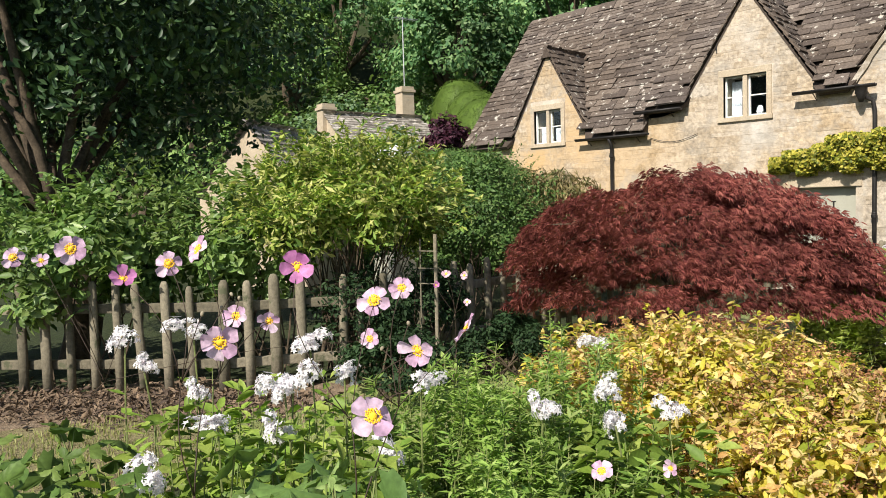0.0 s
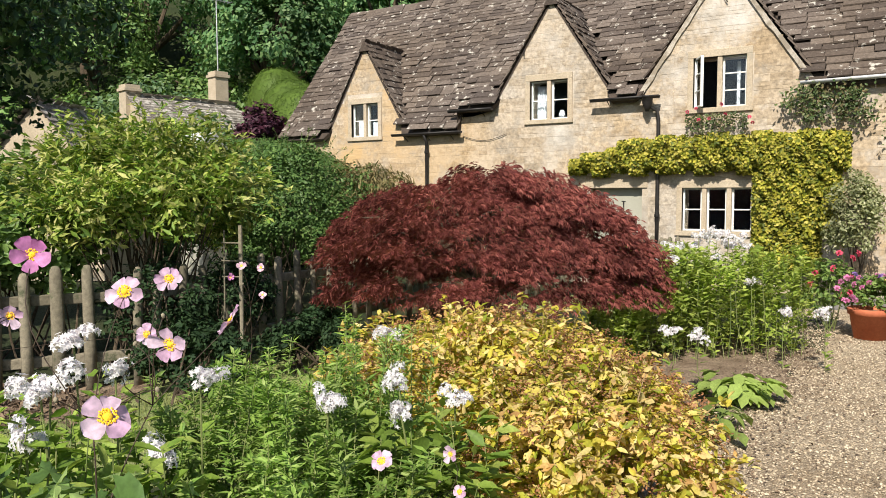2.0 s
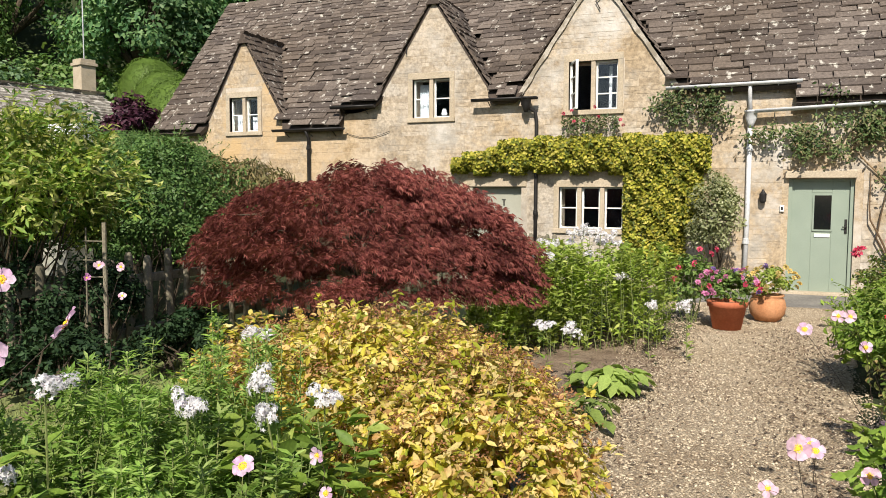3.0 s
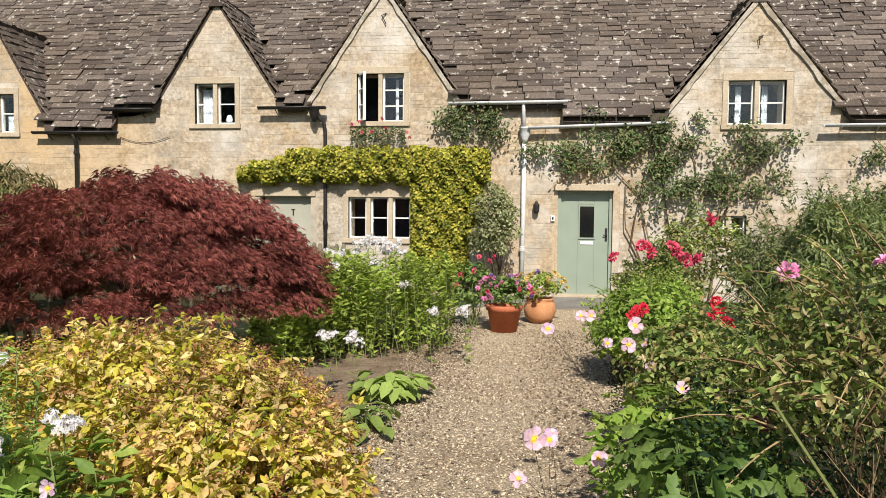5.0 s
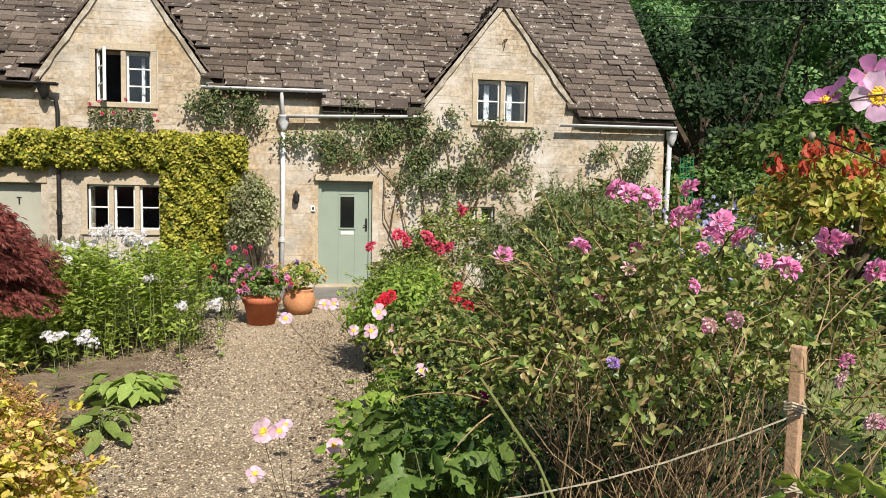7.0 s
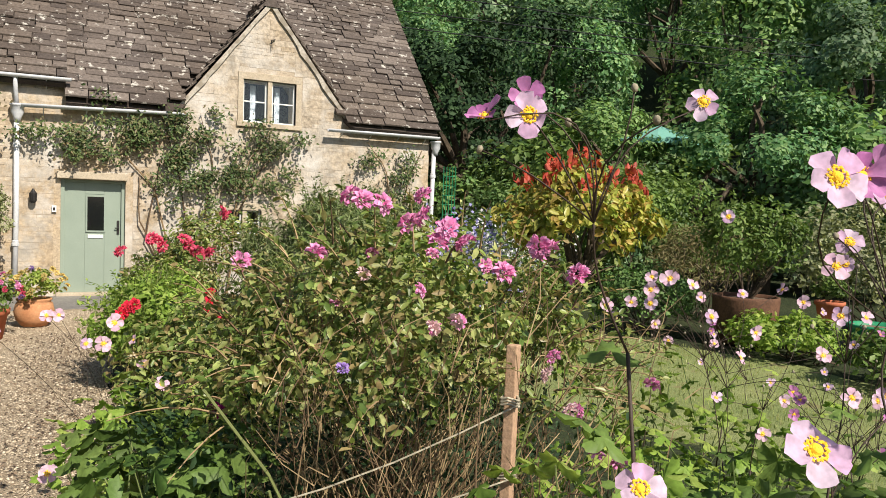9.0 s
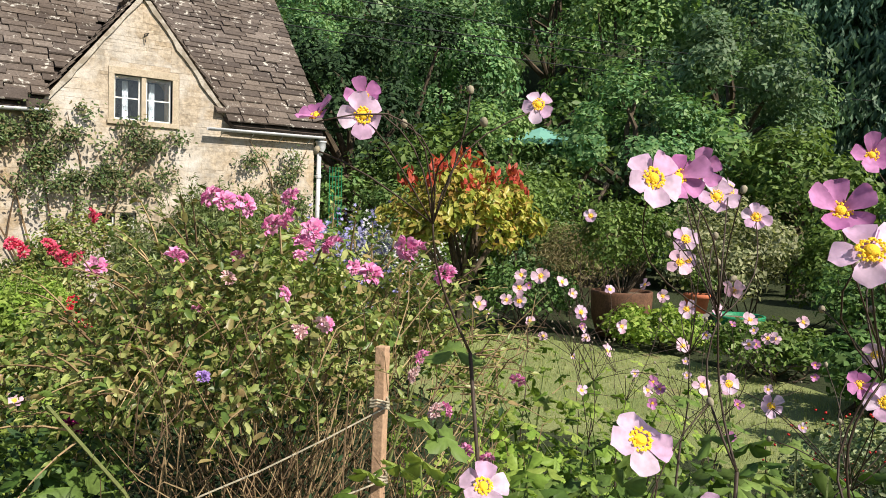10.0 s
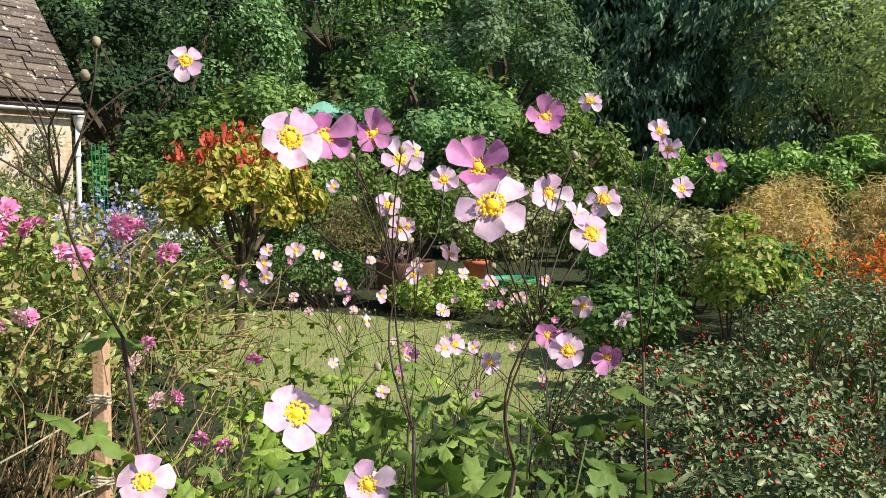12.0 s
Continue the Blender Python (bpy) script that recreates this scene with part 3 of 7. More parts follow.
blades("lawn_grass", 5.0, 8.0, 2.6, 8.4, 6000, "short mown grass blades", 0.045)
blades("lawn_grass", -5.2, -3.0, 3.0, 9.5, 6000, "short mown grass blades", 0.05)
blades("dry_grass", -6.4, -4.4, 1.2, 2.8, 2500, "dry straw-coloured grass blades", 0.05)

# ---- the cottage ----
Y0, XL, XR = 14.335, -13.05, 7.50
RIDGE_Y, RIDGE_Z = 17.0, 6.70
GABLES = [(-10.64, 5.17, 1.74, 3.05), (-5.95, 5.60, 1.55, 3.50), (-2.66, 5.80, 1.47, 3.50), (4.11, 5.43, 1.30, 3.35)]
OPENINGS = {"w1": (-11.06, -10.28, 3.10, 3.87), "w2": (-6.42, -5.60, 3.25, 4.03), "w3": (-3.17, -2.26, 3.28, 4.18), "w4": (3.64, 4.63, 3.19, 3.97),
            "low": (-3.33, -2.12, 1.05, 1.84), "small": (3.40, 4.02, 1.10, 1.55), "door": (0.66, 1.66, -0.1, 1.98), "grey": (-5.10, -4.08, -0.1, 1.84)}
# eave sections: from x, to x, height of the lowest slates
EAVES = [(XL - 0.12, -8.05, 3.18), (-8.05, -5.95, 3.62), (-5.95, -2.66, 3.60), (-2.66, 0.72, 3.62), (0.72, 4.11, 3.32), (4.11, XR + 0.12, 3.33)]
EAVE_Y = 14.14


def wall_top(x):
    t = np.where(x < -8.05, 3.1, np.where((x > 0.72) & (x < 2.9), 3.25, np.where(x > 5.2, 3.25, 3.5)))
    for xa, za, s, zf in GABLES:
        t = np.maximum(t, za - s * np.abs(x - xa))
    return t


cottage = thing("cottage", "honey limestone cottage row with gabled dormers and stone-slate roof", "house", at=(-2, Y0, 0))
bm = bmesh.new()
outline = [(XL, -0.2), (XR, -0.2), (XR, 3.25)]
for xa, za, s, zf in reversed(GABLES):
    w_ = (za - zf) / s
    outline += [(xa + w_, zf), (xa, za), (xa - w_, zf)]
outline += [(XL, 3.1)]


def loop_edges(pts):
    vs = [bm.verts.new((x, Y0, z)) for x, z in pts]
    return [bm.edges.new((vs[i], vs[(i + 1) % len(vs)])) for i in range(len(vs))]


edges = loop_edges(outline)
for x0, x1, z0, z1 in OPENINGS.values():
    edges += loop_edges([(x0, max(z0, -0.19)), (x1, max(z0, -0.19)), (x1, z1), (x0, z1)])
bmesh.ops.triangle_fill(bm, edges=edges, use_beauty=True, use_dissolve=False)
ex = bmesh.ops.extrude_face_region(bm, geom=bm.faces[:])
bmesh.ops.translate(bm, vec=(0, 0.5, 0), verts=[v for v in ex["geom"] if isinstance(v, bmesh.types.BMVert)])
bmesh.ops.recalc_face_normals(bm, faces=bm.faces[:])
bm.verts.index_update()
front = part("wall", ([tuple(v.co) for v in bm.verts], [tuple(v.index for v in f.verts) for f in bm.faces]), m_mortar, cottage, "honey limestone front wall in thin rubble courses")
bm.free()
side = lump(box(XL, XL + 0.5, Y0 + 0.5, 19.6, -0.2, 3.3), box(XR - 0.5, XR, Y0 + 0.5, 19.6, -0.2, 3.3), box(XL, XR, 19.6, 20.0, -0.2, 3.3), box(XL + 0.5, XR - 0.5, Y0 + 0.5, 19.6, 2.55, 2.75))
gab = lambda x: ([(x, Y0 + 0.1, 3.3), (x, 19.9, 3.3), (x, RIDGE_Y, RIDGE_Z - 0.12), (x + 0.4, Y0 + 0.1, 3.3), (x + 0.4, 19.9, 3.3), (x + 0.4, RIDGE_Y, RIDGE_Z - 0.12)], [(0, 1, 2), (3, 5, 4), (0, 2, 5, 3), (1, 4, 5, 2), (0, 3, 4, 1)])
part("side_wall", lump(side, gab(XL), gab(XR - 0.4)), m_mortar, cottage, "limestone end and rear walls")
# dark rooms behind the windows, their blue painted in for sky reflected by the panes
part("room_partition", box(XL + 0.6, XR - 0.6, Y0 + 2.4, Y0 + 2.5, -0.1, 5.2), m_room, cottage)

# the stones of the front, course by course
rs = np.random.default_rng(3)
xs = np.arange(XL + 0.01, XR, 0.02)
tops = wall_top(xs)
stones = []
zone = [XL]
while zone[-1] < XR:
    zone.append(min(zone[-1] + rs.uniform(1.4, 2.8), XR))
for za0, zb0 in zip(zone, zone[1:]):
    z = rs.uniform(-0.06, 0.0)
    while z < 5.78:
        h = rs.choice([0.06, 0.08, 0.11, 0.14, 0.19], p=[.18, .26, .28, .18, .10])
        ja, jb = rs.normal(0, 0.12, 2)
        ok = (z + h * 0.75 < tops) & (xs >= za0) & (xs < zb0)
        for x0, x1, z0, z1 in OPENINGS.values():
            if z < z1 + 0.12 and z + h > z0 - 0.08:
                ok &= ~((xs > x0 - 0.11) & (xs < x1 + 0.11))
        d = np.diff(np.r_[0, ok.astype(int), 0])
        for a, b in zip(np.where(d == 1)[0], np.where(d == -1)[0]):
            x, end = xs[a], xs[b - 1] + 0.02
            while end - x > 0.04:
                w_ = min(rs.uniform(1.0, 3.6) * h + 0.05, end - x)
                if end - x - w_ < 0.1:
                    w_ = end - x
                stones.append((x, w_, z, h))
                x += w_
        z += h
STONE = (np.array([(-.5, .5, -.5), (.5, .5, -.5), (.5, .5, .5), (-.5, .5, .5), (-.497, -.5, -.49), (.497, -.5, -.49), (.497, -.5, .49), (-.497, -.5, .49)]),
         [(4, 5, 6, 7), (0, 1, 5, 4), (1, 2, 6, 5), (2, 3, 7, 6), (3, 0, 4, 7)])
near_s = [s for s in stones if -1.9 < s[0] < 2.9 and 0.6 < s[2] < 3.3][:300]
near_set = set(near_s)
rest = [s for s in stones if s not in near_set]


def stone_shape(s):
    x, w_, z, h = s
    pr = rs.uniform(0.001, 0.006)
    return (x + w_ / 2, Y0 - pr / 2, z + h / 2), (w_ - rs.uniform(0.001, 0.006), pr, h - rs.uniform(0.001, 0.006))


V_, F_ = [], []
for s in rest:
    c_, d_ = stone_shape(s)
    tilt = rs.normal(0, 0.02, 8)
    o_ = len(V_)
    V_ += [(c_[0] + d_[0] * (v[0] + tilt[i] * (i > 3)), c_[1] + d_[1] * v[1], c_[2] + d_[2] * (v[2] + 2 * tilt[i] * (i > 3))) for i, v in enumerate(STONE[0])]
    F_ += [tuple(o_ + i for i in q) for q in STONE[1]]
part("stonework", (V_, np.array(F_)), m_stone_i, front, kind="stuff")

# ---- roof ----
rr = np.random.default_rng(8)


def eave_at(x):
    for a, b, ze in EAVES:
        if a <= x < b:
            return ze
    return 3.3


def main_z(x, y):
    ze = eave_at(x)
    return ze + (y - EAVE_Y) * (RIDGE_Z - ze) / (RIDGE_Y - EAVE_Y)


def covered(x):
    """Height under which a gable roof hides the main slope at x."""
    return max(za + 0.0 - s * abs(x - xa) for xa, za, s, zf in GABLES)


V, F = [], []
cols = np.unique(np.r_[np.linspace(XL - 0.1, XR + 0.1, 320), [a + d for a, b, ze in EAVES[1:] for d in (-0.002, 0.002)]])
for x in cols:
    ze = eave_at(min(x, XR + 0.11))
    z_ = max(ze, covered(x))
    y_ = EAVE_Y + (z_ - ze) * (RIDGE_Y - EAVE_Y) / (RIDGE_Z - ze)
    V += [(x, y_, z_ - 0.09), (x, RIDGE_Y, RIDGE_Z - 0.09), (x, 20.1, 3.2), (x, y_ + 0.06, z_ - 0.15), (x, RIDGE_Y, RIDGE_Z - 0.2)]
for i in range(len(cols) - 1):
    o_, q_ = i * 5, i * 5 + 5
    F += [(o_, q_, q_ + 1, o_ + 1), (o_ + 1, q_ + 1, q_ + 2, o_ + 2), (o_, o_ + 3, q_ + 3, q_), (o_ + 3, o_ + 4, q_ + 4, q_ + 3)]
roof = part("roof", (V, F), m_deck, cottage, "steep roof of grey-brown lichened stone slates")
for xa, za, s, zf in GABLES:
    w_ = (za + 0.04 - zf) / s
    yb = 17.0
    part("gable_roof", ([(xa, 14.32, za + 0.02), (xa - w_, 14.32, zf), (xa + w_, 14.32, zf), (xa, yb, za + 0.02), (xa - w_, yb, zf), (xa + w_, yb, zf),
                         (xa, 14.32, za - 0.03), (xa - w_ + .02, 14.32, zf - 0.03), (xa + w_ - .02, 14.32, zf - 0.03)],
                        [(0, 1, 4, 3), (0, 3, 5, 2), (0, 6, 7, 1), (0, 2, 8, 6)]), m_dressed if xa > -4 else m_deck, roof)

slates = []   # centre, along, up the slope, normal, length, width, thickness


def lay(u0, u1, slope_len, place, keep, first=0.185, last=0.10, wide=(0.28, 0.72)):
    """Courses from the eave up; place(u, v) gives the point v metres up the slope."""
    v = 0.0
    while v < slope_len:
        f = v / slope_len
        ex = (first + (last - first) * f) * rr.uniform(0.9, 1.1)
        u = u0 - 0.02
        w_ = rr.uniform(*wide) * rr.uniform(0.4, 1.0) * (1 - 0.42 * f)
        while u < u1 - 0.01:
            if u1 - u - w_ < 0.12:
                w_ = u1 - u + 0.02
            uc = u + w_ / 2
            if keep(uc, v + ex * 0.4):
                slates.append((uc, v + rr.normal(0, 0.007), w_ - rr.uniform(0.001, 0.008), ex * rr.uniform(1.45, 1.75), place))
            u += w_
            w_ = rr.uniform(*wide) * (1 - 0.42 * f)
        v += ex


def plane(o, du, dv):
    o, du, dv = np.array(o, float), unit(np.array(du, float)), unit(np.array(dv, float))
    return (lambda u, v: o + du * u + dv * v), du, dv


for a, b, ze in EAVES:
    sl = math.hypot(RIDGE_Y - EAVE_Y, RIDGE_Z - ze)
    pl = plane((0, EAVE_Y - 0.03, ze - 0.03), (1, 0, 0), (0, RIDGE_Y - EAVE_Y, RIDGE_Z - ze))
    sz, ze_ = (RIDGE_Z - ze) / sl, ze

    def keep(u, v, sz=sz, ze_=ze_):
        zz = ze_ + v * sz
        if u > XR + 0.1 or u < XL - 0.12:
            return False
        return all(za + 0.05 - s * abs(u - xa) < zz - 0.02 for xa, za, s, zf in GABLES)
    lay(a, b, sl - 0.02, pl, keep)
for xa, za, s, zf in GABLES:
    for sg in (-1, 1):
        w_ = (za + 0.05 - zf) / s
        sl = math.hypot(w_, za + 0.05 - zf)
        pl = plane((xa + sg * w_, 14.305, zf + 0.0), (0, 1, 0), (-sg * w_, 0, za + 0.05 - zf))
        sz = (za + 0.05 - zf) / sl

        def keep(u, v, sz=sz, zf=zf, xa=xa, sg=sg, w_=w_, sl=sl):
            zz, x_ = zf + v * sz, xa + sg * w_ * (1 - v / sl)
            ze = eave_at(x_)
            ymax = EAVE_Y + (zz - ze) * (RIDGE_Y - EAVE_Y) / (RIDGE_Z - ze)
            return 14.305 + u < ymax + 0.1
        lay(0.0, 2.6, sl - 0.03, pl, keep, first=0.2, last=0.14, wide=(0.16, 0.36))

SLAB = (np.array([(-.5, -.5, 0), (.5, -.5, 0), (.5, .5, 0), (-.5, .5, 0), (-.49, -.47, 1), (.48, -.49, 1), (.5, .5, 1), (-.5, .5, 1)], float),
        [(4, 5, 6, 7), (0, 1, 5, 4), (1, 2, 6, 5), (3, 0, 4, 7), (0, 3, 2, 1)])


def slate_pose(sl):
    uc, v, w_, ln, (at, du, dv) = sl
    nrm = np.cross(du, dv)
    if nrm[2] < 0:
        nrm = -nrm
    lift = 0.13 + rr.normal(0, 0.022)
    dv2 = unit(dv - nrm * lift)
    n2 = unit(nrm + dv * lift)
    du2 = unit(du + dv * rr.normal(0, 0.006))
    th = rr.uniform(0.014, 0.034)
    c = at(uc, v + ln * 0.5) + nrm * (0.012 + lift * ln * 0.35 + 0.014 * math.sin(uc * 1.7 + v) + 0.01 * math.sin(uc * 4.1 + v * 2.3))
    return c, du2 * w_ * rr.uniform(0.97, 1.0), dv2 * ln, n2 * th


picked, V_, F_ = [], [], []
for sl in slates:
    c, a, b, n2 = slate_pose(sl)
    if len(picked) < 300 and sl[4][1][0] > 0.9 and -1.2 < sl[0] < 7.7 and sl[1] < 2.0:
        picked.append((c, a, b, n2))
        continue
    o_ = len(V_)
    V_ += [tuple(c + a * (v[0] + rr.normal(0, .01)) + b * (v[1] + (rr.normal(0, .035) if v[1] < 0 else 0)) + n2 * v[2]) for v in SLAB[0]]
    F_ += [tuple(o_ + i for i in q) for q in SLAB[1]]
part("slate_coursing", (V_, np.array(F_)), m_slate_i, roof, kind="stuff")
# pale pointing under the verges of the two inner gables
for xa, za, s, zf in GABLES[2:]:
    for sg in (-1, 1):
        n = 14
        V, F = [], []
        for i in range(n + 1):
            z_ = zf + 0.05 + (za - zf - 0.06) * i / n
            x_ = xa + sg * (za - z_) / s
            w_ = 0.035 + abs(rr.normal(0, 0.022))
            for dx, y in ((0.02, 14.275), (-w_, 14.285), (-w_, 14.34), (0.02, 14.34)):
                V.append((x_ + sg * dx * 1.15, y, z_ + (0.0 if dx > 0 else -0.02)))
        for i in range(n):
            for j in range(4):
                k = (j + 1) % 4
                F.append((i * 4 + j, i * 4 + k, i * 4 + 4 + k, i * 4 + 4 + j))
        F += [(0, 1, 2, 3), (n * 4 + 3, n * 4 + 2, n * 4 + 1, n * 4)]
        part("verge", (V, F), m_lime, roof, "pale lime-pointed verge")
# ridge stones
rv = []
x = XL - 0.1
while x < XR:
    w_ = rr.uniform(0.4, 0.55)
    e_ = min(x + w_ - 0.01, XR + 0.1)
    j_ = rr.normal(0, 0.012)
    rv.append(([(x, RIDGE_Y - .17, RIDGE_Z - .12 + j_), (e_, RIDGE_Y - .17, RIDGE_Z - .12 + j_), (e_, RIDGE_Y, RIDGE_Z + .1 + j_), (x, RIDGE_Y, RIDGE_Z + .1 + j_), (x, RIDGE_Y + .17, RIDGE_Z - .12 + j_), (e_, RIDGE_Y + .17, RIDGE_Z - .12 + j_)],
               [(0, 1, 2, 3), (3, 2, 5, 4), (0, 3, 4), (1, 5, 2)]))
    x += w_
for xa, za, s, zf in GABLES:
    for y in np.arange(14.26, 15.9, 0.4):
        if main_z(xa + .3, y + 0.3) < za + 0.05:
            rv.append(([(xa - .15, y, za - .1), (xa - .15, y + .39, za - .1), (xa, y + .39, za + .13), (xa, y, za + .13), (xa + .15, y, za - .1), (xa + .15, y + .39, za - .1)],
                       [(0, 1, 2, 3), (3, 2, 5, 4), (0, 3, 4), (1, 5, 2)]))
for g in rv:
    part("ridge_stone", g, m_slate, roof)


# ---- windows and doors ----
def window(key, lights, label, bars=1, open_light=None):
    x0, x1, z0, z1 = OPENINGS[key]
    yf = Y0 - 0.025
    sur = [box(x0 - 0.1, x1 + 0.1, yf, Y0 + 0.2, z1, z1 + 0.13, 0.008), box(x0 - 0.1, x0, yf, Y0 + 0.2, z0, z1, 0.008), box(x1, x1 + 0.1, yf, Y0 + 0.2, z0, z1, 0.008)]
    win = part("window", lump(*sur), m_dressed, cottage, label)
    part("sill", box(x0 - 0.12, x1 + 0.12, yf - 0.02, Y0 + 0.2, z0 - 0.09, z0, 0.01), m_dressed, win, "worn stone sill")
    mw = 0.085
    lw = (x1 - x0 - mw * (lights - 1)) / lights
    for i in range(lights):
        a = x0 + i * (lw + mw)
        b = a + lw
        if i:
            part("mullion", box(a - mw, a, yf + 0.02, Y0 + 0.2, z0, z1, 0.012), m_dressed, win)
        fr, ya = 0.032, Y0 + 0.07
        yb = ya + 0.05
        bars_ = [box(a, a + fr, ya, yb, z0, z1, .004), box(b - fr, b, ya, yb, z0, z1, .004), box(a + fr, b - fr, ya, yb, z0, z0 + fr, .004), box(a + fr, b - fr, ya, yb, z1 - fr, z1, .004)]
        for q in range(bars):
            zc = z0 + (z1 - z0) * (q + 1) / (bars + 1)
            bars_.append(box(a + fr, b - fr, ya + 0.01, yb - 0.01, zc - 0.011, zc + 0.011))
        glass = box(a + fr, b - fr, ya + 0.022, ya + 0.027, z0 + fr, z1 - fr)
        casement = lump(*bars_)
        if i == open_light:
            turn = Matrix.Translation((a, ya, 0)) @ Matrix.Rotation(radians(-62), 4, 'Z') @ Matrix.Translation((-a, -ya, 0))
            glass, casement = [([tuple(turn @ Vector(v)) for v in g[0]], g[1]) for g in (glass, casement)]
        part("window_frame", casement, m_white, win, "white-painted casement frame")
        pane = part("pane", glass, m_glass, win)
        pane.visible_shadow = False
    return win


def curtain(win, x0, x1, z0, z1):
    n = 12
    V = [(x0 + (x1 - x0) * i / n, Y0 + 0.24 + 0.02 * math.sin(i * 2.4), z) for z in (z0, z1) for i in range(n + 1)]
    V += [(x, y + 0.006, z) for x, y, z in V]
    m = n + 1
    F = [(i, i + 1, m + i + 1, m + i) for i in range(n)] + [(2 * m + i, 3 * m + i, 3 * m + i + 1, 2 * m + i + 1) for i in range(n)]
    part("curtain", (V, F), m_curtain, win, "white hanging curtain", smooth=True)


w1 = window("w1", 2, "two-light stone window in the small gable")
w2 = window("w2", 2, "two-light stone window in a gable")
w3 = window("w3", 2, "two-light stone window with one casement ajar", 2, 0)
w4 = window("w4", 2, "two-light stone mullion window", 1)
lowin = window("low", 3, "three-light stone mullion window at ground floor")
window("small", 2, "small low window behind roses")
curtain(w1, -11.03, -10.75, 3.12, 3.5)
curtain(w1, -10.6, -10.32, 3.12, 3.45)
curtain(w2, -6.36, -6.16, 3.28, 3.95)
curtain(w3, -2.8, -2.74, 3.3, 4.1)
curtain(w3, -2.46, -2.4, 3.3, 4.1)
curtain(w4, 3.82, 3.92, 3.22, 3.9)
curtain(w4, 4.28, 4.38, 3.22, 3.9)
part("vase", lathe([(0.04, 0), (0.07, 0.06), (0.05, 0.13), (0.035, 0.17)], (-5.8, Y0 + 0.2, 3.27)), m_curtain, w2, "pale vase on the inner sill", smooth=True)

door = part("door", box(0.72, 1.60, Y0 + 0.12, Y0 + 0.165, 0.06, 1.94, 0.004), m_door, cottage, "sage-green painted plank door, closed")
for x0, x1, z0, z1 in ((0.72, 1.03, 0.06, 1.94), (1.34, 1.60, 0.06, 1.94), (1.035, 1.335, 0.06, 1.06), (1.035, 1.335, 1.745, 1.94)):
    part("board", box(x0, x1 - 0.004, Y0 + 0.112, Y0 + 0.12, z0, z1, 0.002), m_door, door)
part("door_frame", lump(box(0.66, 0.72, Y0 + 0.06, Y0 + 0.2, 0.0, 1.98, 0.006), box(1.60, 1.66, Y0 + 0.06, Y0 + 0.2, 0.0, 1.98, 0.006), box(0.72, 1.60, Y0 + 0.06, Y0 + 0.2, 1.94, 1.98, 0.004)), m_door, door, "sage-green door frame")
part("door_glass", box(1.07, 1.33, Y0 + 0.105, Y0 + 0.111, 1.12, 1.70), m_darkglass, door, "dark narrow glazed light")
part("glazing_bead", lump(box(1.045, 1.07, Y0 + 0.1, Y0 + 0.112, 1.09, 1.73), box(1.33, 1.355, Y0 + 0.1, Y0 + 0.112, 1.09, 1.73), box(1.07, 1.33, Y0 + 0.1, Y0 + 0.112, 1.70, 1.73), box(1.07, 1.33, Y0 + 0.1, Y0 + 0.112, 1.09, 1.12)), m_door, door)
part("letter_plate", box(1.08, 1.32, Y0 + 0.098, Y0 + 0.112, 0.99, 1.05, 0.004), m_white, door, "white metal letter plate")
part("handle", lump(box(1.535, 1.575, Y0 + 0.095, Y0 + 0.112, 1.06, 1.30, 0.005), box(1.50, 1.56, Y0 + 0.06, Y0 + 0.075, 1.16, 1.18, 0.004), box(1.55, 1.565, Y0 + 0.06, Y0 + 0.1, 1.16, 1.18)), m_black, door, "black lever handle on a long plate")
part("threshold", box(0.60, 1.72, Y0 - 0.06, Y0 + 0.2, -0.05, 0.06, 0.012), m_dressed, door, "worn stone threshold")
part("lintel", box(0.60, 1.68, Y0 - 0.10, Y0 + 0.2, 1.99, 2.11, 0.012), m_dressed, door, "projecting stone lintel")
gdoor = part("door", box(-5.06, -4.12, Y0 + 0.14, Y0 + 0.19, 0.0, 1.84, 0.004), m_doorgrey, cottage, "plain pale grey painted door")
part("door_number", lump(box(-4.52, -4.44, Y0 + 0.132, Y0 + 0.139, 1.58, 1.60), box(-4.49, -4.465, Y0 + 0.132, Y0 + 0.139, 1.47, 1.58)), m_black, gdoor)
part("lintel", box(-5.2, -3.98, Y0 - 0.03, Y0 + 0.2, 1.85, 2.02, 0.01), m_dressed, gdoor, "stone lintel")
part("wall_lamp", lump(lathe([(0.03, -0.14), (0.055, -0.1), (0.06, 0.02), (0.03, 0.06), (0.012, 0.1)], (0.26, Y0 - 0.1, 1.70), 12), box(0.245, 0.275, Y0 - 0.1, Y0, 1.76, 1.79)), m_black, cottage, "small black lantern")
part("entry_box", box(0.53, 0.60, Y0 - 0.045, Y0 - 0.01, 1.42, 1.53, 0.006), m_white, cottage, "pale plastic bell box")
part("entry_button", box(0.548, 0.582, Y0 - 0.05, Y0 - 0.045, 1.45, 1.50), m_black, cottage)

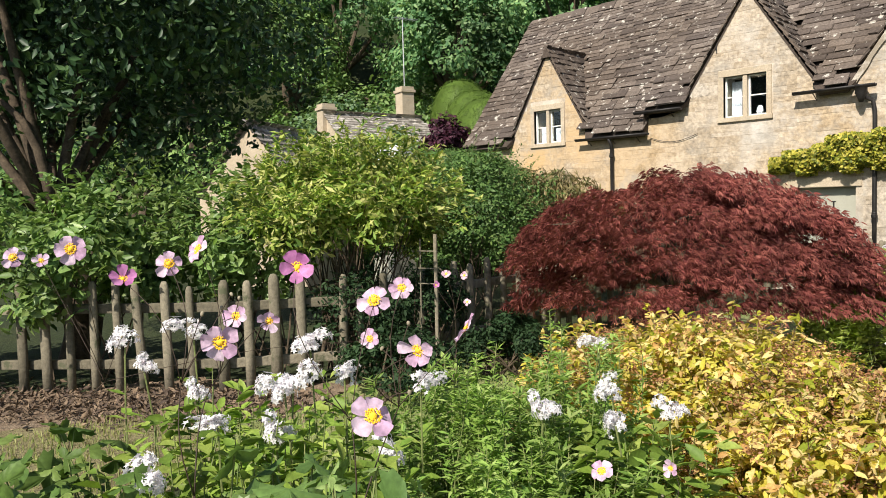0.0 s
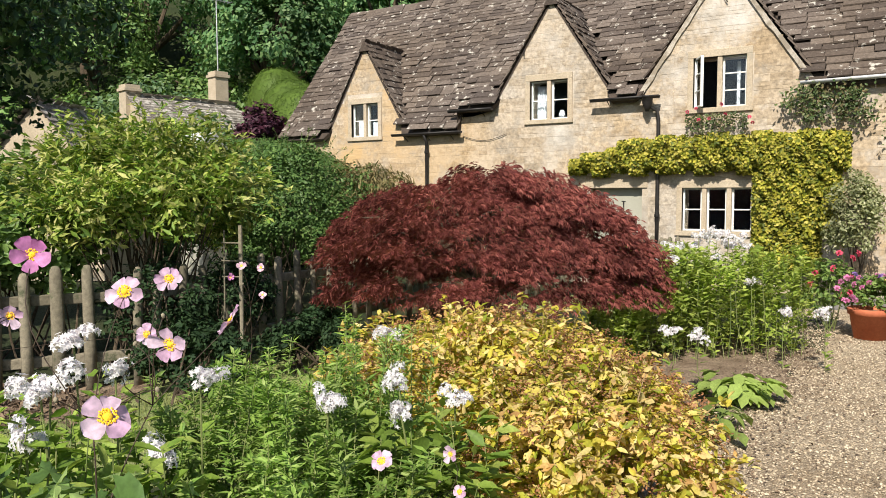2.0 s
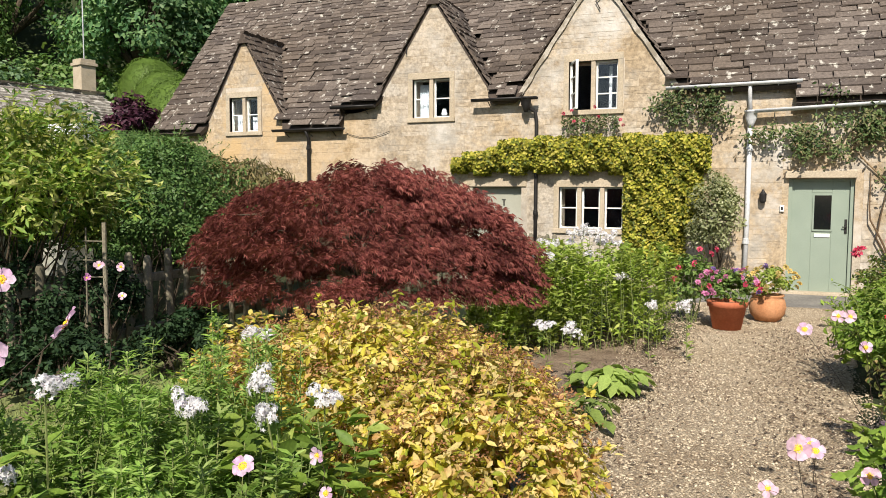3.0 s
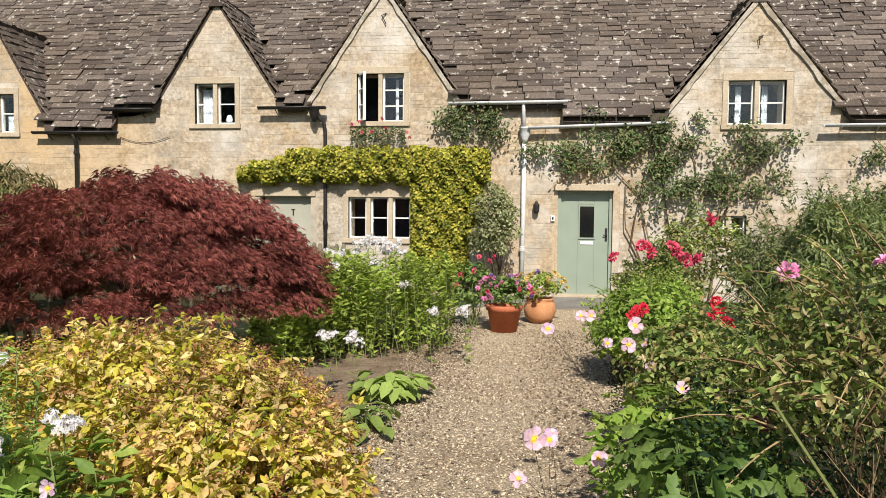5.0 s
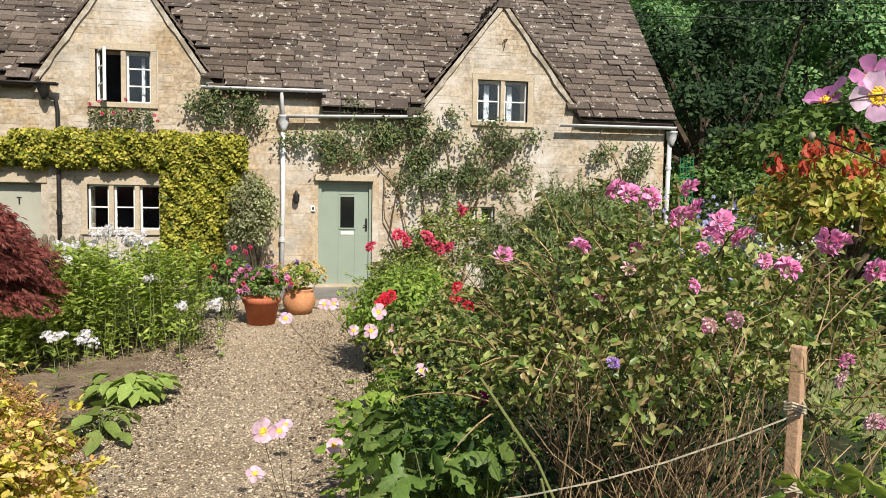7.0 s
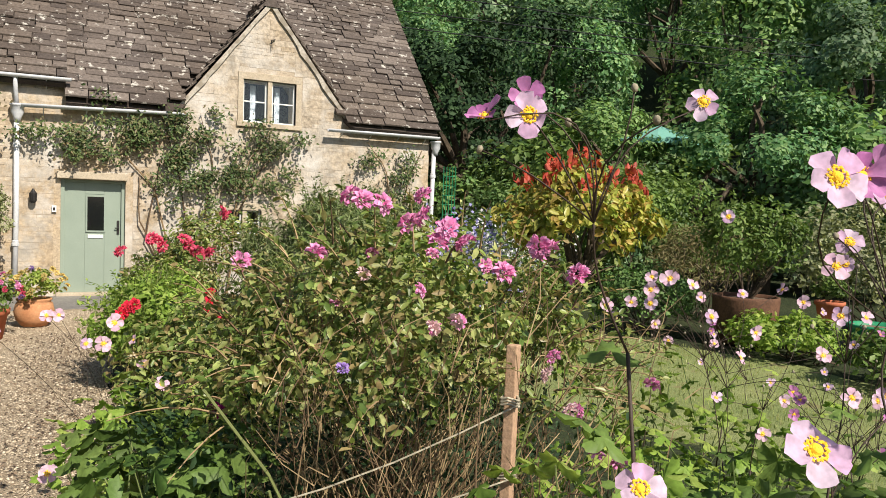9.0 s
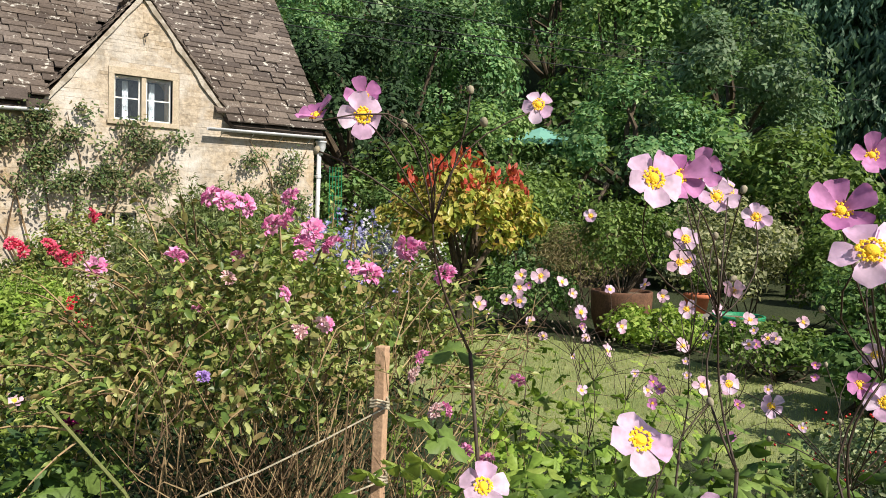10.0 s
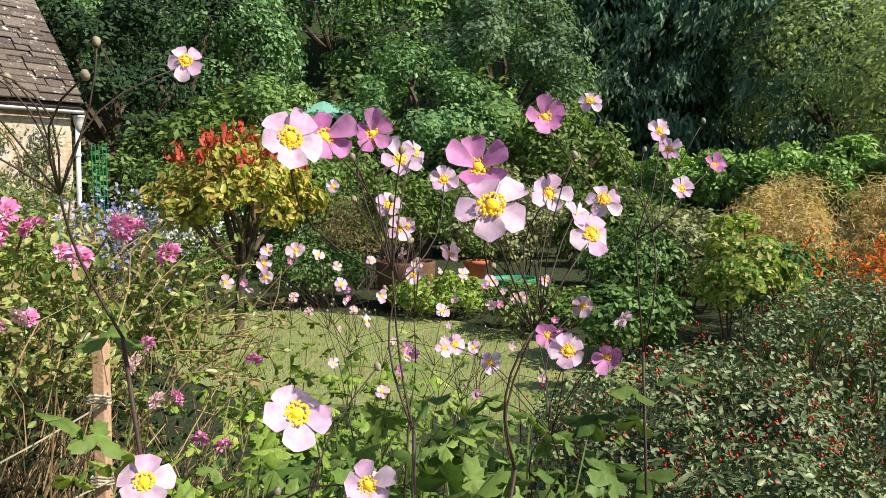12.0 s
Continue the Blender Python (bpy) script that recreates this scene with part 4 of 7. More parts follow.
# gutters and pipes
def gutter(x0, x1, z, y, mat, label, tilt=0.0):
    n, V, F = 7, [], []
    for x, dz in ((x0, 0), (x1, tilt)):
        for rad in (0.058, 0.05):
            for i in range(n):
                a = math.pi + math.pi * i / (n - 1)
                V.append((x, y + rad * math.cos(a), z + dz + rad * math.sin(a)))
    for i in range(n - 1):
        F += [(i, i + 1, 2 * n + i + 1, 2 * n + i), (n + i, 3 * n + i, 3 * n + i + 1, n + i + 1), (i, n + i, n + i + 1, i + 1), (2 * n + i, 2 * n + i + 1, 3 * n + i + 1, 3 * n + i)]
    F += [(0, 2 * n, 3 * n, n), (n - 1, 2 * n - 1, 4 * n - 1, 3 * n - 1)]
    g = part("gutter", (V, F), mat, cottage, label, smooth=True)
    k = max(2, int((x1 - x0) / 0.6))
    for i in range(k):
        xb = x0 + (x1 - x0) * (i + 0.5) / k
        part("bracket", tube([(xb, y, z - 0.05 + tilt * (i + .5) / k), (xb, y + 0.08, z - 0.09), (xb, Y0, z - 0.16)], 0.009, 5), mat, g)
    return g


gutter(-1.38, 0.80, 3.60, EAVE_Y - 0.02, m_pipegrey, "pale grey half-round gutter", 0.02)
gutter(0.08, 2.62, 3.15, EAVE_Y - 0.0, m_pipegrey, "pale grey half-round gutter", 0.08)
gutter(5.22, 7.62, 3.17, EAVE_Y - 0.02, m_pipegrey, "pale grey half-round gutter", 0.02)
gutter(-5.05, -3.72, 3.55, EAVE_Y - 0.02, m_black, "black half-round gutter")
gutter(-9.75, -7.95, 3.10, EAVE_Y - 0.0, m_black, "black half-round gutter")
gutter(-8.25, -7.2, 3.54, EAVE_Y - 0.02, m_black, "black half-round gutter")


def pipe(points, rad, mat, label, hopper=None, collars=()):
    p_ = part("downpipe", tube(points, rad, 12), mat, cottage, label, smooth=True)
    if hopper:
        x, y, z = hopper
        part("hopper", lathe([(rad, -0.2), (0.06, -0.13), (0.095, -0.05), (0.1, 0.05), (0.115, 0.06), (0.115, 0.09), (0.09, 0.09), (0.085, 0.02)], (x, y, z), 14), mat, p_, smooth=True)
    for x, y, z in collars:
        part("collar", lathe([(rad + .001, -0.05), (rad + .016, -0.045), (rad + .016, 0.0), (rad + .008, 0.01), (rad + .008, 0.04), (rad + .001, 0.05)], (x, y, z), 12), mat, p_)
    return p_


yp = Y0 - 0.08
pipe([(0.02, yp, 3.0), (0.02, yp, 1.5), (0.0, yp, 0.05)], 0.042, m_pipegrey, "pale grey cast-iron downpipe", (0.03, yp - 0.02, 3.06), [(0.01, yp, 0.9), (0.02, yp, 2.5)])
pipe([(0.0, EAVE_Y, 3.56), (0.0, yp, 3.4), (0.02, yp, 3.1)], 0.035, m_pipegrey, "short pale grey swan-neck pipe")
pipe([(7.58, yp, 3.0), (7.56, yp, 1.5), (7.56, yp, 0.05)], 0.045, m_pipegrey, "pale grey cast-iron downpipe", (7.6, yp - 0.03, 3.02), [(7.57, yp, 2.4)])
pipe([(-3.95, EAVE_Y, 3.5), (-3.95, EAVE_Y + .02, 3.38), (-3.8, yp, 3.28), (-3.77, yp, 3.1), (-3.77, yp, 1.6), (-3.77, yp, 0.05)], 0.036, m_black, "black cast-iron downpipe", (-3.95, EAVE_Y, 3.46), [(-3.77, yp, 1.35)])
pipe([(-8.9, EAVE_Y, 3.06), (-8.9, yp, 2.9), (-8.9, yp, 1.5), (-8.9, yp, 0.05)], 0.036, m_black, "black cast-iron downpipe", None, [(-8.9, yp, 2.7)])
# cables on the wall
part("wall_cable", tube(bend((-8.0, Y0 - 0.03, 3.0), (-6.95, Y0 - 0.03, 3.0), -0.12), 0.006, 5), m_wire, cottage)
part("wall_hook", tube([(4.2, Y0 - 0.02, 4.75), (4.12, Y0 - 0.06, 4.72), (4.14, Y0 - 0.05, 4.58)], 0.012, 5), m_black, cottage)
part("wall_hook", tube([(-2.6, Y0 - 0.02, 5.3), (-2.68, Y0 - 0.06, 5.25), (-2.6, Y0 - 0.05, 5.1)], 0.012, 5), m_black, cottage)
part("wall_hook", tube([(-6.55, Y0 - 0.02, 4.7), (-6.55, Y0 - 0.04, 4.55)], 0.012, 5), m_black, cottage)


# ---- woods and trees ----
def tree_meshes(h, R, n, size, mat, conifer=False, k=46):
    """Meshes of a tree at the origin: trunk with limbs, and crown."""
    if conifer:
        m = 260
        t = np.sort(rng.random(m) ** 0.8)
        a = rng.uniform(0, 2 * math.pi, m)
        reach = (1 - t) ** 0.65 * R * rng.uniform(0.6, 1.05, m) + 0.15
        j = rng.integers(0, m, n)
        f = rng.random(n) ** 0.6
        side = rng.normal(0, 0.16, n) * (1.2 - f)
        ca, sa = np.cos(a[j]), np.sin(a[j])
        out = reach[j] * f
        hang = rng.random(n) ** 1.5 * 0.9 * f
        P = np.c_[out * ca - side * reach[j] * sa, out * sa + side * reach[j] * ca, 0.8 + t[j] * (h - 0.8) + 0.12 * out - 0.09 * out ** 2 - hang]
        N = np.c_[ca, sa, np.full(n, .45)] + 0.3 * rng.normal(size=(n, 3))
        crown = foliage(P, N, size * rng.uniform(0.7, 1.4, n), LANCE, lead=np.c_[ca * .35, sa * .35, np.full(n, -1.4)])
        wood = tube([(0, 0, -0.6), (0, 0, h * .5), (0, 0, h * .97)], [0.28, 0.16, 0.03], 7)
        return mesh_of("trunk", *wood, m_bark), mesh_of("crown", *crown, mat)
    c = (0, 0, h - R * 1.05)
    P, N, C = cloud(n, c, (R, R, R * 1.1), k, 0.26, low=-0.6, up=0.35, inner=0.72, soft=0.4)
    crown = foliage(P, N, size * rng.uniform(0.6, 1.35, n), DIAMOND)
    fork = (rng.normal(0, .15), rng.normal(0, .15), h * 0.38)
    limbs = [tube(bend((0, 0, -0.6), fork, 0, 0.1, 5), np.linspace(0.24, 0.17, 5), 8)]
    for q in C[rng.permutation(len(C))[:9]]:
        limbs.append(tube(bend(fork, q, 0.2, 0.25, 5), np.linspace(0.12, 0.025, 5), 6))
    return mesh_of("trunk", *lump(*limbs), m_bark), mesh_of("crown", *crown, mat)


def place_tree(name, meshes, x, y, scale, label, group="", turn=0.0, z=None, squash=1.0):
    ob = thing(name, label, "tree", group)
    ob.matrix_basis = Matrix.LocRotScale((x, y, height(x, y) if z is None else z), Euler((0, 0, turn)), (scale, scale, scale * squash))
    for nm, me in zip(("trunk", "crown"), meshes):
        o = new(nm, me)
        o.parent = ob
    return ob


WOODS = [tree_meshes(9.5, 3.6, 9000, 0.24, L_wood, k=44), tree_meshes(10.5, 3.4, 9000, 0.23, L_wood, k=40), tree_meshes(8.5, 3.5, 9000, 0.23, L_grey, k=44), tree_meshes(9.0, 3.2, 9000, 0.21, L_wood2, k=40)]
NEAR_CONIFERS = [tree_meshes(15, 4.4, 26000, 0.24, L_conifer, True), tree_meshes(13.5, 4.0, 26000, 0.24, L_conifer, True)]
FAR_WOODS = [tree_meshes(10, 3.7, 2200, 0.46, L_wood), tree_meshes(9.5, 3.6, 2200, 0.46, L_grey)]
CONIFERS = [tree_meshes(15, 4.4, 3000, 0.7, L_conifer, True), tree_meshes(13, 4.0, 3000, 0.7, L_conifer, True)]
rw = random.Random(4)
for row, (dist, step) in enumerate(((31, 6.4), (38, 6.0), (46, 6.0), (56, 7.0))):
    az = -82.0
    while az < 96:
        a = radians(az + rw.uniform(-2, 2))
        d = dist + rw.uniform(-2, 2)
        x, y = d * math.sin(a), d * math.cos(a)
        az += math.degrees(step / dist)
        if -22 < az < 20 or (row == 0 and az < -20):
            continue
        if row == 0 and az > 66:
            continue
        if 68 < az < 84 and row < 4:
            me, kind, lab = CONIFERS[rw.randrange(2)], "conifer", "tall dark conifer on the wooded slope"
        else:
            i = rw.choice([0, 0, 1, 1, 3])
            me, kind, lab = WOODS[i] if row < 2 else FAR_WOODS[i % 2], "woodland_tree", "dense dark-green broadleaf tree on the wooded slope"
        place_tree(kind, me, x, y, rw.uniform(0.85, 1.25), lab, "trees of the wood", rw.uniform(0, 6.28))
for az, d in ((63, 29), (67.5, 27.5), (72, 28.5), (76.5, 27), (81, 29)):
    a = radians(az)
    place_tree("conifer", NEAR_CONIFERS[rw.randrange(2)], d * math.sin(a), d * math.cos(a), rw.uniform(1.0, 1.2), "tall dark conifer on the wooded slope", "trees of the wood", rw.uniform(0, 6.28))
for x, y, h in ((21.8, 1.6, 7.4), (24.6, 4.6, 8.2)):
    place_tree("willow_tree", tree_meshes(h, 3.2, 9000, 0.16, L_pale, k=90), x, y, 1.0, "pale green leafy tree at the wood edge", z=0.0)
# undergrowth along the foot of the wood
under = [tree_meshes(3.4, 1.7, 2100, 0.165, L_wood2, k=40), tree_meshes(3.0, 1.6, 2100, 0.155, L_mid, k=40), tree_meshes(3.2, 1.7, 2100, 0.165, L_grey, k=40)]
for az in list(np.arange(-80, -20, 6.5)) + list(np.arange(30, 92, 4.6)):
    for d in (19.5, 24.5, 30.0):
        if az < 0 and d < 22 or az > 60 and d < 28:
            continue
        a = radians(az + rw.uniform(-1.5, 1.5))
        dd = d + rw.uniform(-1.2, 1.2)
        place_tree("woodland_shrub", under[rw.randrange(3)], dd * math.sin(a), dd * math.cos(a), rw.uniform(0.9, 1.45) * (1.3 if d > 28 else 1.0), "leafy shrub at the edge of the wood", "shrubs of the wood edge", rw.uniform(0, 6.28))
# pale bushy tree and near garden trees on the right
place_tree("willow_tree", tree_meshes(8.2, 2.9, 13000, 0.17, L_grey, k=38), 19.6, 12.6, 1.0, "broad grey-green leafy tree at the wood edge", z=0.0)
place_tree("hedge_tree", tree_meshes(5.6, 2.4, 9000, 0.15, L_wood, k=30), 15.6, 12.6, 1.0, "dark green shrubby tree at the garden edge", z=0.0)
place_tree("hedge_tree", tree_meshes(4.6, 1.9, 7000, 0.14, L_wood2, k=28), 12.2, 14.6, 1.0, "bright green shrubby tree beyond the cottage", z=0.0)
place_tree("hedge_tree", tree_meshes(4.2, 1.9, 6000, 0.16, L_mid, k=40), 17.5, 9.4, 1.0, "mixed green garden tree beyond the lawn", z=0.0)
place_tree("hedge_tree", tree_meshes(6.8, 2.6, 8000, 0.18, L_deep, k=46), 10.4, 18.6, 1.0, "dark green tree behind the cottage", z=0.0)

for x, y, sc in ((-24.5, 26.5, 1.0), (-28, 30, 1.15), (-21, 30, 1.2), (-31, 24, 1.1), (-26, 35, 1.3), (-33, 31, 1.25), (-20.5, 36, 1.3), (-36, 24, 1.2)):
    place_tree("woodland_tree", WOODS[int(abs(x * 7)) % 2], x, y, sc, "dense dark-green broadleaf tree on the wooded slope", "trees of the wood", x)
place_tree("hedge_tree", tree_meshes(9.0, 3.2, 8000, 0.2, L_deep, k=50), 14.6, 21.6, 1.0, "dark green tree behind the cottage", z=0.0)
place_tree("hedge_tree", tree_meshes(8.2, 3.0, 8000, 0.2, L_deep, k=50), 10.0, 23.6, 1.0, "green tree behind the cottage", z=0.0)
for az in (-57, -52, -48, -44, -40, -36, -32):
    for d in (33.5, 37.5):
        a = radians(az + rw.uniform(-1.5, 1.5))
        place_tree("woodland_shrub", under[rw.randrange(3)], d * math.sin(a), d * math.cos(a), rw.uniform(1.3, 1.7), "leafy shrub at the edge of the wood", "shrubs of the wood edge", rw.uniform(0, 6.28))

# old apple tree at the left
apple = thing("apple_tree", "old spreading apple tree with dark dense leaves, unseen top added to shade it", "tree", at=(-9.3, 3.2, 0))
P, N, C = cloud(19000, (-9.9, 4.3, 4.45), (2.9, 3.0, 2.6), 110, 0.27, low=-0.95, up=0.2, inner=0.25)
P2, N2, C2 = cloud(5000, (-10.5, 2.5, 3.9), (1.3, 1.2, 1.9), 40, 0.32, low=-0.9, up=0.2)
# added clumps above the view that block the sun from the crown below
Pshade, Nshade, Cshade = cloud(9000, (-9.7, 0.9, 7.2), (3.2, 2.1, 1.2), 60, 0.3, low=-0.75, up=0.2)
part("crown", foliage(np.r_[P, P2, Pshade], np.r_[N, N2, Nshade], 0.125 * rng.uniform(0.6, 1.3, len(P) + len(P2) + len(Pshade)), LEAF), L_apple, apple, kind="stuff")
limbs = [tube(bend((-9.3, 3.2, -0.1), (-9.1, 3.0, 1.7), 0, 0.1), np.linspace(0.22, 0.16, 7), 10)]
for q in np.r_[C[:8], C2[:2], Cshade[:3]]:
    limbs.append(tube(bend((-9.1, 3.0, 1.65), q, 0.3, 0.3), np.linspace(0.07, 0.015, 7), 7))
part("trunk", lump(*limbs), m_bark, apple, smooth=True)

# ---- far cottages at the left ----
def far_house(x, y, rot, L, D, h, rise, label, z0=0.0, chim=(), win=()):
    ob = thing("far_cottage", label, "house")
    m = Matrix.Translation((x, y, z0)) @ Matrix.Rotation(radians(rot), 4, 'Z')
    def W(geo):
        return [tuple(m @ Vector(v)) for v in geo[0]], geo[1]
    body = ([(-L / 2, -D / 2, 0), (L / 2, -D / 2, 0), (L / 2, D / 2, 0), (-L / 2, D / 2, 0), (-L / 2, -D / 2, h), (L / 2, -D / 2, h), (L / 2, D / 2, h), (-L / 2, D / 2, h), (-L / 2, 0, h + rise), (L / 2, 0, h + rise)],
            [(0, 1, 5, 4), (2, 3, 7, 6), (1, 2, 6, 9, 5), (3, 0, 4, 8, 7), (4, 5, 9, 8), (6, 7, 8, 9)])
    part("wall", W(body), m_dressed, ob)
    V_, F_ = [], []
    for sg in (-1, 1):
        sl = math.hypot(D / 2, rise)
        v = -0.12
        while v < sl:
            u = -L / 2 - 0.12
            while u < L / 2 + 0.1:
                w_ = rr.uniform(0.22, 0.4)
                f0, f1 = v / sl, (v + 0.22) / sl
                y0_, z0_, y1_, z1_ = sg * -D / 2 * (1 - f0), h + rise * f0, sg * -D / 2 * (1 - f1), h + rise * f1
                j = rr.uniform(0.03, 0.08)
                o_ = len(V_)
                V_ += [(u, y0_, z0_ + j + .03), (u + w_ - .015, y0_, z0_ + j + .03), (u + w_ - .015, y1_, z1_ + .03), (u, y1_, z1_ + .03), (u, y0_, z0_), (u + w_ - .015, y0_, z0_)]
                F_ += [(o_, o_ + 1, o_ + 2, o_ + 3), (o_, o_ + 4, o_ + 5, o_ + 1)]
                u += w_
            v += 0.17
    part("roof", W((V_, np.array(F_))), m_slate_pale, ob, "lichened grey stone-slate roof")
    for cx, cy, ct, cs in chim:
        c = part("chimney", W(lump(box(cx - cs, cx + cs, cy - cs, cy + cs, h * 0.6, ct - 0.22, 0.01), box(cx - cs - .05, cx + cs + .05, cy - cs - .05, cy + cs + .05, ct - 0.22, ct - 0.12, 0.01), box(cx - cs, cx + cs, cy - cs, cy + cs, ct - 0.12, ct, 0.01))), m_dressed, ob, "square stone chimney")
    for wx, wz in win:
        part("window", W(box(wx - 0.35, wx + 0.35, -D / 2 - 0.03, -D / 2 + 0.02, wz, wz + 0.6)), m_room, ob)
    return ob, m


fh, m_ = far_house(-21.2, 17.75, 78, 3.7, 2.6, 4.05, 0.95, "small stone cottage with a pale lichened roof beyond the hedge", chim=((1.5, 0.2, 6.2, 0.26), (-1.75, 0.2, 5.4, 0.25)))
part("aerial", lump(tube([m_ @ Vector((1.5, .2, 5.9)), m_ @ Vector((1.5, .2, 8.8))], 0.025, 6), tube([m_ @ Vector((1.15, .2, 8.75)), m_ @ Vector((2.05, .2, 8.75))], 0.02, 5),
                    *[tube([m_ @ Vector((1.15 + .15 * i, 0, 8.75)), m_ @ Vector((1.15 + .15 * i, .4, 8.75))], 0.012, 4) for i in range(7)]), m_metal, fh, "television aerial on a pole")
far_house(-15.4, 9.9, 120, 2.4, 2.6, 2.1, 1.5, "low stone cottage with gabled slate roof", win=((0.3, 1.2),))

# clipped hedges, topiary and shrubs before the far cottages
def clipped(name, label, c, R, n, size, mat):
    ob = thing(name, label, "topiary", at=(c[0], c[1], 0))
    d = unit(rng.normal(size=(n, 3)))
    squared = lambda q: np.sign(q) * np.abs(q) ** 0.8
    P = np.array(c) + np.array(R) * squared(d) * rng.uniform(0.96, 1.0, (n, 1))
    keep = P[:, 2] > 0.02
    part("foliage", foliage(P[keep], (d + 0.3 * rng.normal(size=(n, 3)))[keep], size * rng.uniform(.7, 1.3, keep.sum())), mat, ob, kind="stuff")
    th, ph = np.linspace(0.02, math.pi - 0.02, 18), np.linspace(0, 2 * math.pi, 32, endpoint=False)
    G = np.array([(math.sin(a) * math.cos(b), math.sin(a) * math.sin(b), math.cos(a)) for a in th for b in ph])
    F = [(i * 32 + j, (i + 1) * 32 + j, (i + 1) * 32 + (j + 1) % 32, i * 32 + (j + 1) % 32) for i in range(17) for j in range(32)]
    part("inner_foliage", (np.array(c) + np.array(R) * 0.96 * squared(unit(G)), F), mat, ob, smooth=True, kind="stuff")
    part("stem", tube([(c[0], c[1], 0), (c[0], c[1], c[2] - R[2] * 0.5)], [0.12, 0.09], 7), m_bark, ob)
    return ob


clipped("topiary", "large rounded clipped yew", (-20.6, 21.8, 4.3), (1.2, 1.2, 2.4), 14000, 0.06, L_topiary)
clipped("topiary", "large rounded clipped yew", (-19.0, 20.9, 3.7), (1.25, 1.2, 2.3), 14000, 0.06, L_topiary)
clipped("topiary", "large rounded clipped yew", (-17.6, 20.0, 3.4), (1.3, 1.2, 2.1), 14000, 0.06, L_topiary)
clipped("garden_hedge", "long clipped green hedge", (-15.6, 14.0, 1.5), (5.0, 0.9, 1.75), 24000, 0.07, L_dark)
shrub("plum_shrub", "dark purple-leaved shrub beside the far cottage", "shrub", (-14.3, 14.7, 2.6), (0.95, 0.9, 2.0), 4500, 0.15, L_plum, k=30)
shrub("hillside_shrub", "bright green shrub on the slope", "shrub", (-27, 27.5, 4.6), (3.4, 2.4, 3.2), 7000, 0.24, L_wood2, k=40)
shrub("hillside_shrub", "bright green shrub on the slope", "shrub", (-24.5, 20.5, 2.8), (2.0, 1.5, 2.8), 5000, 0.2, L_mid, k=36)
shrub("hillside_shrub", "green shrub beside the far cottage", "shrub", (-16.8, 12.8, 1.6), (1.3, 1.3, 1.7), 5000, 0.13, L_dark, k=36)

# ---- picket fence ----
fence = thing("picket_fence", "weathered wooden picket fence with rounded pales", "fence", at=(-7, 3, 0))
def picket_mesh(h=1.08, r=0.048):
    prof = [(r, -0.05), (r * 1.02, 0.4), (r * .96, h - 0.1), (r * 0.86, h - 0.04), (r * 0.5, h - 0.005), (0.002, h)]
    V, F = lathe(prof, (0, 0, 0), 8)
    return mesh_of("picket", [(x, y * 0.72, z) for x, y, z in V], F, m_fence, True)
PK = picket_mesh()
FENCE = [(-9.6, 0.75), (-7.9, 2.27), (-6.35, 3.55), (-5.75, 4.5), (-5.62, 6.5), (-5.55, 8.6), (-5.3, 10.6), (-4.6, 12.6)]
def fence_line(pts, step):
    out = []
    for (ax, ay), (bx, by) in zip(pts, pts[1:]):
        L = math.hypot(bx - ax, by - ay)
        for i in range(int(L / step)):
            f = i * step / L
            out.append((ax + (bx - ax) * f, ay + (by - ay) * f, math.atan2(by - ay, bx - ax)))
    return out
for x, y, a in fence_line(FENCE, 0.245):
    o = new("picket", PK)
    o.parent = fence
    o.matrix_parent_inverse = fence.matrix_basis.inverted()
    o.matrix_basis = Matrix.LocRotScale((x, y, 0), Euler((rw.gauss(0, .02), rw.gauss(0, .02), a)), (rw.uniform(.85, 1.15), 1, rw.uniform(0.95, 1.04)))
for (ax, ay), (bx, by) in zip(FENCE, FENCE[1:]):
    a = math.atan2(by - ay, bx - ax)
    nx, ny = -math.sin(a) * 0.075, math.cos(a) * 0.075
    for zz in (0.28, 0.82):
        m = Matrix.Translation(((ax + bx) / 2 + nx, (ay + by) / 2 + ny, zz)) @ Matrix.Rotation(a, 4, 'Z')
        L = math.hypot(bx - ax, by - ay)
        g = box(-L / 2, L / 2, -0.03, 0.03, -0.045, 0.045, 0.008)
        part("rail", ([tuple(m @ Vector(v)) for v in g[0]], g[1]), m_fence, fence)
small_fence = thing("low_fence", "short grey wooden picket fence beside the cottage", "fence", at=(-3.8, 13.4, 0))
for i in range(9):
    o = new("picket", PK)
    o.parent = small_fence
    o.matrix_parent_inverse = small_fence.matrix_basis.inverted()
    o.matrix_basis = Matrix.LocRotScale((-4.15 + i * 0.1, 13.3, 0), None, (0.9, 1, 0.86 + 0.04 * math.sin(i * 5)))
part("rail", box(-4.2, -3.3, 13.34, 13.39, 0.62, 0.7, 0.006), m_fence, small_fence)

short = thing("picket_fence", "short run of weathered pickets before the cottage wall", "fence", at=(-3.3, 12.6, 0))
for x, y, a in fence_line([(-3.75, 12.55), (-2.85, 12.75)], 0.13):
    o = new("picket", PK)
    o.parent = short
    o.matrix_parent_inverse = short.matrix_basis.inverted()
    o.matrix_basis = Matrix.LocRotScale((x, y, 0), Euler((0, rw.gauss(0, .02), a)), (.9, 1, rw.uniform(.92, 1.0)))
part("rail", box(-3.75, -2.85, 12.72, 12.76, .6, .68, .006), m_fence, short)

